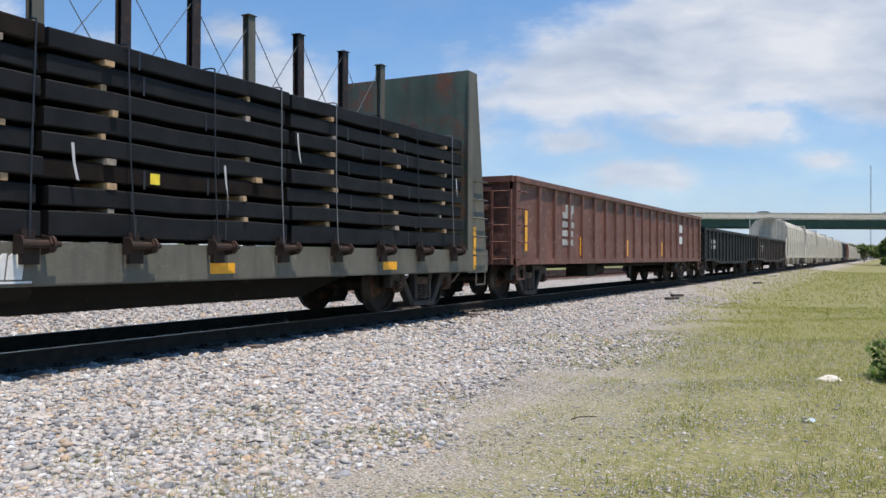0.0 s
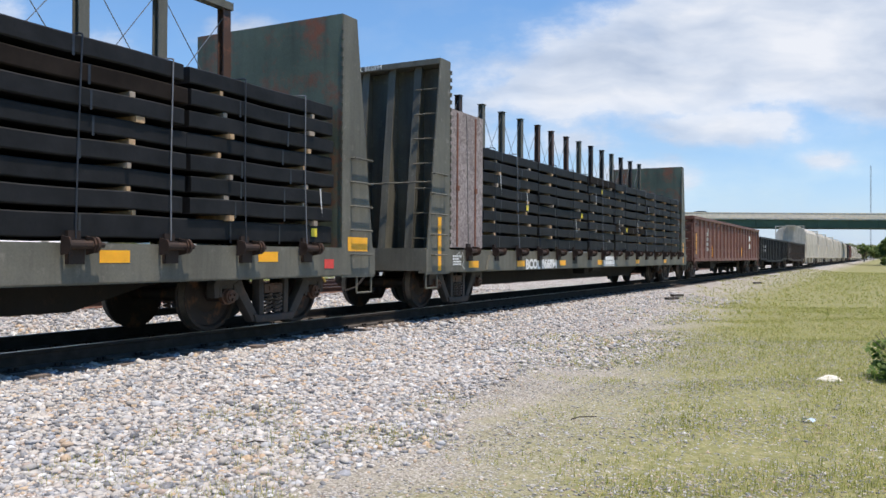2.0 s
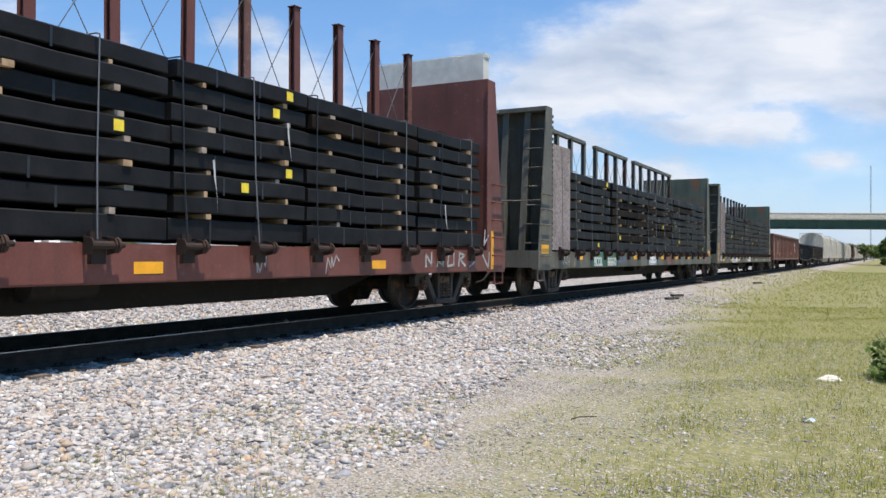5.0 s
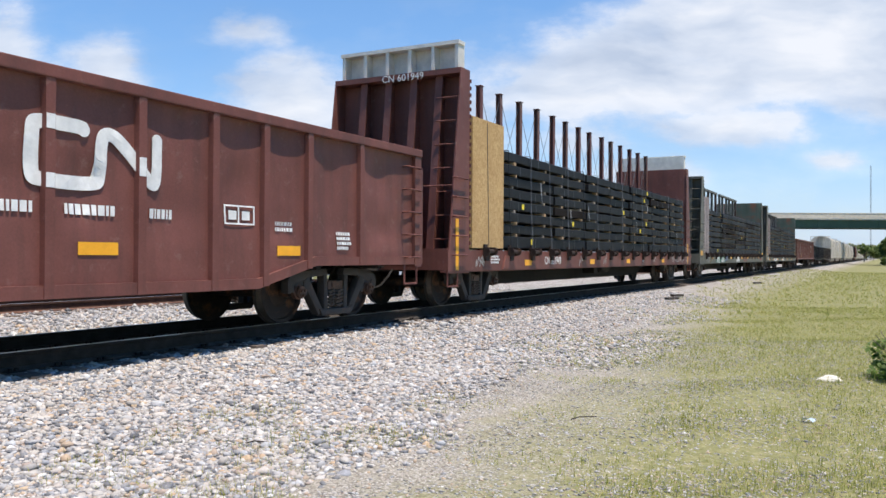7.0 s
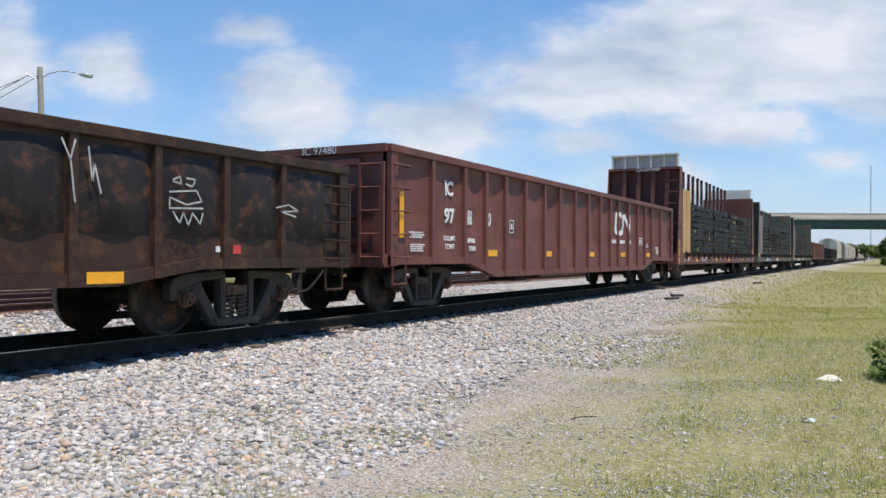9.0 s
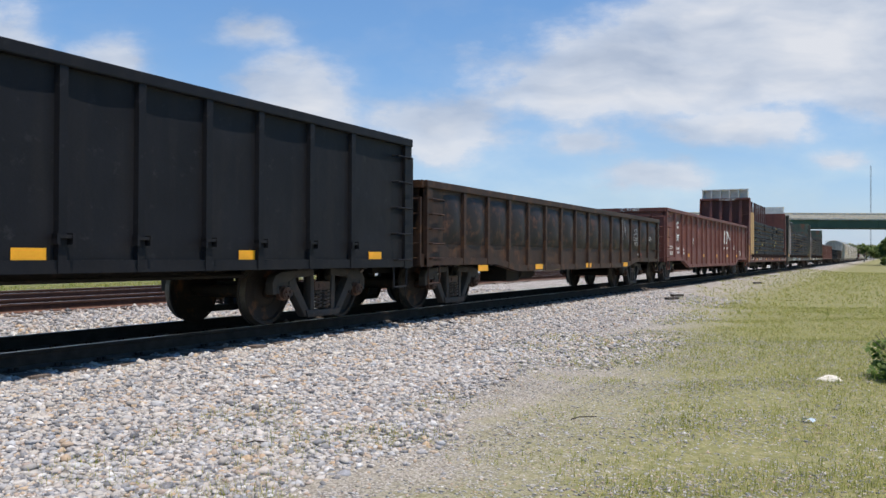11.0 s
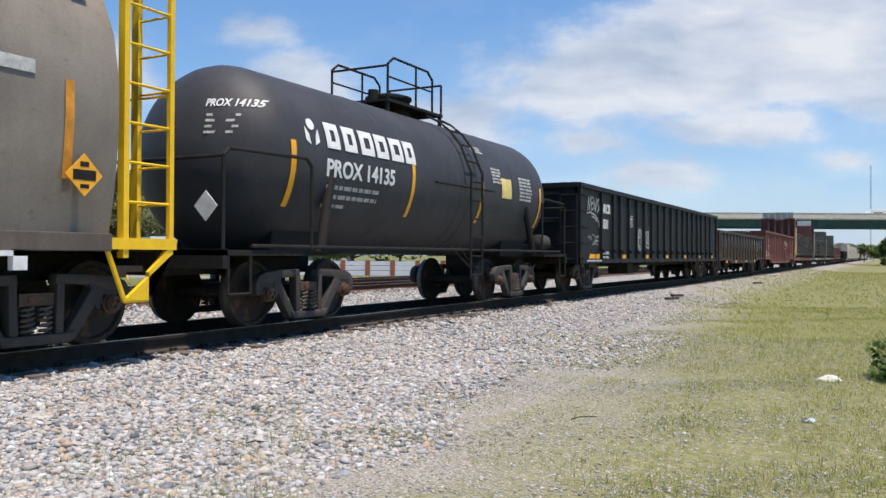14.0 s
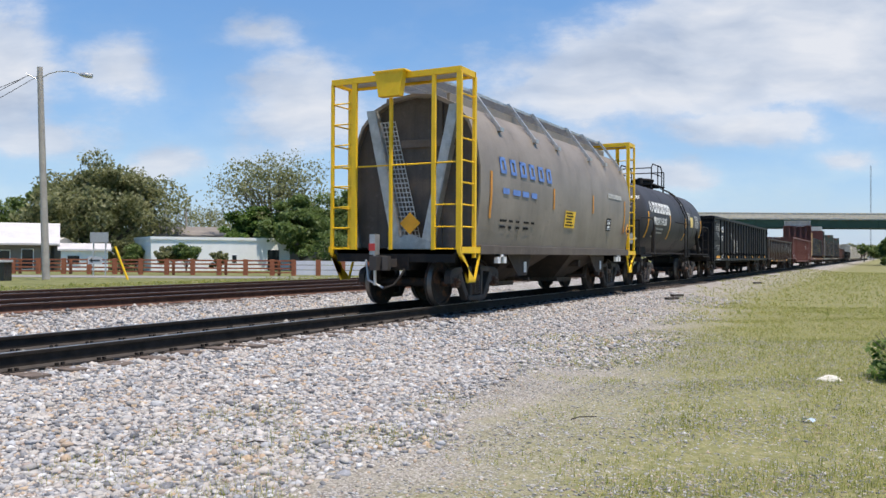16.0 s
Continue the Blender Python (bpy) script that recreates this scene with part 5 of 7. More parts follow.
# sill, discharge hoppers
# brown chute paint, darkened in its base colour for the shade below the body
CHUTE = paint("shaded_brown_chute_paint", (0.055, 0.042, 0.034), (0.10, 0.07, 0.05), amount=0.5, grime=0.6, rough=0.75)
s = Shape()
for k in (-1, 1):
    s.box(-hb - 0.1, hb + 0.1, min(k * 1.36, k * 1.52), max(k * 1.36, k * 1.52), 1.02, 1.20)
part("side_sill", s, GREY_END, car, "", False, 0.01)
for k in (-2.15, 2.0):
    s = Shape().add([(k - 1.30, -1.24, 1.02), (k + 1.30, -1.24, 1.02), (k + 1.30, 1.24, 1.02), (k - 1.30, 1.24, 1.02), (k - 0.55, -0.5, 0.40), (k + 0.45, -0.5, 0.40), (k + 0.45, 0.5, 0.40), (k - 0.55, 0.5, 0.40)],
                    [(0, 1, 2, 3), (7, 6, 5, 4), (0, 4, 5, 1), (1, 5, 6, 2), (2, 6, 7, 3), (3, 7, 4, 0)])
    part("discharge_hopper", s, CHUTE, car)
    part("discharge_gate", Shape().box(k - 0.62, k + 0.52, -0.62, 0.62, 0.30, 0.41).tube((k + 0.3, -1.12, 0.45), (k + 0.3, 1.12, 0.45), 0.05, 10).tube((k - 0.45, -1.2, 0.80), (k - 0.45, 1.2, 0.80), 0.09, 12), CHUTE, car)
for x in (-2.75, 2.9):
    part("gusset", Shape().prism([(x - 0.7, 1.02), (x + 0.7, 1.02), (x + 0.4, 0.55), (x - 0.1, 0.55)], -1.27, -1.235), CHUTE, car)
    part("valve_tag", Shape().box(x + 0.2, x + 0.34, -1.29, -1.275, 0.62, 0.86), PLAC, car)
for x in (-4.55, 3.9):
    part("jack_pad", Shape().box(x, x + 0.14, -1.54, -1.46, 0.84, 1.02).box(x + 0.3, x + 0.44, -1.54, -1.46, 0.84, 1.02).box(x, x + 0.44, -1.54, -1.46, 0.97, 1.02), PLAC, car)


def on_body(me, x, z):
    """Lays a flat pattern on the hopper's curved side: y follows the height."""
    zs, ys = [p[1] for p in half], [p[0] for p in half]
    for v in me.vertices:
        zz = z + v.co.y
        v.co = (x + v.co.x, -float(np.interp(zz, zs, ys)) - 0.014 - v.co.z, zz)
    return me


def body_box(w, hh, mat, x, z, name, lean=0.0, n=8):
    s = Shape()
    for i in range(n):
        a, b = i / n, (i + 1) / n
        s.add([(lean * a, hh * a, 0), (lean * a + w, hh * a, 0), (lean * b + w, hh * b, 0), (lean * b, hh * b, 0)], [(0, 1, 2, 3)])
    return share(name, on_body(s.mesh(name, mat), x, z), body)


FADED_AMBER = plain("faded_amber_tape", (0.62, 0.26, 0.03), 0.5, 0.25)
for x, z, hh in ((-4.92, 1.75, 0.95), (-1.35, 2.1, 0.5), (1.65, 2.15, 0.48), (4.72, 1.72, 0.95)):
    body_box(0.10, hh, FADED_AMBER, x, z, "reflector")
body_box(0.75, 0.42, YELLOW, -0.5, 1.70, "notice", 0.05)
rnd = random.Random(77)
s = Shape()
for r in range(5):
    s.box(0.08 + 0.05 * (r % 2), 0.62 - 0.06 * (r % 3), 0.05 + r * 0.075, 0.085 + r * 0.075, 0.001, 0.004)
share("notice_lines", on_body(s.mesh("notice_lines", UNDER), -0.49, 1.70), body)
for i, w in enumerate((0.30, 0.30, 0.34, 0.32, 0.34, 0.30)):
    # block shapes stand for the maker's faded name
    for a, b, e, f in ((0, w * 0.3, 0, 0.34), (0, w, 0.27, 0.34), (0, w, 0, 0.07), (w * 0.72, w, 0.05, 0.3)):
        s = Shape()
        for j in range(5):
            s.box(a, b, e + (f - e) * j / 5, e + (f - e) * (j + 1) / 5, 0, 0.004)
        share("emblem_block", on_body(s.mesh("emblem_block", BLUE), -4.42 + 0.53 * i, 2.70), body)
for i, w in enumerate((0.4, 0.5, 0.45, 0.4)):
    share("emblem_line", on_body(Shape().box(0, w * 0.8, 0, 0.12, 0, 0.003).mesh("emblem_line", BLUE), -4.3 + 0.52 * i, 2.28), body)
for i in range(9):
    share("stencil_lines", on_body(Shape().box(0, rnd.uniform(0.15, 0.4), 0, 0.05, 0, 0.003).mesh("stencil_lines", UNDER), -4.4 + 0.42 * (i % 5) + rnd.uniform(0, 0.1), 1.7 - 0.13 * (i // 5)), body)
body_box(0.42, 0.36, BLACK, 2.95, 1.72, "stencil_panel", 0.05)
s = Shape()
for a, b, e, f in ((0.05, 0.37, 0.04, 0.06), (0.05, 0.37, 0.28, 0.30), (0.1, 0.2, 0.18, 0.26), (0.24, 0.34, 0.18, 0.26), (0.1, 0.34, 0.08, 0.14)):
    s.box(a, b, e, f, 0.001, 0.004)
share("stencil_lines", on_body(s.mesh("stencil_lines", WHITE), 2.97, 1.72), body)
body_box(1.35, 0.13, CHALK, 3.05, 2.66, "faded_strip")
part("hazard_placard", Shape().prism([(hb - 0.30 + a, 1.76 + b) for a, b in ((0, -0.21), (0.21, 0), (0, 0.21), (-0.21, 0))], -1.60, -1.59), AMBER, car)
pl = Shape()
for a, b, e, f in ((-0.13, 0.13, -0.05, 0.05), (-0.05, 0.05, 0.08, 0.13), (-0.05, 0.05, -0.13, -0.09)):
    pl.box(hb - 0.30 + a, hb - 0.30 + b, -1.604, -1.601, 1.76 + e, 1.76 + f)
part("placard_print", pl, UNDER, car)
part("placard_holder", Shape().box(hb - 0.34, hb - 0.26, -1.59, -1.36, 1.70, 1.74), GALV, car)

# ---------------------------------------------------------------- ground
def ground_z(x, y):
    """The height of the ground: the track bed lies higher than the grass."""
    shoulder = np.interp(y, [3.2, 4.6, 6.6, 7.2, 9.7, 10.4, 13.9, 14.6, 21.5, 23.5, 32, 80], [-0.55, -0.48, -0.26, -0.215, -0.215, -0.27, -0.27, -0.2, -0.2, -0.42, -0.5, -0.5])
    return shoulder


def grid(name, xs, ys, zf, mat, smooth=True):
    X, Y = np.meshgrid(xs, ys, indexing="ij")
    Z = zf(X, Y)
    n, m = X.shape
    v = np.stack([X, Y, Z], -1).reshape(-1, 3)
    i = np.arange(n * m).reshape(n, m)
    f = np.stack([i[:-1, :-1], i[1:, :-1], i[1:, 1:], i[:-1, 1:]], -1).reshape(-1, 4)
    me = bpy.data.meshes.new(name)
    me.from_pydata(v.tolist(), [], f.tolist())
    me.materials.append(mat)
    me.polygons.foreach_set("use_smooth", [smooth] * len(me.polygons))
    return new(name, me)


def ground_material():
    """Crushed stone near the tracks, thin grass over gravel further out, meadow beyond; all by place."""
    m, nt, b = nodes("ground_cover")
    c = nt.nodes.new("ShaderNodeTexCoord")
    sep = nt.nodes.new("ShaderNodeSeparateXYZ")
    nt.links.new(c.outputs["Object"], sep.inputs[0])

    def vor(scale):
        v = nt.nodes.new("ShaderNodeTexVoronoi")
        v.inputs["Scale"].default_value = scale
        nt.links.new(c.outputs["Object"], v.inputs[0])
        return v
    v = vor(16)
    vs = nt.nodes.new("ShaderNodeSeparateColor")
    nt.links.new(v.outputs["Color"], vs.inputs[0])
    stone = ramp(nt, vs.outputs[0], [(0.0, (0.20, 0.18, 0.16)), (0.4, (0.40, 0.375, 0.345)), (0.75, (0.56, 0.54, 0.52)), (1.0, (0.36, 0.37, 0.39))])
    # the gaps between stones are drawn dark: their shade is part of the colour
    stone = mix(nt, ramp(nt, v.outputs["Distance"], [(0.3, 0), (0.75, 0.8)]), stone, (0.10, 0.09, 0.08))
    v2 = vor(75)
    vs2 = nt.nodes.new("ShaderNodeSeparateColor")
    nt.links.new(v2.outputs["Color"], vs2.inputs[0])
    soil = ramp(nt, vs2.outputs[0], [(0.0, (0.12, 0.108, 0.09)), (0.35, (0.24, 0.22, 0.185)), (0.75, (0.36, 0.335, 0.29)), (1.0, (0.48, 0.455, 0.415))])
    soil = mix(nt, ramp(nt, noise_at(nt, 7, 6, rough=0.7), [(0.45, 0), (0.7, 0.6)]), soil, (0.29, 0.265, 0.20))
    green = ramp(nt, noise_at(nt, 9, 6, rough=0.7), [(0.3, (0.115, 0.125, 0.03)), (0.5, (0.19, 0.19, 0.06)), (0.7, (0.31, 0.275, 0.13))])
    # where the grass begins: nearer to the track further away
    edge = nt.nodes.new("ShaderNodeMath")
    edge.operation = "MULTIPLY_ADD"
    edge.inputs[1].default_value, edge.inputs[2].default_value = 0.085, 3.55
    clampx = nt.nodes.new("ShaderNodeMath")
    clampx.operation = "MINIMUM"
    clampx.inputs[1].default_value = 34
    nt.links.new(sep.outputs[0], clampx.inputs[0])
    nt.links.new(clampx.outputs[0], edge.inputs[0])
    d = nt.nodes.new("ShaderNodeMath")
    d.operation = "SUBTRACT"
    nt.links.new(edge.outputs[0], d.inputs[0])
    nt.links.new(sep.outputs[1], d.inputs[1])
    wob = nt.nodes.new("ShaderNodeMath")
    wob.operation = "MULTIPLY_ADD"
    wob.inputs[1].default_value = 3.2
    nt.links.new(noise_at(nt, 0.55, 6, rough=0.7), wob.inputs[0])
    nt.links.new(d.outputs[0], wob.inputs[2])
    div = nt.nodes.new("ShaderNodeMath")
    div.operation = "MULTIPLY_ADD"
    div.inputs[1].default_value, div.inputs[2].default_value = 0.34, -0.90
    nt.links.new(wob.outputs[0], div.inputs[0])
    tuft = nt.nodes.new("ShaderNodeMath")
    tuft.operation = "MULTIPLY_ADD"
    tuft.inputs[1].default_value = 0.9
    nt.links.new(noise_at(nt, 12.0, 9, rough=0.85), tuft.inputs[0])
    nt.links.new(div.outputs[0], tuft.inputs[2])
    grass_f = ramp(nt, tuft.outputs[0], [(0.40, 0), (0.58, 0.38), (1.0, 0.80)])
    far = nt.nodes.new("ShaderNodeMath")
    far.operation = "GREATER_THAN"
    far.inputs[1].default_value = 22.5
    nt.links.new(sep.outputs[1], far.inputs[0])
    quarter = nt.nodes.new("ShaderNodeMath")
    quarter.operation = "MULTIPLY"
    quarter.inputs[1].default_value = 0.25
    nt.links.new(wob.outputs[0], quarter.inputs[0])
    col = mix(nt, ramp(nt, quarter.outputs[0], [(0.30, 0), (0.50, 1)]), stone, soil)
    col = mix(nt, grass_f, col, green)
    meadow = ramp(nt, noise_at(nt, 1.5, 6), [(0.3, (0.10, 0.12, 0.04)), (0.6, (0.20, 0.20, 0.09)), (0.8, (0.28, 0.26, 0.16))])
    col = mix(nt, far.outputs[0], col, meadow)
    nt.links.new(col, b.inputs["Base Color"])
    b.inputs["Roughness"].default_value = 0.95
    b.inputs["Specular IOR Level"].default_value = 0.1
    bump(nt, b, v.outputs["Distance"], 0.7, 0.03)
    return m


GROUND = ground_material()
gx = np.concatenate([[-4000, -1200, -300, -80], np.linspace(-35, 45, 200), [52, 60], [80, 120, 200, 400, 1000, 4500]])
gy = np.concatenate([[-4000, -800, -150, -40], np.linspace(-20, 34, 160), [40, 60, 90, 200, 800, 4000]])


def rough_ground(X, Y):
    z = ground_z(X, Y)
    bumps = 0.03 * np.sin(X * 0.9 + 1.3 * np.sin(Y * 0.7)) * np.cos(Y * 0.8 + X * 0.31) + 0.015 * np.sin(X * 2.3 + Y * 1.9)
    return z + bumps * np.clip((4.8 - Y) / 0.8, 0.0, 1.0) * np.clip((34 - np.abs(X - 4)) / 10, 0.0, 1.0)


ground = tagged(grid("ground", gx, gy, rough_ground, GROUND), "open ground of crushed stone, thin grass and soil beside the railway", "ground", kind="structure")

# ---------------------------------------------------------------- tracks
RAIL = plain("worn_rail_steel", (0.032, 0.027, 0.023), 0.8, 0.3, 6.0, gloss=0.1)
RAIL_FOOT = plain("dusty_rail_foot", (0.06, 0.052, 0.046), 0.9, 0.3, 6.0, gloss=0.2)
RAIL_RED = plain("rusty_rail_steel", (0.12, 0.06, 0.042), 0.8, 0.3, 6.0)
RAIL_DARK = plain("dark_rusty_rail_steel", (0.07, 0.04, 0.03), 0.8, 0.3, 6.0, gloss=0.2)
RAILTOP = plain("polished_rail_head", (0.42, 0.41, 0.40), 0.32, 0.15, 5.0, metal=0.9)
TIE = plain("grey_weathered_timber", (0.135, 0.105, 0.085), 0.9, 0.35, 7.0, relief=0.5)


def rail_profile():
    p = [(-0.075, -0.185), (0.075, -0.185), (0.075, -0.172), (0.012, -0.15), (0.009, -0.045), (0.035, -0.036), (0.036, -0.006), (0.030, 0.0)]
    return p + [(-0.030, 0.0), (-0.036, -0.006), (-0.035, -0.036), (-0.009, -0.045), (-0.012, -0.15), (-0.075, -0.172)]


def track(mid, z, steel, label, far=900.0, tie_from=-12.0, tie_to=110.0):
    for y in (mid - 0.752, mid + 0.752):
        r = tagged(new("rail", Shape().prism([(y + a, z + b) for a, b in rail_profile()], -300.0, far, "x").mesh("rail", steel)), label, "rail", "rails of the tracks", "structure")
        part("rail_foot", Shape().prism([(y - 0.078, z - 0.188), (y + 0.078, z - 0.188), (y + 0.078, z - 0.172), (y + 0.02, z - 0.150), (y - 0.02, z - 0.150), (y - 0.078, z - 0.172)], -300.0, far, "x"), RAIL_FOOT if steel is RAIL else RAIL_RED, r)
        part("rail_head", Shape().box(-300, far, y - 0.027, y + 0.027, z - 0.001, z + 0.002), RAILTOP, r)
    bed = tagged(new("tie_row"), "row of weathered timber ties bedded in crushed stone", "railway tie", "ties of the tracks", "structure")
    rnd = random.Random(int(mid * 10))
    mes = []
    for i in range(4):
        s = Shape().box(-0.11, 0.11, -1.28 - rnd.uniform(0, 0.08), 1.28 + rnd.uniform(0, 0.08), -0.17, 0.0)
        mes.append(s.mesh("tie", TIE, False, 0.008))
    x = tie_from
    while x < tie_to:
        t = share("tie", rnd.choice(mes), bed, pose(x + rnd.uniform(-0.04, 0.04), mid + rnd.uniform(-0.06, 0.06), z - 0.186, rnd.uniform(-0.5, 0.5), rnd.uniform(-1.5, 1.5), rnd.uniform(-1.5, 1.5)))
        x += 0.52
    return bed


track(TRACK, 0.0, RAIL, "dark worn steel rail with a polished head")
track(15.75, 0.0, RAIL_DARK, "rust-red steel rail of the siding", tie_from=0, tie_to=90)
track(19.6, 0.0, RAIL_DARK, "rust-red steel rail of the far siding", tie_from=0, tie_to=90)
plates = Shape()
for y in (TRACK - 0.752, TRACK + 0.752):
    x = -12.0
    while x < 60:
        plates.box(x - 0.10, x + 0.10, y - 0.18, y + 0.18, -0.186, -0.176)
        for k in (-0.11, 0.11):
            plates.box(x - 0.05, x - 0.02, y + k - 0.015, y + k + 0.015, -0.18, -0.145).box(x + 0.02, x + 0.05, y - k - 0.015, y - k + 0.015, -0.18, -0.145)
        x += 0.52
tagged(new("tie_plates", plates.mesh("tie_plates", RAIL)), "rusty steel tie plates with spikes under the rails", "tie plates", kind="stuff")

# ---------------------------------------------------------------- loose stones and grass
def scatter_mesh(name, base_v, base_f, pos, scale, turn_z, tilt, mat, jitter=0.0, seed=1):
    """Many copies of one small form as a single mesh."""
    rng = np.random.default_rng(seed)
    n, k = len(pos), len(base_v)
    v = np.repeat(base_v[None], n, 0)
    if jitter:
        v = v * (1 + rng.uniform(-jitter, jitter, (n, k, 1)))
    v = v * scale[:, None, :]
    ct, st = np.cos(tilt)[:, None], np.sin(tilt)[:, None]
    y, z = v[..., 1] * ct - v[..., 2] * st, v[..., 1] * st + v[..., 2] * ct
    cz, sz = np.cos(turn_z)[:, None], np.sin(turn_z)[:, None]
    x, y = v[..., 0] * cz - y * sz, v[..., 0] * sz + y * cz
    v = np.stack([x, y, z], -1) + pos[:, None, :]
    f = (np.asarray(base_f)[None] + (np.arange(n) * k)[:, None, None]).reshape(-1, len(base_f[0]))
    me = bpy.data.meshes.new(name)
    c = f.shape[1]
    me.vertices.add(n * k)
    me.vertices.foreach_set("co", v.reshape(-1).astype(np.float32))
    me.loops.add(f.size)
    me.loops.foreach_set("vertex_index", f.reshape(-1).astype(np.int32))
    me.polygons.add(len(f))
    me.polygons.foreach_set("loop_start", np.arange(0, f.size, c, dtype=np.int32))
    me.polygons.foreach_set("loop_total", np.full(len(f), c, dtype=np.int32))
    me.update(calc_edges=True)
    me.materials.append(mat)
    return new(name, me)


g5 = (1 + 5 ** 0.5) / 2
ICO_V = np.array([(-1, g5, 0), (1, g5, 0), (-1, -g5, 0), (1, -g5, 0), (0, -1, g5), (0, 1, g5), (0, -1, -g5), (0, 1, -g5), (g5, 0, -1), (g5, 0, 1), (-g5, 0, -1), (-g5, 0, 1)]) / 1.902
ICO_F = [(0, 11, 5), (0, 5, 1), (0, 1, 7), (0, 7, 10), (0, 10, 11), (1, 5, 9), (5, 11, 4), (11, 10, 2), (10, 7, 6), (7, 1, 8),
         (3, 9, 4), (3, 4, 2), (3, 2, 6), (3, 6, 8), (3, 8, 9), (4, 9, 5), (2, 4, 11), (6, 2, 10), (8, 6, 7), (9, 8, 1)]


def field(seed, scale):
    """Smooth random heights over the plan, between 0 and 1."""
    rng = np.random.default_rng(seed)
    k = rng.normal(size=(24, 2)) * scale
    ph = rng.uniform(0, 6.28, 24)

    def f(x, y):
        s = sum(np.sin(a * x + b * y + p) for (a, b), p in zip(k, ph))
        return 1 / (1 + np.exp(-s / 1.7))
    return f


PATCH_F, PATCH_FINE = field(3, 0.9), field(5, 3.0)


def grass_edge(x):
    return 3.55 + 0.085 * np.minimum(x, 34) + 0.6 * (x > 40)


STONE = per_island("crushed_stone", [(0.0, (0.09, 0.09, 0.095)), (0.14, (0.21, 0.215, 0.225)), (0.28, (0.37, 0.34, 0.305)), (0.45, (0.46, 0.435, 0.405)), (0.58, (0.26, 0.27, 0.29)), (0.70, (0.52, 0.485, 0.445)), (0.80, (0.32, 0.26, 0.22)), (0.88, (0.45, 0.33, 0.21)), (0.94, (0.35, 0.365, 0.385)), (1.0, (0.62, 0.605, 0.585))], 0.8, 0.4, 60)


# stone tinted dark: the shade under the train is put into its colour
DARK_STONE = per_island("train_shaded_stone", [(0.0, (0.06, 0.055, 0.05)), (0.5, (0.15, 0.14, 0.13)), (1.0, (0.30, 0.285, 0.265))], 0.85, 0.4, 60)
OCTA_V = np.array([(1, 0, 0), (-1, 0, 0), (0, 1, 0), (0, -1, 0), (0, 0, 1), (0, 0, -1)])
OCTA_F = [(0, 2, 4), (2, 1, 4), (1, 3, 4), (3, 0, 4), (2, 0, 5), (1, 2, 5), (3, 1, 5), (0, 3, 5)]


def stones(name, n, x0, x1, y0, y1, size, seed, keep, flat=0.65, label="", power=1.0, mat=None, octa=False):
    rng = np.random.default_rng(seed)
    x = x0 + (x1 - x0) * rng.uniform(0, 1, n) ** power
    y = rng.uniform(y0, y1, n)
    ok = keep(x, y, rng) & (y < 1.75 * x + 3.0)
    x, y = x[ok], y[ok]
    s = size * rng.lognormal(0, 0.32, len(x))
    sc = np.stack([s * rng.uniform(0.8, 1.35, len(x)), s * rng.uniform(0.7, 1.1, len(x)), s * rng.uniform(0.5, 0.9, len(x)) * flat / 0.65], -1)
    p = np.stack([x, y, rough_ground(x, y) + s * rng.uniform(-0.2, 0.35, len(x)) * flat / 0.5], -1)
    ob = scatter_mesh(name, OCTA_V if octa else ICO_V, OCTA_F if octa else ICO_F, p, sc, rng.uniform(0, 6.28, len(x)), rng.uniform(-0.4, 0.4, len(x)), mat or STONE, 0.36, seed)
    return tagged(ob, label, "ballast", kind="stuff")


def on_shoulder(x, y, rng):
    d = y - grass_edge(x) + 1.6 * (PATCH_F(x, y) - 0.5)
    return (d > rng.uniform(-1.3, 0.3, len(x))) & (np.clip((x - 0.6) / 2.4, 0, 1) > rng.uniform(0, 1, len(x)))


def fine_keep(x, y, rng):
    d = grass_edge(x) - y
    p = np.interp(d, [-1.2, -0.4, 2.0, 4.0, 5.5], [0.0, 0.8, 0.85, 0.5, 0.25]) * (0.6 + 0.5 * PATCH_FINE(x, y))
    return p * np.clip((x - 0.3) / 3.2, 0, 1) > rng.uniform(0, 1, len(x))


stones("ballast", 66000, 1.0, 11, 2.6, 7.62, 0.0205, 11, on_shoulder, flat=0.56, label="pale crushed stone ballast beside the track", power=1.2)
stones("ballast", 34000, 11, 30, 3.0, 7.62, 0.027, 15, on_shoulder, flat=0.55, label="pale crushed stone ballast further along the track", power=1.2, octa=True)
stones("ballast", 12000, 3.2, 24, 7.8, 9.1, 0.028, 12, lambda x, y, r: y > 0, label="dusty crushed stone between the rails, darkened for the shade under the train", power=1.3, mat=DARK_STONE, octa=True)
stones("ballast", 15000, 5, 28, 9.3, 14.9, 0.034, 13, lambda x, y, r: y > 0, label="grey crushed stone between the tracks", power=1.2, octa=True)
stones("gravel", 190000, 0.4, 17, -1.5, 5.8, 0.0108, 14, fine_keep, flat=0.34, label="fine pale gravel strewn over thin soil", power=1.5, octa=True)


def leaf_material(name, stops):
    m, nt, b = nodes(name)
    g = nt.nodes.new("ShaderNodeNewGeometry")
    c = ramp(nt, g.outputs["Random Per Island"], stops)
    nt.links.new(c, b.inputs["Base Color"])
    b.inputs["Roughness"].default_value = 0.6
    tr = nt.nodes.new("ShaderNodeBsdfTranslucent")
    nt.links.new(c, tr.inputs[0])
    mx = nt.nodes.new("ShaderNodeMixShader")
    mx.inputs[0].default_value = 0.5
    nt.links.new(b.outputs[0], mx.inputs[1])
    nt.links.new(tr.outputs[0], mx.inputs[2])
    nt.links.new(mx.outputs[0], nt.nodes["Material Output"].inputs[0])
    return m


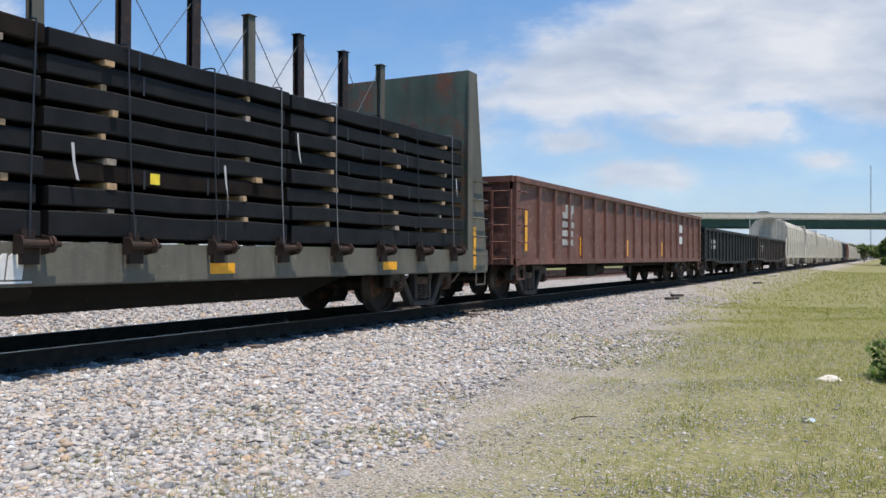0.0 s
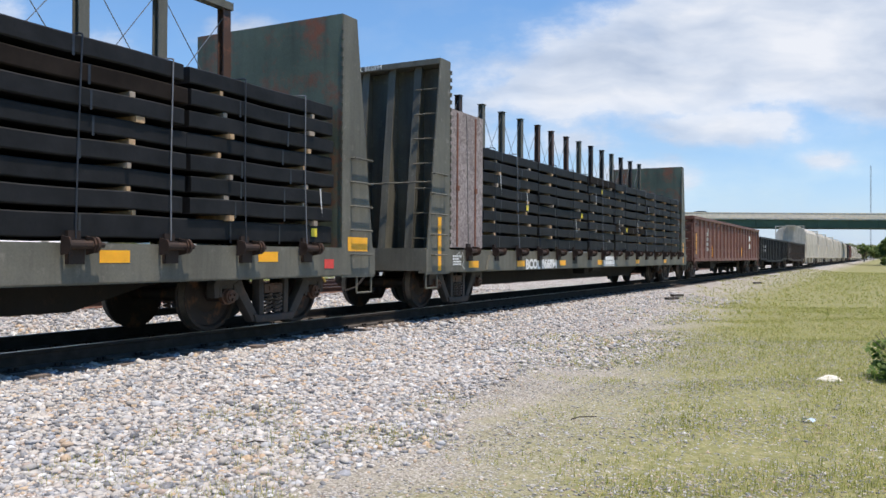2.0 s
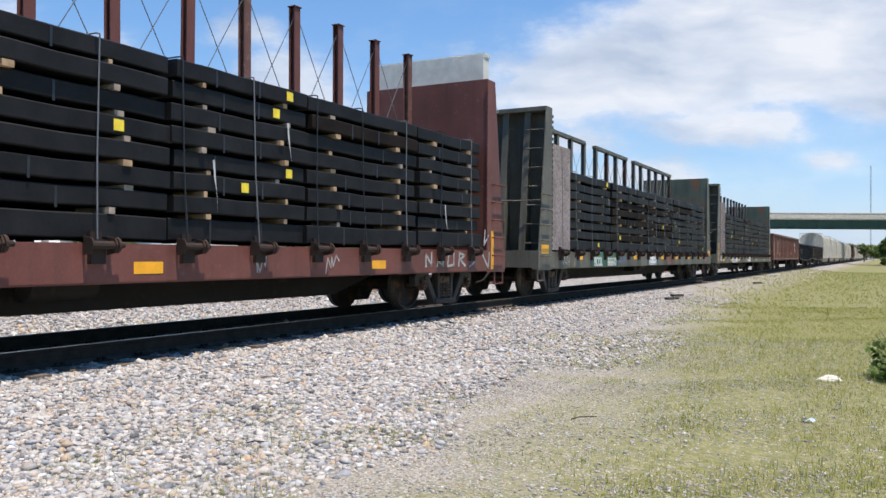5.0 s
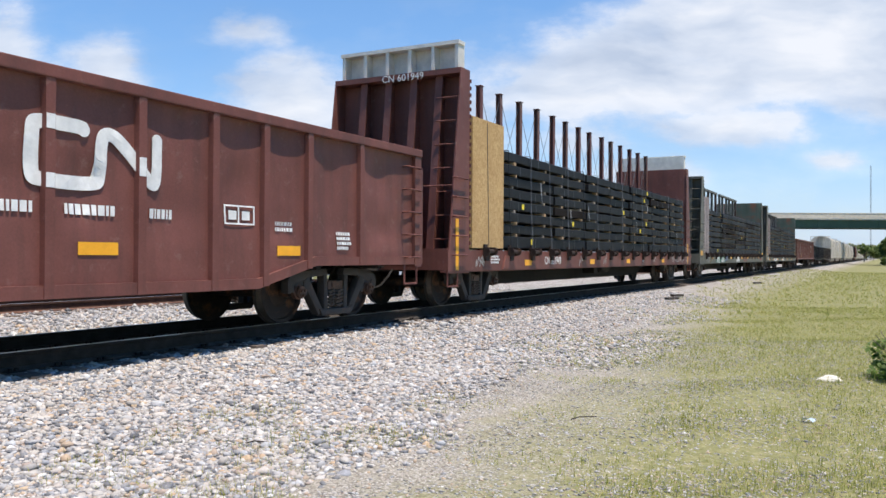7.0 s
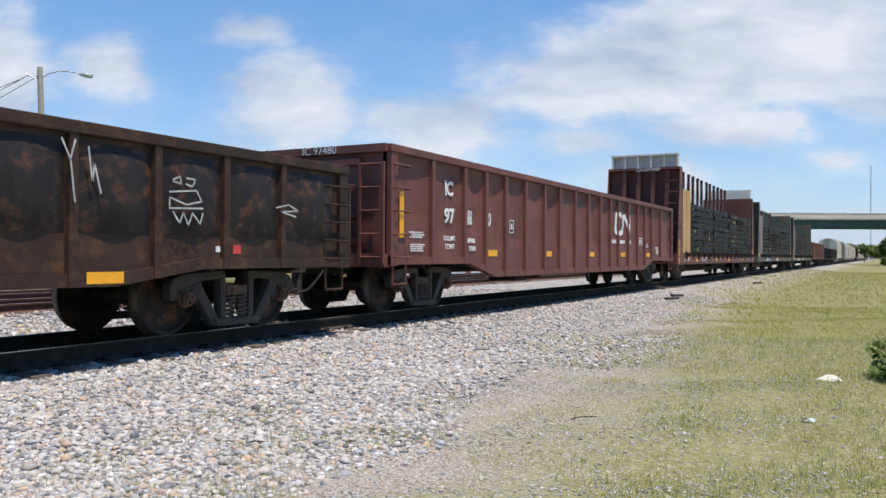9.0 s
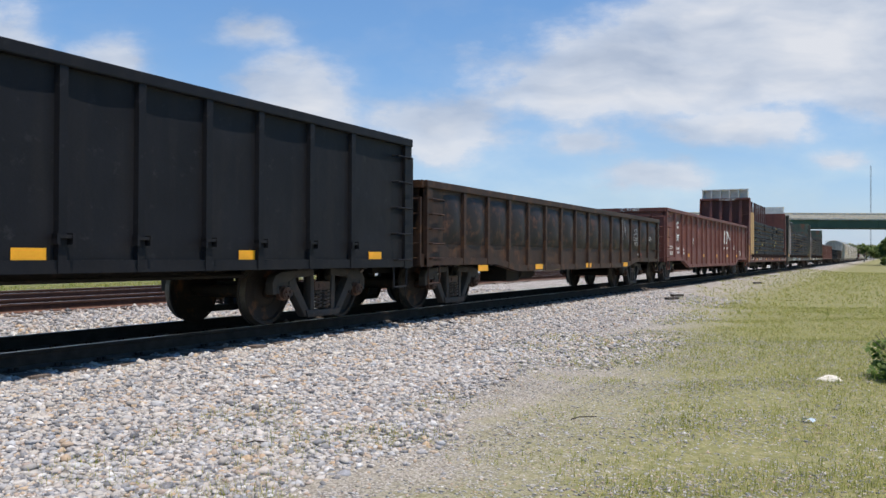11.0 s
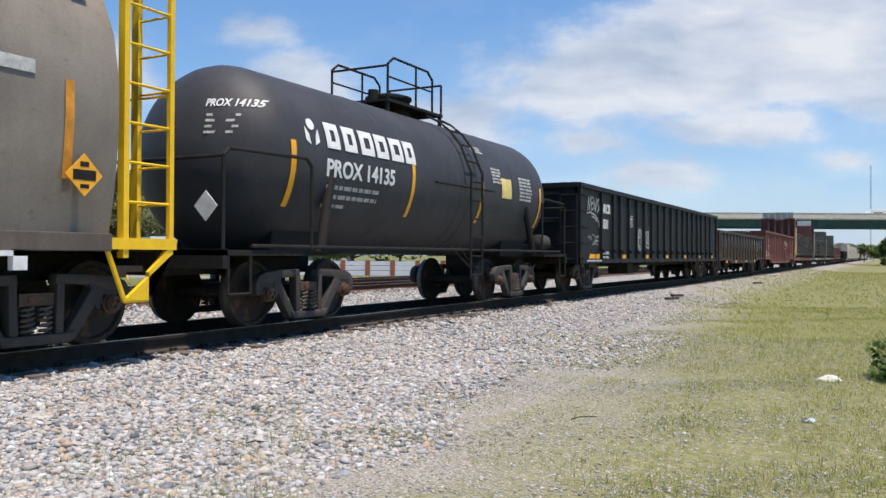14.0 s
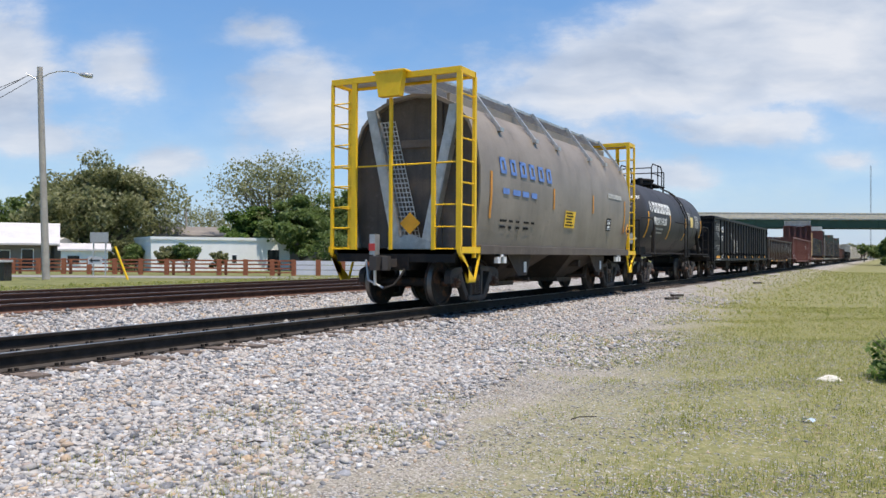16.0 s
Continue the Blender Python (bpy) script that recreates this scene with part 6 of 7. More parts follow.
GRASS = leaf_material("dry_green_grass", [(0.0, (0.17, 0.21, 0.03)), (0.4, (0.29, 0.32, 0.06)), (0.7, (0.42, 0.41, 0.11)), (0.88, (0.54, 0.48, 0.20)), (1.0, (0.60, 0.53, 0.29))])
BLADE_V = np.array([(-0.5, 0, 0), (0.5, 0, 0), (0.36, 0.10, 0.55), (-0.36, 0.10, 0.55), (0.0, 0.34, 1.0)])
BLADE_F = [(0, 1, 2), (0, 2, 3), (3, 2, 4)]


def blades(name, n, x0, x1, y0, y1, tall, wide, seed, keep, label, power=1.5):
    rng = np.random.default_rng(seed)
    m = n // 5
    x = x0 + (x1 - x0) * rng.uniform(0, 1, m) ** power
    y = rng.uniform(y0, y1, m)
    ok = keep(x, y, rng) & (y < 1.75 * x + 2.5) & (y + 0.16 * x + 2.4 > rng.uniform(0, 1.6, m))
    x, y = np.repeat(x[ok], 5), np.repeat(y[ok], 5)
    x = x + rng.normal(0, 0.03, len(x))
    y = y + rng.normal(0, 0.03, len(x))
    hh = tall * rng.lognormal(0, 0.4, len(x))
    sc = np.stack([wide * rng.uniform(0.7, 1.4, len(x)), hh * rng.uniform(0.4, 1.6, len(x)), hh], -1)
    p = np.stack([x, y, rough_ground(x, y) - 0.004], -1)
    ob = scatter_mesh(name, BLADE_V, BLADE_F, p, sc, rng.uniform(0, 6.28, len(x)), rng.uniform(-1.35, 1.35, len(x)), GRASS, 0.0, seed)
    return tagged(ob, label, "grass", kind="stuff")


def thin_grass(x, y, rng):
    d = grass_edge(x) - y + 1.5 * (PATCH_F(x, y) - 0.5) + 0.8 * (PATCH_FINE(x, y) - 0.5)
    return np.clip(0.09 + 0.19 * d + 0.75 * (PATCH_FINE(x, y) - 0.5) + 0.35 * (PATCH_F(x, y) - 0.5), 0.0, 0.97) * (d > -0.25) * np.clip((x - 0.4) / 3.2, 0, 1) > rng.uniform(0, 1.0, len(x))


blades("grass", 600000, 0.5, 28, -6.0, 6.4, 0.042, 0.0045, 21, thin_grass, "thin yellow-green grass growing through gravel", 1.5)
blades("grass", 110000, 22, 95, -14.0, 7.6, 0.06, 0.018, 22, lambda x, y, r: grass_edge(x) - y + 1.4 * (PATCH_F(x, y) - 0.5) > 0.1, "yellow-green grass of the verge further along", 1.0)
blades("grass", 30000, 20, 60, 23.0, 34.0, 0.07, 0.03, 23, lambda x, y, r: y > 0, "mown dry grass beyond the sidings", 1.0)

ROCK = plain("pale_limestone", (0.62, 0.58, 0.50), 0.9, 0.2, 12, relief=0.6, dist=0.02)
bm = bmesh.new()
bmesh.ops.create_icosphere(bm, subdivisions=3, radius=1.0)
for v in bm.verts:
    v.co *= 1 + 0.22 * noise.noise(v.co * 1.6)
    v.co = Vector((v.co.x * 0.10, v.co.y * 0.145, v.co.z * 0.085))
me = bpy.data.meshes.new("stone")
bm.to_mesh(me)
bm.free()
me.materials.append(ROCK)
rock = tagged(new("stone", me), "flat pale limestone lying in the grass", "stone")
rock.matrix_basis = pose(11.15, 0.57, -0.535, 0, 0, 20)
LITTER = plain("pale_blue_litter", (0.45, 0.55, 0.65), 0.4, 0.2)
s = Shape()
for i in range(5):
    a = i * 1.26
    s.add([(0, 0, 0.03), (0.07 * math.cos(a), 0.07 * math.sin(a), 0.005), (0.05 * math.cos(a + 0.9), 0.06 * math.sin(a + 0.9), 0.035)], [(0, 1, 2)])
lit = tagged(new("litter", s.mesh("litter", LITTER)), "crumpled pale blue plastic scrap in the grass", "litter")
lit.matrix_basis = pose(8.46, 0.61, -0.555)
STICK = plain("dark_dead_wood", (0.06, 0.05, 0.045), 0.9, 0.3)
for x, y, L, a in ((4.96, 4.3, 0.16, -40), (10.9, 5.2, 0.3, -20), (7.5, 2.5, 0.3, -30), (8.9, 3.95, 0.2, 70)):
    st = tagged(new("stick", Shape().path([(-L / 2, 0, 0.012), (-L * 0.1, 0.02, 0.02), (L / 2, -0.02, 0.012)], 0.006, 6).mesh("stick", STICK)), "short dark stick lying on the gravel", "stick", "sticks on the gravel")
    st.matrix_basis = pose(x, y, float(rough_ground(np.array([x]), np.array([y]))[0]) + 0.012, 0, 0, a)
for x, y in ((25.1, 5.6), (27.2, 5.9), (42.7, 5.4)):
    st = tagged(new("old_tie", Shape().box(-0.26, 0.26, -0.08, 0.08, -0.05, 0.02).mesh("old_tie", STICK, False, 0.015)), "discarded dark timber tie lying on the ballast", "railway tie", "old ties on the ballast")
    st.matrix_basis = pose(x, y, -0.25, 0, 0, -25)

# ---------------------------------------------------------------- plants
LEAF_V = np.array([(0, -0.5, 0), (0.38, 0.0, 0.08), (0, 0.5, 0), (-0.38, 0.0, 0.08)])
LEAF_F = [(0, 1, 2, 3)]


LEAF = leaf_material("green_foliage", [(0.0, (0.085, 0.13, 0.035)), (0.5, (0.14, 0.205, 0.06)), (1.0, (0.23, 0.30, 0.11))])
LEAF_OLIVE = leaf_material("olive_foliage", [(0.0, (0.13, 0.15, 0.06)), (0.5, (0.21, 0.225, 0.10)), (1.0, (0.32, 0.32, 0.17))])
LEAF_BRIGHT = leaf_material("bright_foliage", [(0.0, (0.07, 0.13, 0.02)), (0.5, (0.12, 0.20, 0.04)), (1.0, (0.20, 0.29, 0.08))])
BARK = plain("grey_brown_bark", (0.13, 0.105, 0.085), 0.95, 0.3, 5.0, relief=0.8, dist=0.04)
PALE_BARK = plain("pale_twigs", (0.30, 0.28, 0.25), 0.95, 0.2, 5.0)


def spot(bearing, d):
    """A place on the plan: degrees to the right of the camera's way, metres along it."""
    a = math.tan(radians(bearing)) * d
    n = math.hypot(AIM[0], AIM[1])
    ax, ay = AIM[0] / n, AIM[1] / n
    return ax * d + ay * a, ay * d - ax * a


def tree(bearing, d, height, width, label, leaf, seed, lobes=16, leaves=7000, size=0.26, low=0.28, bark=None, base=-0.5, open_top=False):
    rng = np.random.default_rng(seed)
    x, y = spot(bearing, d)
    th = empty("tree", pose(x, y, base), label, "tree", "trees beyond the railway")
    s = Shape()
    fork = height * low
    r0 = max(0.08, height * 0.028)
    s.tube((0, 0, -0.1), (0.1, 0.05, fork), r0, 9, r0 * 0.75)
    cents = []
    for i in range(lobes):
        a = 2.4 * i + rng.uniform(-0.4, 0.4)
        q = math.sqrt((i + 0.5) / lobes)
        rr = width / 2 * 0.78 * q
        top = height * (0.86 - 0.34 * q * q) if not open_top else height * (0.92 - 0.2 * q * q)
        zz = top - (0 if i % 3 else rng.uniform(0.1, 0.35) * height)
        zz = max(zz, fork * 1.05)
        p = np.array([rr * math.cos(a), rr * math.sin(a), zz])
        cents.append((p, width * rng.uniform(0.15, 0.24)))
        m = p * np.array([0.45, 0.45, 1.0])
        m[2] = fork + (zz - fork) * 0.45
        s.tube((0.1, 0.05, fork * 0.95), m, r0 * 0.42, 6, r0 * 0.26)
        s.tube(m, p, r0 * 0.26, 5, r0 * 0.08)
    part("trunk", s, bark or BARK, th, "", True)
    # clumps of leaves: small pads gathered on the limbs' ends
    if leaves > 1000:
        more = []
        for p, r in cents:
            for _ in range(5):
                u = rng.normal(size=3)
                u /= np.linalg.norm(u)
                more.append((p + u * r * np.array([1.05, 1.05, 0.75]), r * rng.uniform(0.3, 0.58)))
        cents = [(p, r * 0.7) for p, r in cents] + more
    per = int(leaves * (3.0 if size < 0.4 else 1.3)) // len(cents)
    size = size * (1.1 if size < 0.4 else 1.25)
    P = []
    for p, r in cents:
        u = rng.normal(size=(per, 3))
        u /= np.linalg.norm(u, axis=1)[:, None]
        rad = r * rng.uniform(0.3, 1.0, per) ** 0.5 * (1 + 0.15 * np.sin(3 * u[:, 0] + 5 * u[:, 1] + 4 * u[:, 2] + p[0]))
        P.append(p + u * rad[:, None] * np.array([1.15, 1.15, 0.7]))
    P = np.concatenate(P)
    n = len(P)
    sc = size * rng.uniform(0.6, 1.4, n)
    ob = scatter_mesh("crown", LEAF_V, LEAF_F, P, np.stack([sc, sc, sc], -1), rng.uniform(0, 6.28, n), rng.uniform(-1.3, 1.3, n), leaf, 0.15, seed)
    ob.parent = th
    return th


tree(-22.7, 82, 10.2, 14.5, "broad olive-green tree behind the fence", LEAF_OLIVE, 31, 26, 13000, 0.30, 0.18)
tree(-24.9, 86, 9.9, 8.0, "tall dark green tree beside the street", LEAF, 32, 14, 6000, 0.28, 0.25)
tree(-27.6, 88, 7.0, 9.5, "low dark green tree behind the house", LEAF, 33, 14, 6000, 0.28, 0.2)
tree(-29.8, 90, 6.0, 9.0, "low green tree behind the house", LEAF, 34, 12, 4500, 0.28, 0.2)
tree(-11.7, 84, 10.9, 12.5, "broad open-crowned tree with thin foliage", LEAF_OLIVE, 35, 40, 3000, 0.24, 0.3, open_top=True)
tree(-13.2, 80, 6.4, 5.6, "bright green tree below the open-crowned tree", LEAF_BRIGHT, 36, 14, 5500, 0.25, 0.2)
tree(-9.8, 78, 6.8, 8.0, "leafy green tree behind the white fence", LEAF, 37, 18, 7500, 0.26, 0.15)
tree(-6.3, 80, 8.2, 9.0, "leafy green tree behind the white fence", LEAF, 38, 18, 7000, 0.26, 0.15)
tree(-18.3, 100, 8.0, 6.0, "bare pale-twigged tree behind the white building", LEAF_OLIVE, 39, 26, 700, 0.2, 0.25, PALE_BARK, open_top=True)
tree(-16.2, 104, 7.4, 6.5, "bare pale-twigged tree behind the white building", LEAF_OLIVE, 40, 26, 700, 0.2, 0.25, PALE_BARK, open_top=True)
for b, d, hh, w, sd in ((-20.6, 74, 2.4, 3.0, 41), (-18.6, 66, 2.2, 2.0, 42), (-17.4, 66, 2.5, 2.4, 43), (-21.6, 76, 3.0, 3.0, 44), (-7.5, 72, 3.6, 5.0, 45), (-15.2, 67, 1.8, 1.6, 46)):
    tree(b, d, hh, w, "small green garden tree by the white building", LEAF if sd % 2 else LEAF_OLIVE, sd, 9, 1500, 0.17, 0.15)
for b, d, hh, w, sd in ((-19.8, 125, 5.0, 14.0, 51), (-14.5, 130, 5.4, 16.0, 52), (-23, 130, 6.5, 16.0, 53), (-3, 150, 9, 16, 54), (1.5, 160, 9, 18, 55), (6.5, 170, 9, 18, 56)):
    tree(b, d, hh, w, "distant hazy green tree", LEAF_OLIVE, sd, 16, 3200, 0.5, 0.12)
tree(28.6, 150, 5.3, 5.6, "dark green tree beside the track beyond the overpass", LEAF, 57, 12, 3500, 0.34, 0.1)
tree(30.2, 150, 7.0, 8.0, "dark green tree beside the track beyond the overpass", LEAF, 58, 14, 4000, 0.36, 0.1)
tree(27.2, 260, 6.5, 5.0, "distant dark pine beside the track", LEAF, 59, 9, 1500, 0.4, 0.3)
for k in range(9):
    tree(24.6 + 0.62 * k, 420 + 22 * (k % 3), 6.5 + 2 * (k % 2), 14, "distant hazy green tree", LEAF_OLIVE, 70 + k, 10, 900, 0.9, 0.12)


def weed(x, y, hh, w, n, seed, label):
    rng = np.random.default_rng(seed)
    z = float(rough_ground(np.array([x]), np.array([y]))[0])
    th = empty("bush", pose(x, y, z), label, "bush", "weeds in the grass")
    s = Shape()
    for i in range(14):
        a = rng.uniform(0, 6.28)
        s.path([(0, 0, 0), (0.3 * w * math.cos(a), 0.3 * w * math.sin(a), hh * 0.5), (0.46 * w * math.cos(a), 0.46 * w * math.sin(a), hh * rng.uniform(0.6, 0.95))], 0.006, 4)
    part("stem", s, BARK, th)
    u = rng.normal(size=(n, 3))
    u /= np.linalg.norm(u, axis=1)[:, None]
    u[:, 2] = np.abs(u[:, 2])
    rad = rng.uniform(0.3, 1.0, n) ** 0.5 * (1 + 0.3 * np.sin(5 * u[:, 0] + 4 * u[:, 1]) * np.cos(6 * u[:, 2]))
    P = u * rad[:, None] * np.array([w / 2, w / 2, hh])
    sc = 0.06 * rng.uniform(0.6, 1.5, n)
    ob = scatter_mesh("leaf_crown", LEAF_V, LEAF_F, P, np.stack([sc, sc * 1.2, sc], -1), rng.uniform(0, 6.28, n), rng.uniform(-1.2, 1.2, n), LEAF_BRIGHT, 0.2, seed)
    ob.parent = th


weed(11.7, -0.42, 0.62, 1.15, 2600, 61, "bright green leafy weed bush in the grass")
weed(16.2, -0.72, 0.55, 1.0, 1600, 62, "bright green leafy weed bush in the grass")
weed(21.5, -0.95, 0.8, 1.2, 1600, 63, "tall green weeds standing in the verge")

# ---------------------------------------------------------------- overpass
CONCRETE = plain("pale_concrete", (0.62, 0.55, 0.45), 0.85, 0.12, 1.5, relief=0.2)
GIRDER = plain("dark_green_girder_paint", (0.035, 0.085, 0.06), 0.5, 0.15, 1.0)
bx, by = spot(-6.5, 165)
ex, ey = spot(45, 165)
ang = math.degrees(math.atan2(ey - by, ex - bx))
L = math.hypot(ex - bx, ey - by)
br = empty("overpass", pose(bx, by, 0, 0, 0, ang), "road overpass of pale concrete on dark green steel girders", "bridge", kind="structure")
for y in (-5.2, 5.2):
    part("parapet", Shape().box(0, L, y - 0.15, y + 0.15, 8.55, 9.62).box(0, L, y - 0.2, y + 0.2, 9.55, 9.66), CONCRETE, br)
part("deck", Shape().box(0, L, -5.3, 5.3, 8.32, 8.58), CONCRETE, br)
for y in (-4.6, -1.6, 1.6, 4.6):
    s = Shape().box(0, L, y - 0.02, y + 0.02, 6.86, 8.3).box(0, L, y - 0.2, y + 0.2, 6.82, 6.88).box(0, L, y - 0.2, y + 0.2, 8.26, 8.32)
    x = 2.0
    while x < L:
        s.box(x, x + 0.03, y - 0.15, y + 0.15, 6.88, 8.26)
        x += 6.0
    part("girder", s, GIRDER, br)
for x in (22.0, L - 18.0):
    for y in (-4.0, 0.0, 4.0):
        part("pier", Shape().tube((x, y, -0.6), (x, y, 6.0), 0.5, 16), CONCRETE, br, "", True)
    part("pier_cap", Shape().box(x - 0.6, x + 0.6, -5.0, 5.0, 6.0, 6.84), CONCRETE, br)
for x in (0.0, L):
    k = -1 if x == 0 else 1
    part("abutment", Shape().prism([(x, -0.6), (x + k * 40, -0.6), (x + k * 40, 4.0), (x, 8.5)], -6.5, 6.5), CONCRETE, br)
mx_, my_ = spot(27.55, 420)
mast = empty("radio_mast", pose(mx_, my_, -0.5), "thin grey lattice radio mast behind the overpass", "mast")
s = Shape()
for k in range(3):
    a = k * 2.094
    s.tube((0.3 * math.cos(a), 0.3 * math.sin(a), 0), (0.3 * math.cos(a), 0.3 * math.sin(a), 49.0), 0.06, 5)
for i in range(48):
    a, b = (i % 3) * 2.094, ((i + 1) % 3) * 2.094
    s.tube((0.3 * math.cos(a), 0.3 * math.sin(a), i), (0.3 * math.cos(b), 0.3 * math.sin(b), i + 1), 0.03, 4)
part("lattice", s, plain("dull_mast_steel", (0.16, 0.17, 0.19), 0.6), mast)

# ---------------------------------------------------------------- street side: poles, fence, houses
POLE = plain("weathered_grey_pole", (0.36, 0.33, 0.29), 0.9, 0.15, 2.0, relief=0.3)
px, py = spot(-25.82, 45.2)
lp = empty("street_lamp", pose(px, py, -0.35), "grey wooden utility pole with a street lamp on a curved arm", "street lamp")
rx, ry = AIM[1], -AIM[0]
part("pole", Shape().tube((0, 0, -0.1), (-0.45 * rx, -0.45 * ry, 11.62), 0.21, 14, 0.145), POLE, lp, "", True)
arm = [(-0.40 * rx + u * rx, -0.40 * ry + u * ry, z) for u, z in ((0.1, 11.05), (0.45, 11.25), (0.9, 11.38), (1.4, 11.40), (1.9, 11.33), (2.25, 11.22))]
part("lamp_arm", Shape().path(arm, 0.03, 7), GALV, lp)
u = Vector((rx, ry, -0.15))
a = Vector(arm[-1])
part("lamp_head", Shape().tube(a - 0.1 * u, a + 0.25 * u, 0.07, 10, 0.15).tube(a + 0.25 * u, a + 0.6 * u, 0.15, 10, 0.12), GALV, lp, "", True)
part("crossarm", Shape().tube((-0.5 * rx, -0.5 * ry, 10.9), (-1.2 * rx, -1.2 * ry, 11.25), 0.03, 6), GALV, lp)
for (u0, z0), (u1, z1) in (((-0.6, 11.1), (-9, 7.6)), ((-0.95, 11.2), (-9, 9.2)), ((-1.1, 11.15), (-9, 8.3))):
    pts = []
    for i in range(9):
        f = i / 8
        uu = u0 + (u1 - u0) * f
        pts.append((uu * rx, uu * ry, z0 + (z1 - z0) * f - 0.5 * math.sin(math.pi * f)))
    part("overhead_wire", Shape().path(pts, 0.016, 4), UNDER, lp)
for b, d, hh in ((-18.75, 96, 8.6), (-17.4, 92, 6.6)):
    x, y = spot(b, d)
    p = empty("utility_pole", pose(x, y, -0.5), "thin wooden utility pole with a crossarm behind the building", "utility pole", "poles along the street")
    part("pole", Shape().tube((0, 0, 0), (0, 0, hh), 0.15, 8, 0.1), POLE, p)
    if hh > 7:
        part("crossarm", Shape().box(-0.06, 0.06, -1.1, 1.1, hh - 1.9, hh - 1.75).box(-0.25, 0.25, 0.2, 0.8, hh - 4.2, hh - 3.2), POLE, p)

FENCE = plain("orange_brown_fence_timber", (0.30, 0.105, 0.055), 0.85, 0.25, 4.0)
WHITE_WALL = plain("white_painted_wall", (0.84, 0.84, 0.82), 0.8, 0.06, 1.0)
DARKROOF = plain("grey_brown_roof", (0.20, 0.18, 0.16), 0.8, 0.15, 1.0)
PALE_ROOF = plain("pale_metal_roof", (0.55, 0.53, 0.52), 0.5, 0.1, 1.0)
SHADE = plain("dark_window_glass", (0.02, 0.025, 0.03), 0.15, 0.1)
x0f, y0f = spot(-34, 60.5)
x1f, y1f = spot(-10.3, 57.5)
Lf = math.hypot(x1f - x0f, y1f - y0f)
fa = math.degrees(math.atan2(y1f - y0f, x1f - x0f))
fence = empty("fence", pose(x0f, y0f, -0.5, 0, 0, fa), "low orange-brown timber fence with four rails", "fence")
post_me = Shape().box(-0.16, 0.16, -0.08, 0.08, -0.1, 1.14).mesh("post", FENCE, False, 0.02)
thin_me = Shape().box(-0.09, 0.09, 0.02, 0.14, -0.1, 1.05).mesh("post", FENCE)
k, x = 0, 0.0
while x < Lf:
    share("post", post_me, fence, pose(x, 0, 0))
    if k % 2:
        share("post", thin_me, fence, pose(x + 0.45, 0.05, 0))
    for z in (0.22, 0.50, 0.78, 1.04):
        part("rail", Shape().box(x, min(x + 1.93, Lf), -0.03, 0.03, z - 0.055, z + 0.055), FENCE, fence)
    x += 1.93
    k += 1
WF = plain("white_vinyl_board", (0.70, 0.68, 0.74), 0.6, 0.05, 2.0)
x2f, y2f = spot(10, 55.5)
wf = empty("board_fence", pose(x1f, y1f, -0.5, 0, 0, math.degrees(math.atan2(y2f - y1f, x2f - x1f))), "low white board fence panels between brown posts", "fence")
for i in range(10):
    share("post", post_me, wf, pose(i * 1.75, 0, 0))
    part("panel", Shape().box(i * 1.75 + 0.18, i * 1.75 + 1.57, -0.04, 0.04, 0.06, 0.40).box(i * 1.75 + 0.18, i * 1.75 + 1.57, -0.04, 0.04, 0.44, 0.74).box(i * 1.75 + 0.18, i * 1.75 + 1.57, -0.04, 0.04, 0.78, 1.06), WF, wf)


def house(bearing, d, w, deep, wall_h, roof_h, label, wall, roof, openings, gable=True, overhang=0.5, turn=0.0):
    x, y = spot(bearing, d)
    th = empty("house", pose(x, y, -0.5, 0, 0, math.degrees(math.atan2(ry, rx)) + turn), label, "house", "houses along the street")
    t = 0.2
    part("wall", Shape().box(-w / 2, w / 2, 0, t, 0, wall_h).box(-w / 2, w / 2, deep - t, deep, 0, wall_h).box(-w / 2, -w / 2 + t, t, deep - t, 0, wall_h).box(w / 2 - t, w / 2, t, deep - t, 0, wall_h), wall, th)
    o = overhang
    if gable:
        part("roof", Shape().prism([(-o, wall_h - 0.05), (deep + o, wall_h - 0.05), (deep + o, wall_h + 0.1), (deep / 2, wall_h + roof_h), (-o, wall_h + 0.1)], -w / 2 - o, w / 2 + o, "x"), roof, th)
    else:
        part("roof", Shape().box(-w / 2 - o, w / 2 + o, -o, deep + o, wall_h, wall_h + roof_h), roof, th)
    for a, b, z0, z1 in openings:
        fr = part("window", Shape().box(a - 0.06, b + 0.06, -0.04, -0.004, z0 - 0.06, z1 + 0.06), WHITE_WALL, th)
        part("pane", Shape().box(a, b, -0.05, -0.041, z0, z1), SHADE, fr)
    return th


house(-15.0, 74, 12.5, 8, 2.75, 0.25, "long low white building with a flat roof edge", WHITE_WALL, WHITE_WALL, [(-4.6, -4.2, 0.8, 1.5), (0.8, 1.2, 0.7, 1.4), (4.1, 5.2, 0.0, 1.9)], False, 0.1, 30)
house(-13.6, 86, 17, 8, 3.3, 1.1, "long building with a low grey-brown gable roof", DARKROOF, DARKROOF, [], True, 0.6, 24)
house(-29.0, 66, 9.0, 8, 2.2, 1.9, "dark house with a pale metal roof and a porch", DARKROOF, PALE_ROOF, [(0.5, 1.5, 0.6, 1.7), (2.4, 3.2, 0.2, 1.8)], True, 0.7, 25)
house(-23.6, 68, 3.6, 3, 1.75, 0.6, "small shed with a pale roof behind the fence", WHITE_WALL, PALE_ROOF, [(-1.3, -0.4, 0.6, 1.3)], True, 0.25, 25)
house(-26.2, 72, 2.6, 3, 2.4, 0.5, "grey outbuilding beside the house", DARKROOF, PALE_ROOF, [(-0.6, 0.5, 0.3, 1.7)], True, 0.3)
sx, sy = spot(-22.75, 56.5)
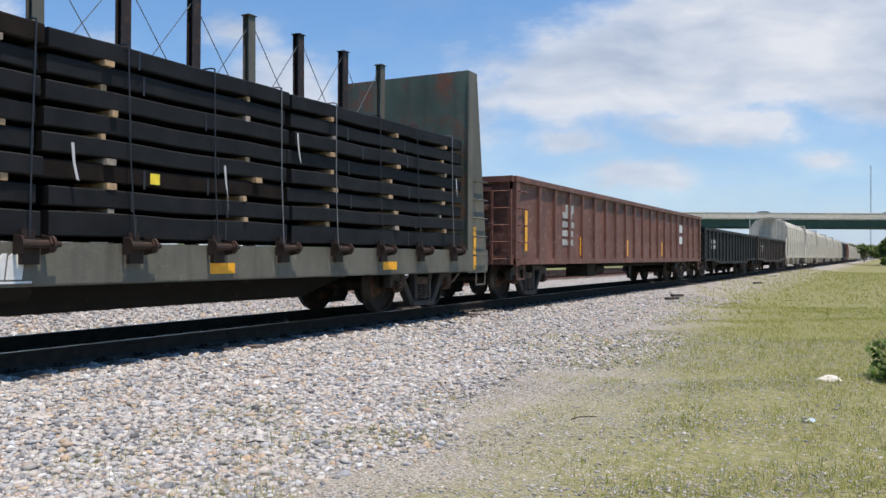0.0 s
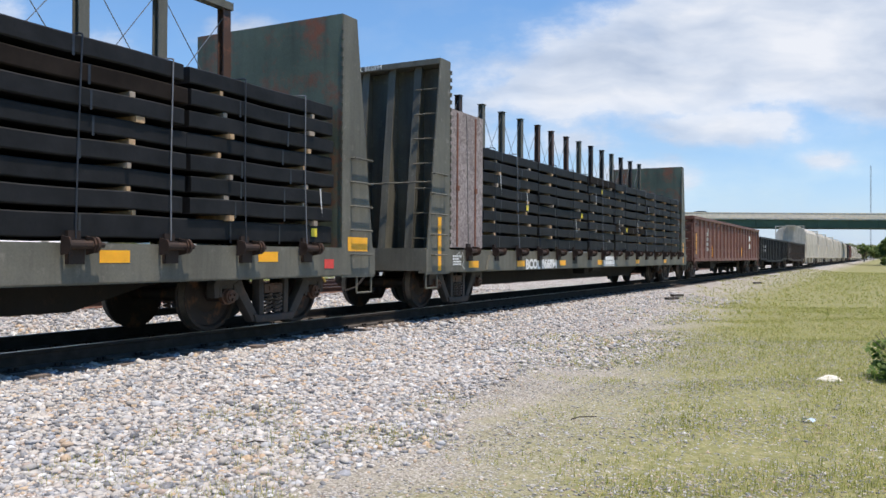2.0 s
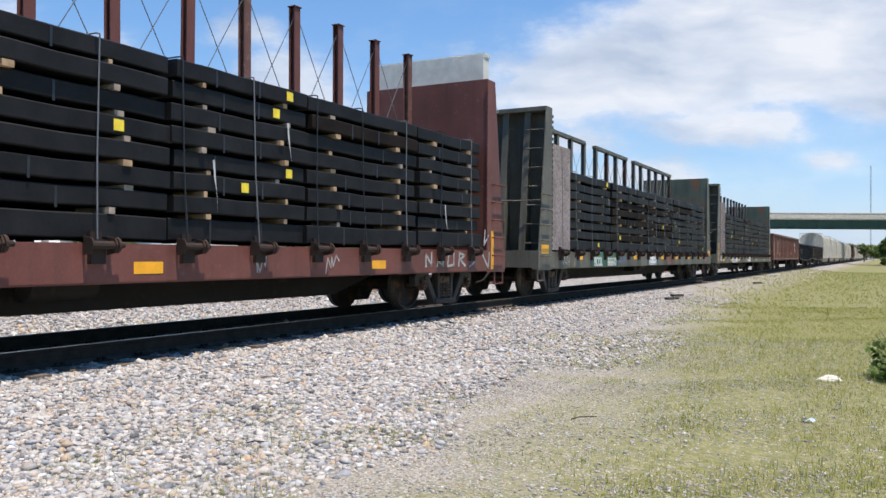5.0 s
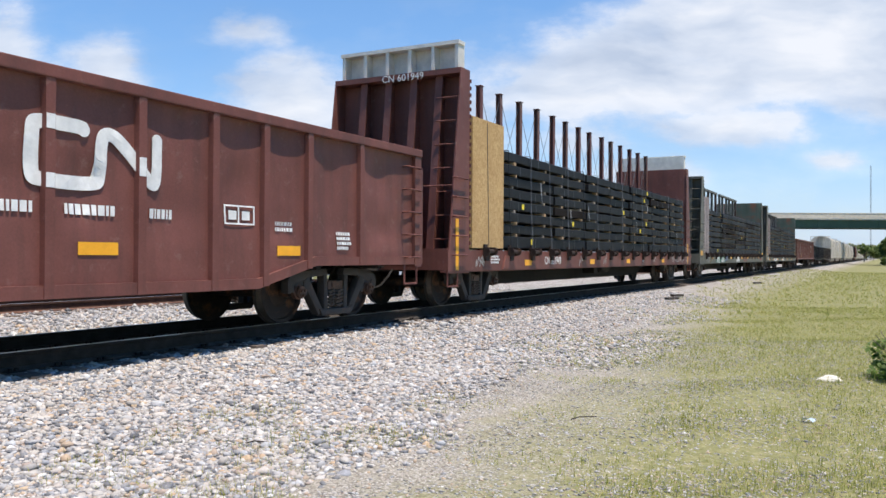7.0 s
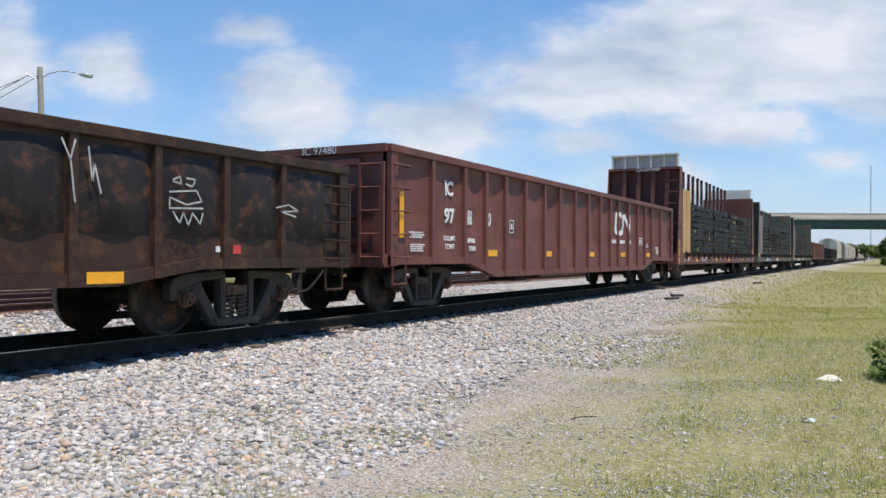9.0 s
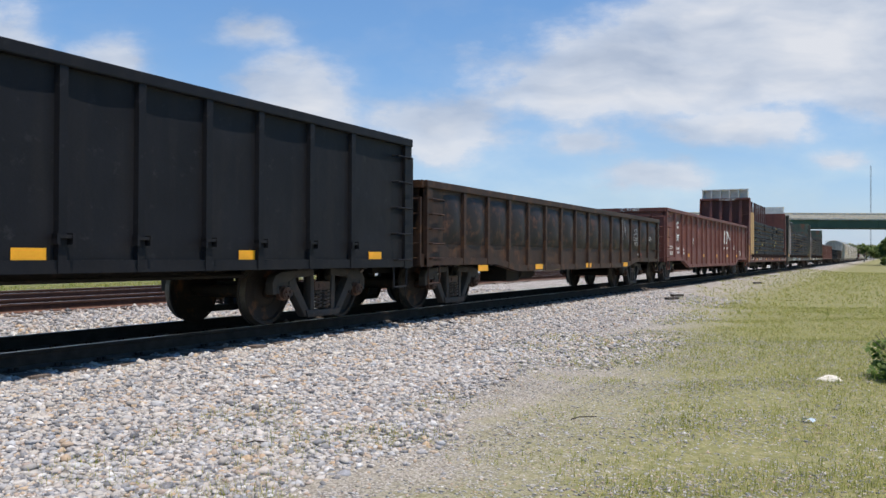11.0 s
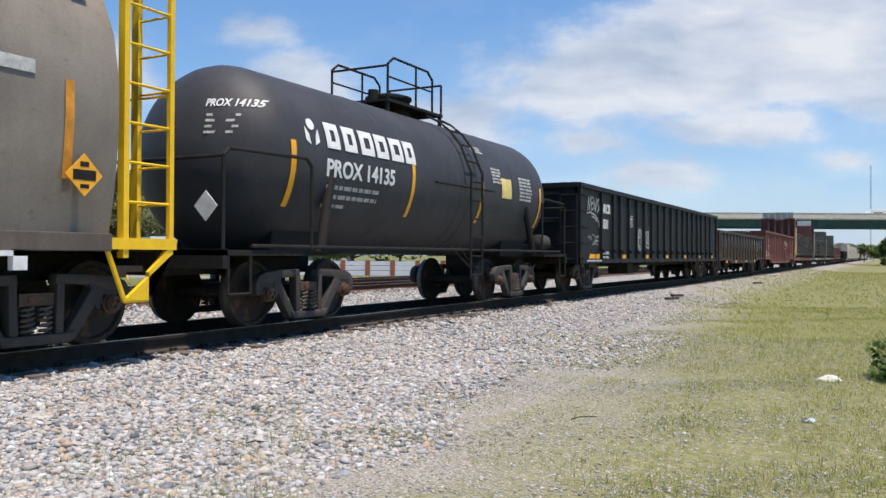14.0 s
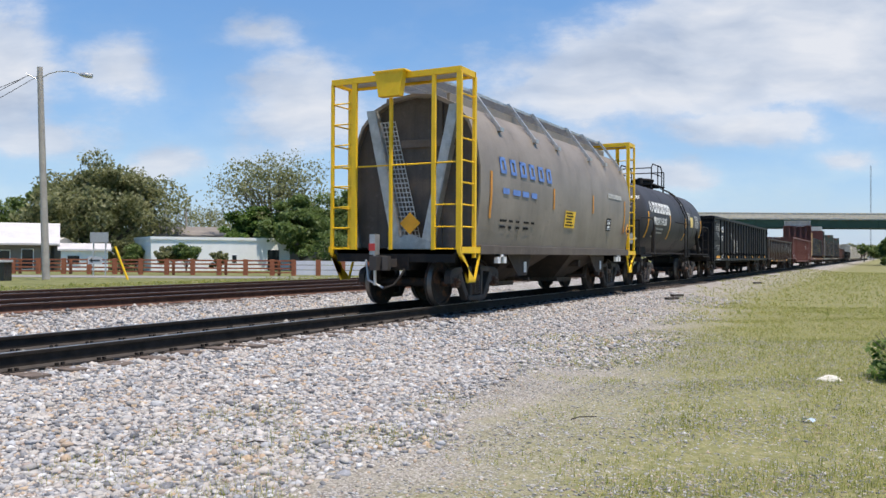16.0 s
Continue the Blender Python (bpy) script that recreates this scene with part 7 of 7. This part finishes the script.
sg = empty("street_sign", pose(sx, sy, -0.5, 0, 0, math.degrees(math.atan2(ry, rx))), "blank grey sign board on two posts with a small arrow sign", "sign")
part("board", Shape().box(-0.62, 0.62, -0.03, 0.03, 2.25, 2.95), plain("grey_sign_back", (0.34, 0.35, 0.35), 0.5, 0.08), sg)
for x in (-0.42, 0.42):
    part("post", Shape().box(x - 0.04, x + 0.04, 0.03, 0.1, 0, 2.9), GALV, sg)
ar = part("arrow_board", Shape().box(-0.75, 0.25, -0.10, -0.06, 0.75, 1.28), plain("pale_grey_sign", (0.5, 0.5, 0.5), 0.5), sg)
part("arrow", Shape().prism([(-0.65, 1.02), (-0.42, 1.2), (-0.42, 1.07), (0.1, 1.07), (0.1, 0.97), (-0.42, 0.97), (-0.42, 0.84)], -0.115, -0.105), SHADE, ar)
gxx, gyy = spot(-21.0, 47)
gw = tagged(new("guy_marker", Shape().tube((0, 0, -0.05), (-0.75 * rx, -0.75 * ry, 1.9), 0.06, 8, 0.06).mesh("guy_marker", YELLOW)), "slanting yellow guy wire marker in the grass", "guy marker")
gw.matrix_basis = pose(gxx, gyy, -0.5)
bxx, byy = spot(-28.5, 44)
bn = empty("bin", pose(bxx, byy, -0.5, 0, 0, math.degrees(math.atan2(ry, rx))), "dark bin with a grey-green lid by the street", "bin")
part("body", Shape().box(-0.5, 0.55, -0.4, 0.4, 0, 1.0), SHADE, bn)
part("lid", Shape().box(-0.55, 0.6, -0.45, 0.45, 1.0, 1.12), PALE_ROOF, bn)
Z_PATH = plain("pale_street_asphalt", (0.24, 0.23, 0.22), 0.9, 0.1, 2.0)
xa, ya = spot(-40, 53.5)
xb, yb = spot(20, 51.5)
rd = tagged(new("road", Shape().box(0, math.hypot(xb - xa, yb - ya), -2.2, 2.2, -0.06, 0.02).mesh("road", Z_PATH)), "narrow pale asphalt street along the fence", "road", kind="structure")
rd.matrix_basis = pose(xa, ya, -0.5, 0, 0, math.degrees(math.atan2(yb - ya, xb - xa)))


# ---------------------------------------------------------------- cars on the overpass
def small_car(name, label, colour, way, wagon=False):
    """way: seconds and metres along the bridge, row by row."""
    th = empty(name, pose(0, 0, 0), label, "car", "cars on the overpass")
    prof = [(-2.2, 0.3), (2.2, 0.3), (2.25, 0.75), (1.3, 0.92), (0.6, 1.42), (-1.0, 1.45), (-1.9, 0.98), (-2.25, 0.9)]
    if wagon:
        prof = [(-2.3, 0.3), (2.3, 0.3), (2.35, 0.95), (1.7, 1.1), (1.1, 1.85), (-2.1, 1.9), (-2.3, 1.0)]
    part("body", Shape().prism(prof, -0.85, 0.85), colour, th, "", False, 0.06)
    part("window", Shape().prism([(0.9, 0.98), (0.5, 1.36), (-0.95, 1.38), (-1.6, 1.0)], -0.865, 0.865), SHADE, th)
    for x in (-1.4, 1.4):
        for y in (-0.78, 0.78):
            part("wheel", Shape().tube((x, y - 0.1, 0.32), (x, y + 0.1, 0.32), 0.32, 16), UNDER, th)
    rows = []
    for t, x in way:
        p = br.matrix_basis @ Vector((x, -2.6, 8.58))
        rows.append((t, pose(p.x, p.y, p.z, 0, 0, ang + 180)))
    th.matrix_basis = rows[0][1]
    DRIVEN.append((th, rows))


DRIVEN = []
CAR_BLUE = plain("dark_blue_car_paint", (0.04, 0.05, 0.08), 0.3, 0.05)
CAR_WHITE = plain("white_car_paint", (0.75, 0.75, 0.74), 0.3, 0.05)
small_car("passing_car", "dark blue saloon car driving over the overpass", CAR_BLUE, [(0, 107.0), (1, 88.2), (2, 69.4), (3, 50.6), (4, 31.8), (5, 16.0), (6, 12.0), (16, 11.0)])
small_car("passing_car", "dark saloon car driving over the overpass", CAR_BLUE, [(0, 81.8), (1, 69.1), (2, 56.4), (3, 43.7), (4, 31.0), (5, 22.0), (6, 19.0), (16, 18.0)])
small_car("passing_car", "white van driving over the overpass", CAR_WHITE, [(0, 172.0), (11, 166.0), (12, 146.0), (13, 126.0), (14, 104.3), (15, 82.3), (16, 60.3)], True)

# ---------------------------------------------------------------- clouds
def cloud_material():
    m, nt, b = nodes("cloud_vapour")
    nt.nodes.remove(b)
    uv = nt.nodes.new("ShaderNodeUVMap")
    warp = nt.nodes.new("ShaderNodeTexNoise")
    warp.inputs["Scale"].default_value, warp.inputs["Detail"].default_value = 6.0, 6
    nt.links.new(uv.outputs[0], warp.inputs[0])
    add = nt.nodes.new("ShaderNodeVectorMath")
    add.operation = "MULTIPLY_ADD"
    add.inputs[1].default_value = (0.10, 0.05, 0)
    nt.links.new(warp.outputs["Color"], add.inputs[0])
    nt.links.new(uv.outputs[0], add.inputs[2])
    total = None
    for cx, cy, rx_, ry_, k in CLOUDS:
        mp = nt.nodes.new("ShaderNodeMapping")
        mp.inputs["Location"].default_value = (-(cx + 0.05) / rx_, -(cy + 0.025) / ry_, 0)
        mp.inputs["Scale"].default_value = (1 / rx_, 1 / ry_, 0)
        nt.links.new(add.outputs[0], mp.inputs[0])
        ln = nt.nodes.new("ShaderNodeVectorMath")
        ln.operation = "LENGTH"
        nt.links.new(mp.outputs[0], ln.inputs[0])
        mr = nt.nodes.new("ShaderNodeMapRange")
        mr.inputs[1].default_value, mr.inputs[2].default_value = 1.25, 0.1
        mr.inputs[3].default_value, mr.inputs[4].default_value = 0.0, k
        nt.links.new(ln.outputs["Value"], mr.inputs[0])
        if total is None:
            total = mr.outputs[0]
        else:
            mx = nt.nodes.new("ShaderNodeMath")
            mx.operation = "SMOOTH_MAX"
            mx.inputs[2].default_value = 0.12
            nt.links.new(total, mx.inputs[0])
            nt.links.new(mr.outputs[0], mx.inputs[1])
            total = mx.outputs[0]
    fine = nt.nodes.new("ShaderNodeTexNoise")
    fine.inputs["Scale"].default_value, fine.inputs["Detail"].default_value, fine.inputs["Roughness"].default_value = 8.0, 12, 0.6
    st = nt.nodes.new("ShaderNodeMapping")
    st.inputs["Scale"].default_value = (1.0, 1.9, 1.0)
    nt.links.new(uv.outputs[0], st.inputs[0])
    nt.links.new(st.outputs[0], fine.inputs[0])
    d = nt.nodes.new("ShaderNodeMath")
    d.operation = "MULTIPLY_ADD"
    d.inputs[1].default_value = 0.8
    nt.links.new(fine.outputs[0], d.inputs[0])
    nt.links.new(total, d.inputs[2])
    alpha = ramp(nt, d.outputs[0], [(0.44, 0.0), (0.62, 0.42), (0.80, 0.90), (1.0, 0.97)])
    # haze that thickens to the horizon
    sep = nt.nodes.new("ShaderNodeSeparateXYZ")
    nt.links.new(uv.outputs[0], sep.inputs[0])
    haze = ramp(nt, sep.outputs[1], [(0.0, 0.74), (0.10, 0.52), (0.24, 0.34), (0.40, 0.26)])
    # broad grey hollows in the white
    soft = nt.nodes.new("ShaderNodeTexNoise")
    soft.inputs["Scale"].default_value, soft.inputs["Detail"].default_value = 7.0, 5
    lift = nt.nodes.new("ShaderNodeMapping")
    lift.inputs["Location"].default_value, lift.inputs["Scale"].default_value = (0.4, 0.3, 0), (0.8, 2.4, 1.0)
    nt.links.new(add.outputs[0], lift.inputs[0])
    nt.links.new(lift.outputs[0], soft.inputs[0])
    colour = ramp(nt, soft.outputs[0], [(0.34, (0.55, 0.64, 0.78)), (0.50, (0.74, 0.81, 0.91)), (0.64, (0.93, 0.96, 1.0))])
    both = nt.nodes.new("ShaderNodeMath")
    both.operation = "MAXIMUM"
    nt.links.new(alpha, both.inputs[0])
    nt.links.new(haze, both.inputs[1])
    col = mix(nt, alpha, (0.46, 0.64, 0.96), colour)
    em = nt.nodes.new("ShaderNodeEmission")
    em.inputs[1].default_value = 0.75
    nt.links.new(col, em.inputs[0])
    tr = nt.nodes.new("ShaderNodeBsdfTransparent")
    mxs = nt.nodes.new("ShaderNodeMixShader")
    nt.links.new(both.outputs[0], mxs.inputs[0])
    nt.links.new(tr.outputs[0], mxs.inputs[1])
    nt.links.new(em.outputs[0], mxs.inputs[2])
    nt.links.new(mxs.outputs[0], nt.nodes["Material Output"].inputs[0])
    return m


# middle, half width, half height and density, as tangents of the angles from the camera's way and the horizon
CLOUDS = [(0.27, 0.225, 0.27, 0.075, 0.80), (0.42, 0.265, 0.28, 0.095, 0.95), (0.16, 0.20, 0.16, 0.055, 0.66), (0.55, 0.25, 0.16, 0.12, 0.85), (0.34, 0.16, 0.17, 0.035, 0.62), (0.17, 0.135, 0.09, 0.03, 0.45),
          (0.25, 0.095, 0.20, 0.045, 0.40), (0.48, 0.12, 0.06, 0.025, 0.45), (-0.01, 0.15, 0.14, 0.06, 0.60), (-0.19, 0.175, 0.12, 0.085, 0.60), (-0.24, 0.27, 0.07, 0.04, 0.42),
          (-0.41, 0.22, 0.08, 0.07, 0.55), (-0.56, 0.22, 0.11, 0.12, 0.65), (-0.36, 0.11, 0.08, 0.04, 0.48), (-0.5, 0.14, 0.14, 0.045, 0.48), (0.8, 0.22, 0.16, 0.08, 0.6), (-0.9, 0.2, 0.15, 0.07, 0.5)]
n = math.hypot(AIM[0], AIM[1])
ax, ay = AIM[0] / n, AIM[1] / n
us, vs = np.linspace(-1.1, 1.1, 60), np.linspace(-0.01, 0.75, 24)
pts, uvs = [], []
for a in us:
    for b in vs:
        w = Vector((ax + ay * a, ay - ax * a, b)).normalized() * 3200
        pts.append((w.x, w.y, w.z + 1.0))
        uvs.append((a, b))
quads = [(i * 24 + j, (i + 1) * 24 + j, (i + 1) * 24 + j + 1, i * 24 + j + 1) for i in range(59) for j in range(23)]
me = bpy.data.meshes.new("cloud_backdrop")
me.from_pydata(pts, [], quads)
layer = me.uv_layers.new(name="plan")
for lp_ in me.loops:
    layer.data[lp_.index].uv = uvs[lp_.vertex_index]
me.materials.append(cloud_material())
clouds = tagged(new("cloud_backdrop", me), "white broken clouds and haze over a blue sky", "clouds", kind="structure")
DRIVEN.append((clouds, [(0.0, pose(-40 * ay, 40 * ax, 0)), (8.0, pose(0, 0, 0)), (16.0, pose(40 * ay, -40 * ax, 0))]))


def travel(t):
    """How far the train has gone along its track, counted from 8 s."""
    u = t - 8.0
    return 9.514 * u + 0.00666 * u * u + 0.000367 * u ** 3


def motions():
    for thing, x in MOVING:
        y, z = thing.location.y, thing.location.z
        walk(thing, [(t, pose(x + travel(t), y, z)) for t in range(0, 17)])
    for thing, rows in DRIVEN:
        walk(thing, rows)
    steps = [i / FPS for i in range(0, int(END * FPS) + 1)]
    for w, a in WHEELSETS:
        walk(w, [(t, pose(a, 0, R_WHEEL, 0, math.degrees(travel(t) / R_WHEEL) % 360.0, 0)) for t in steps])


motions()
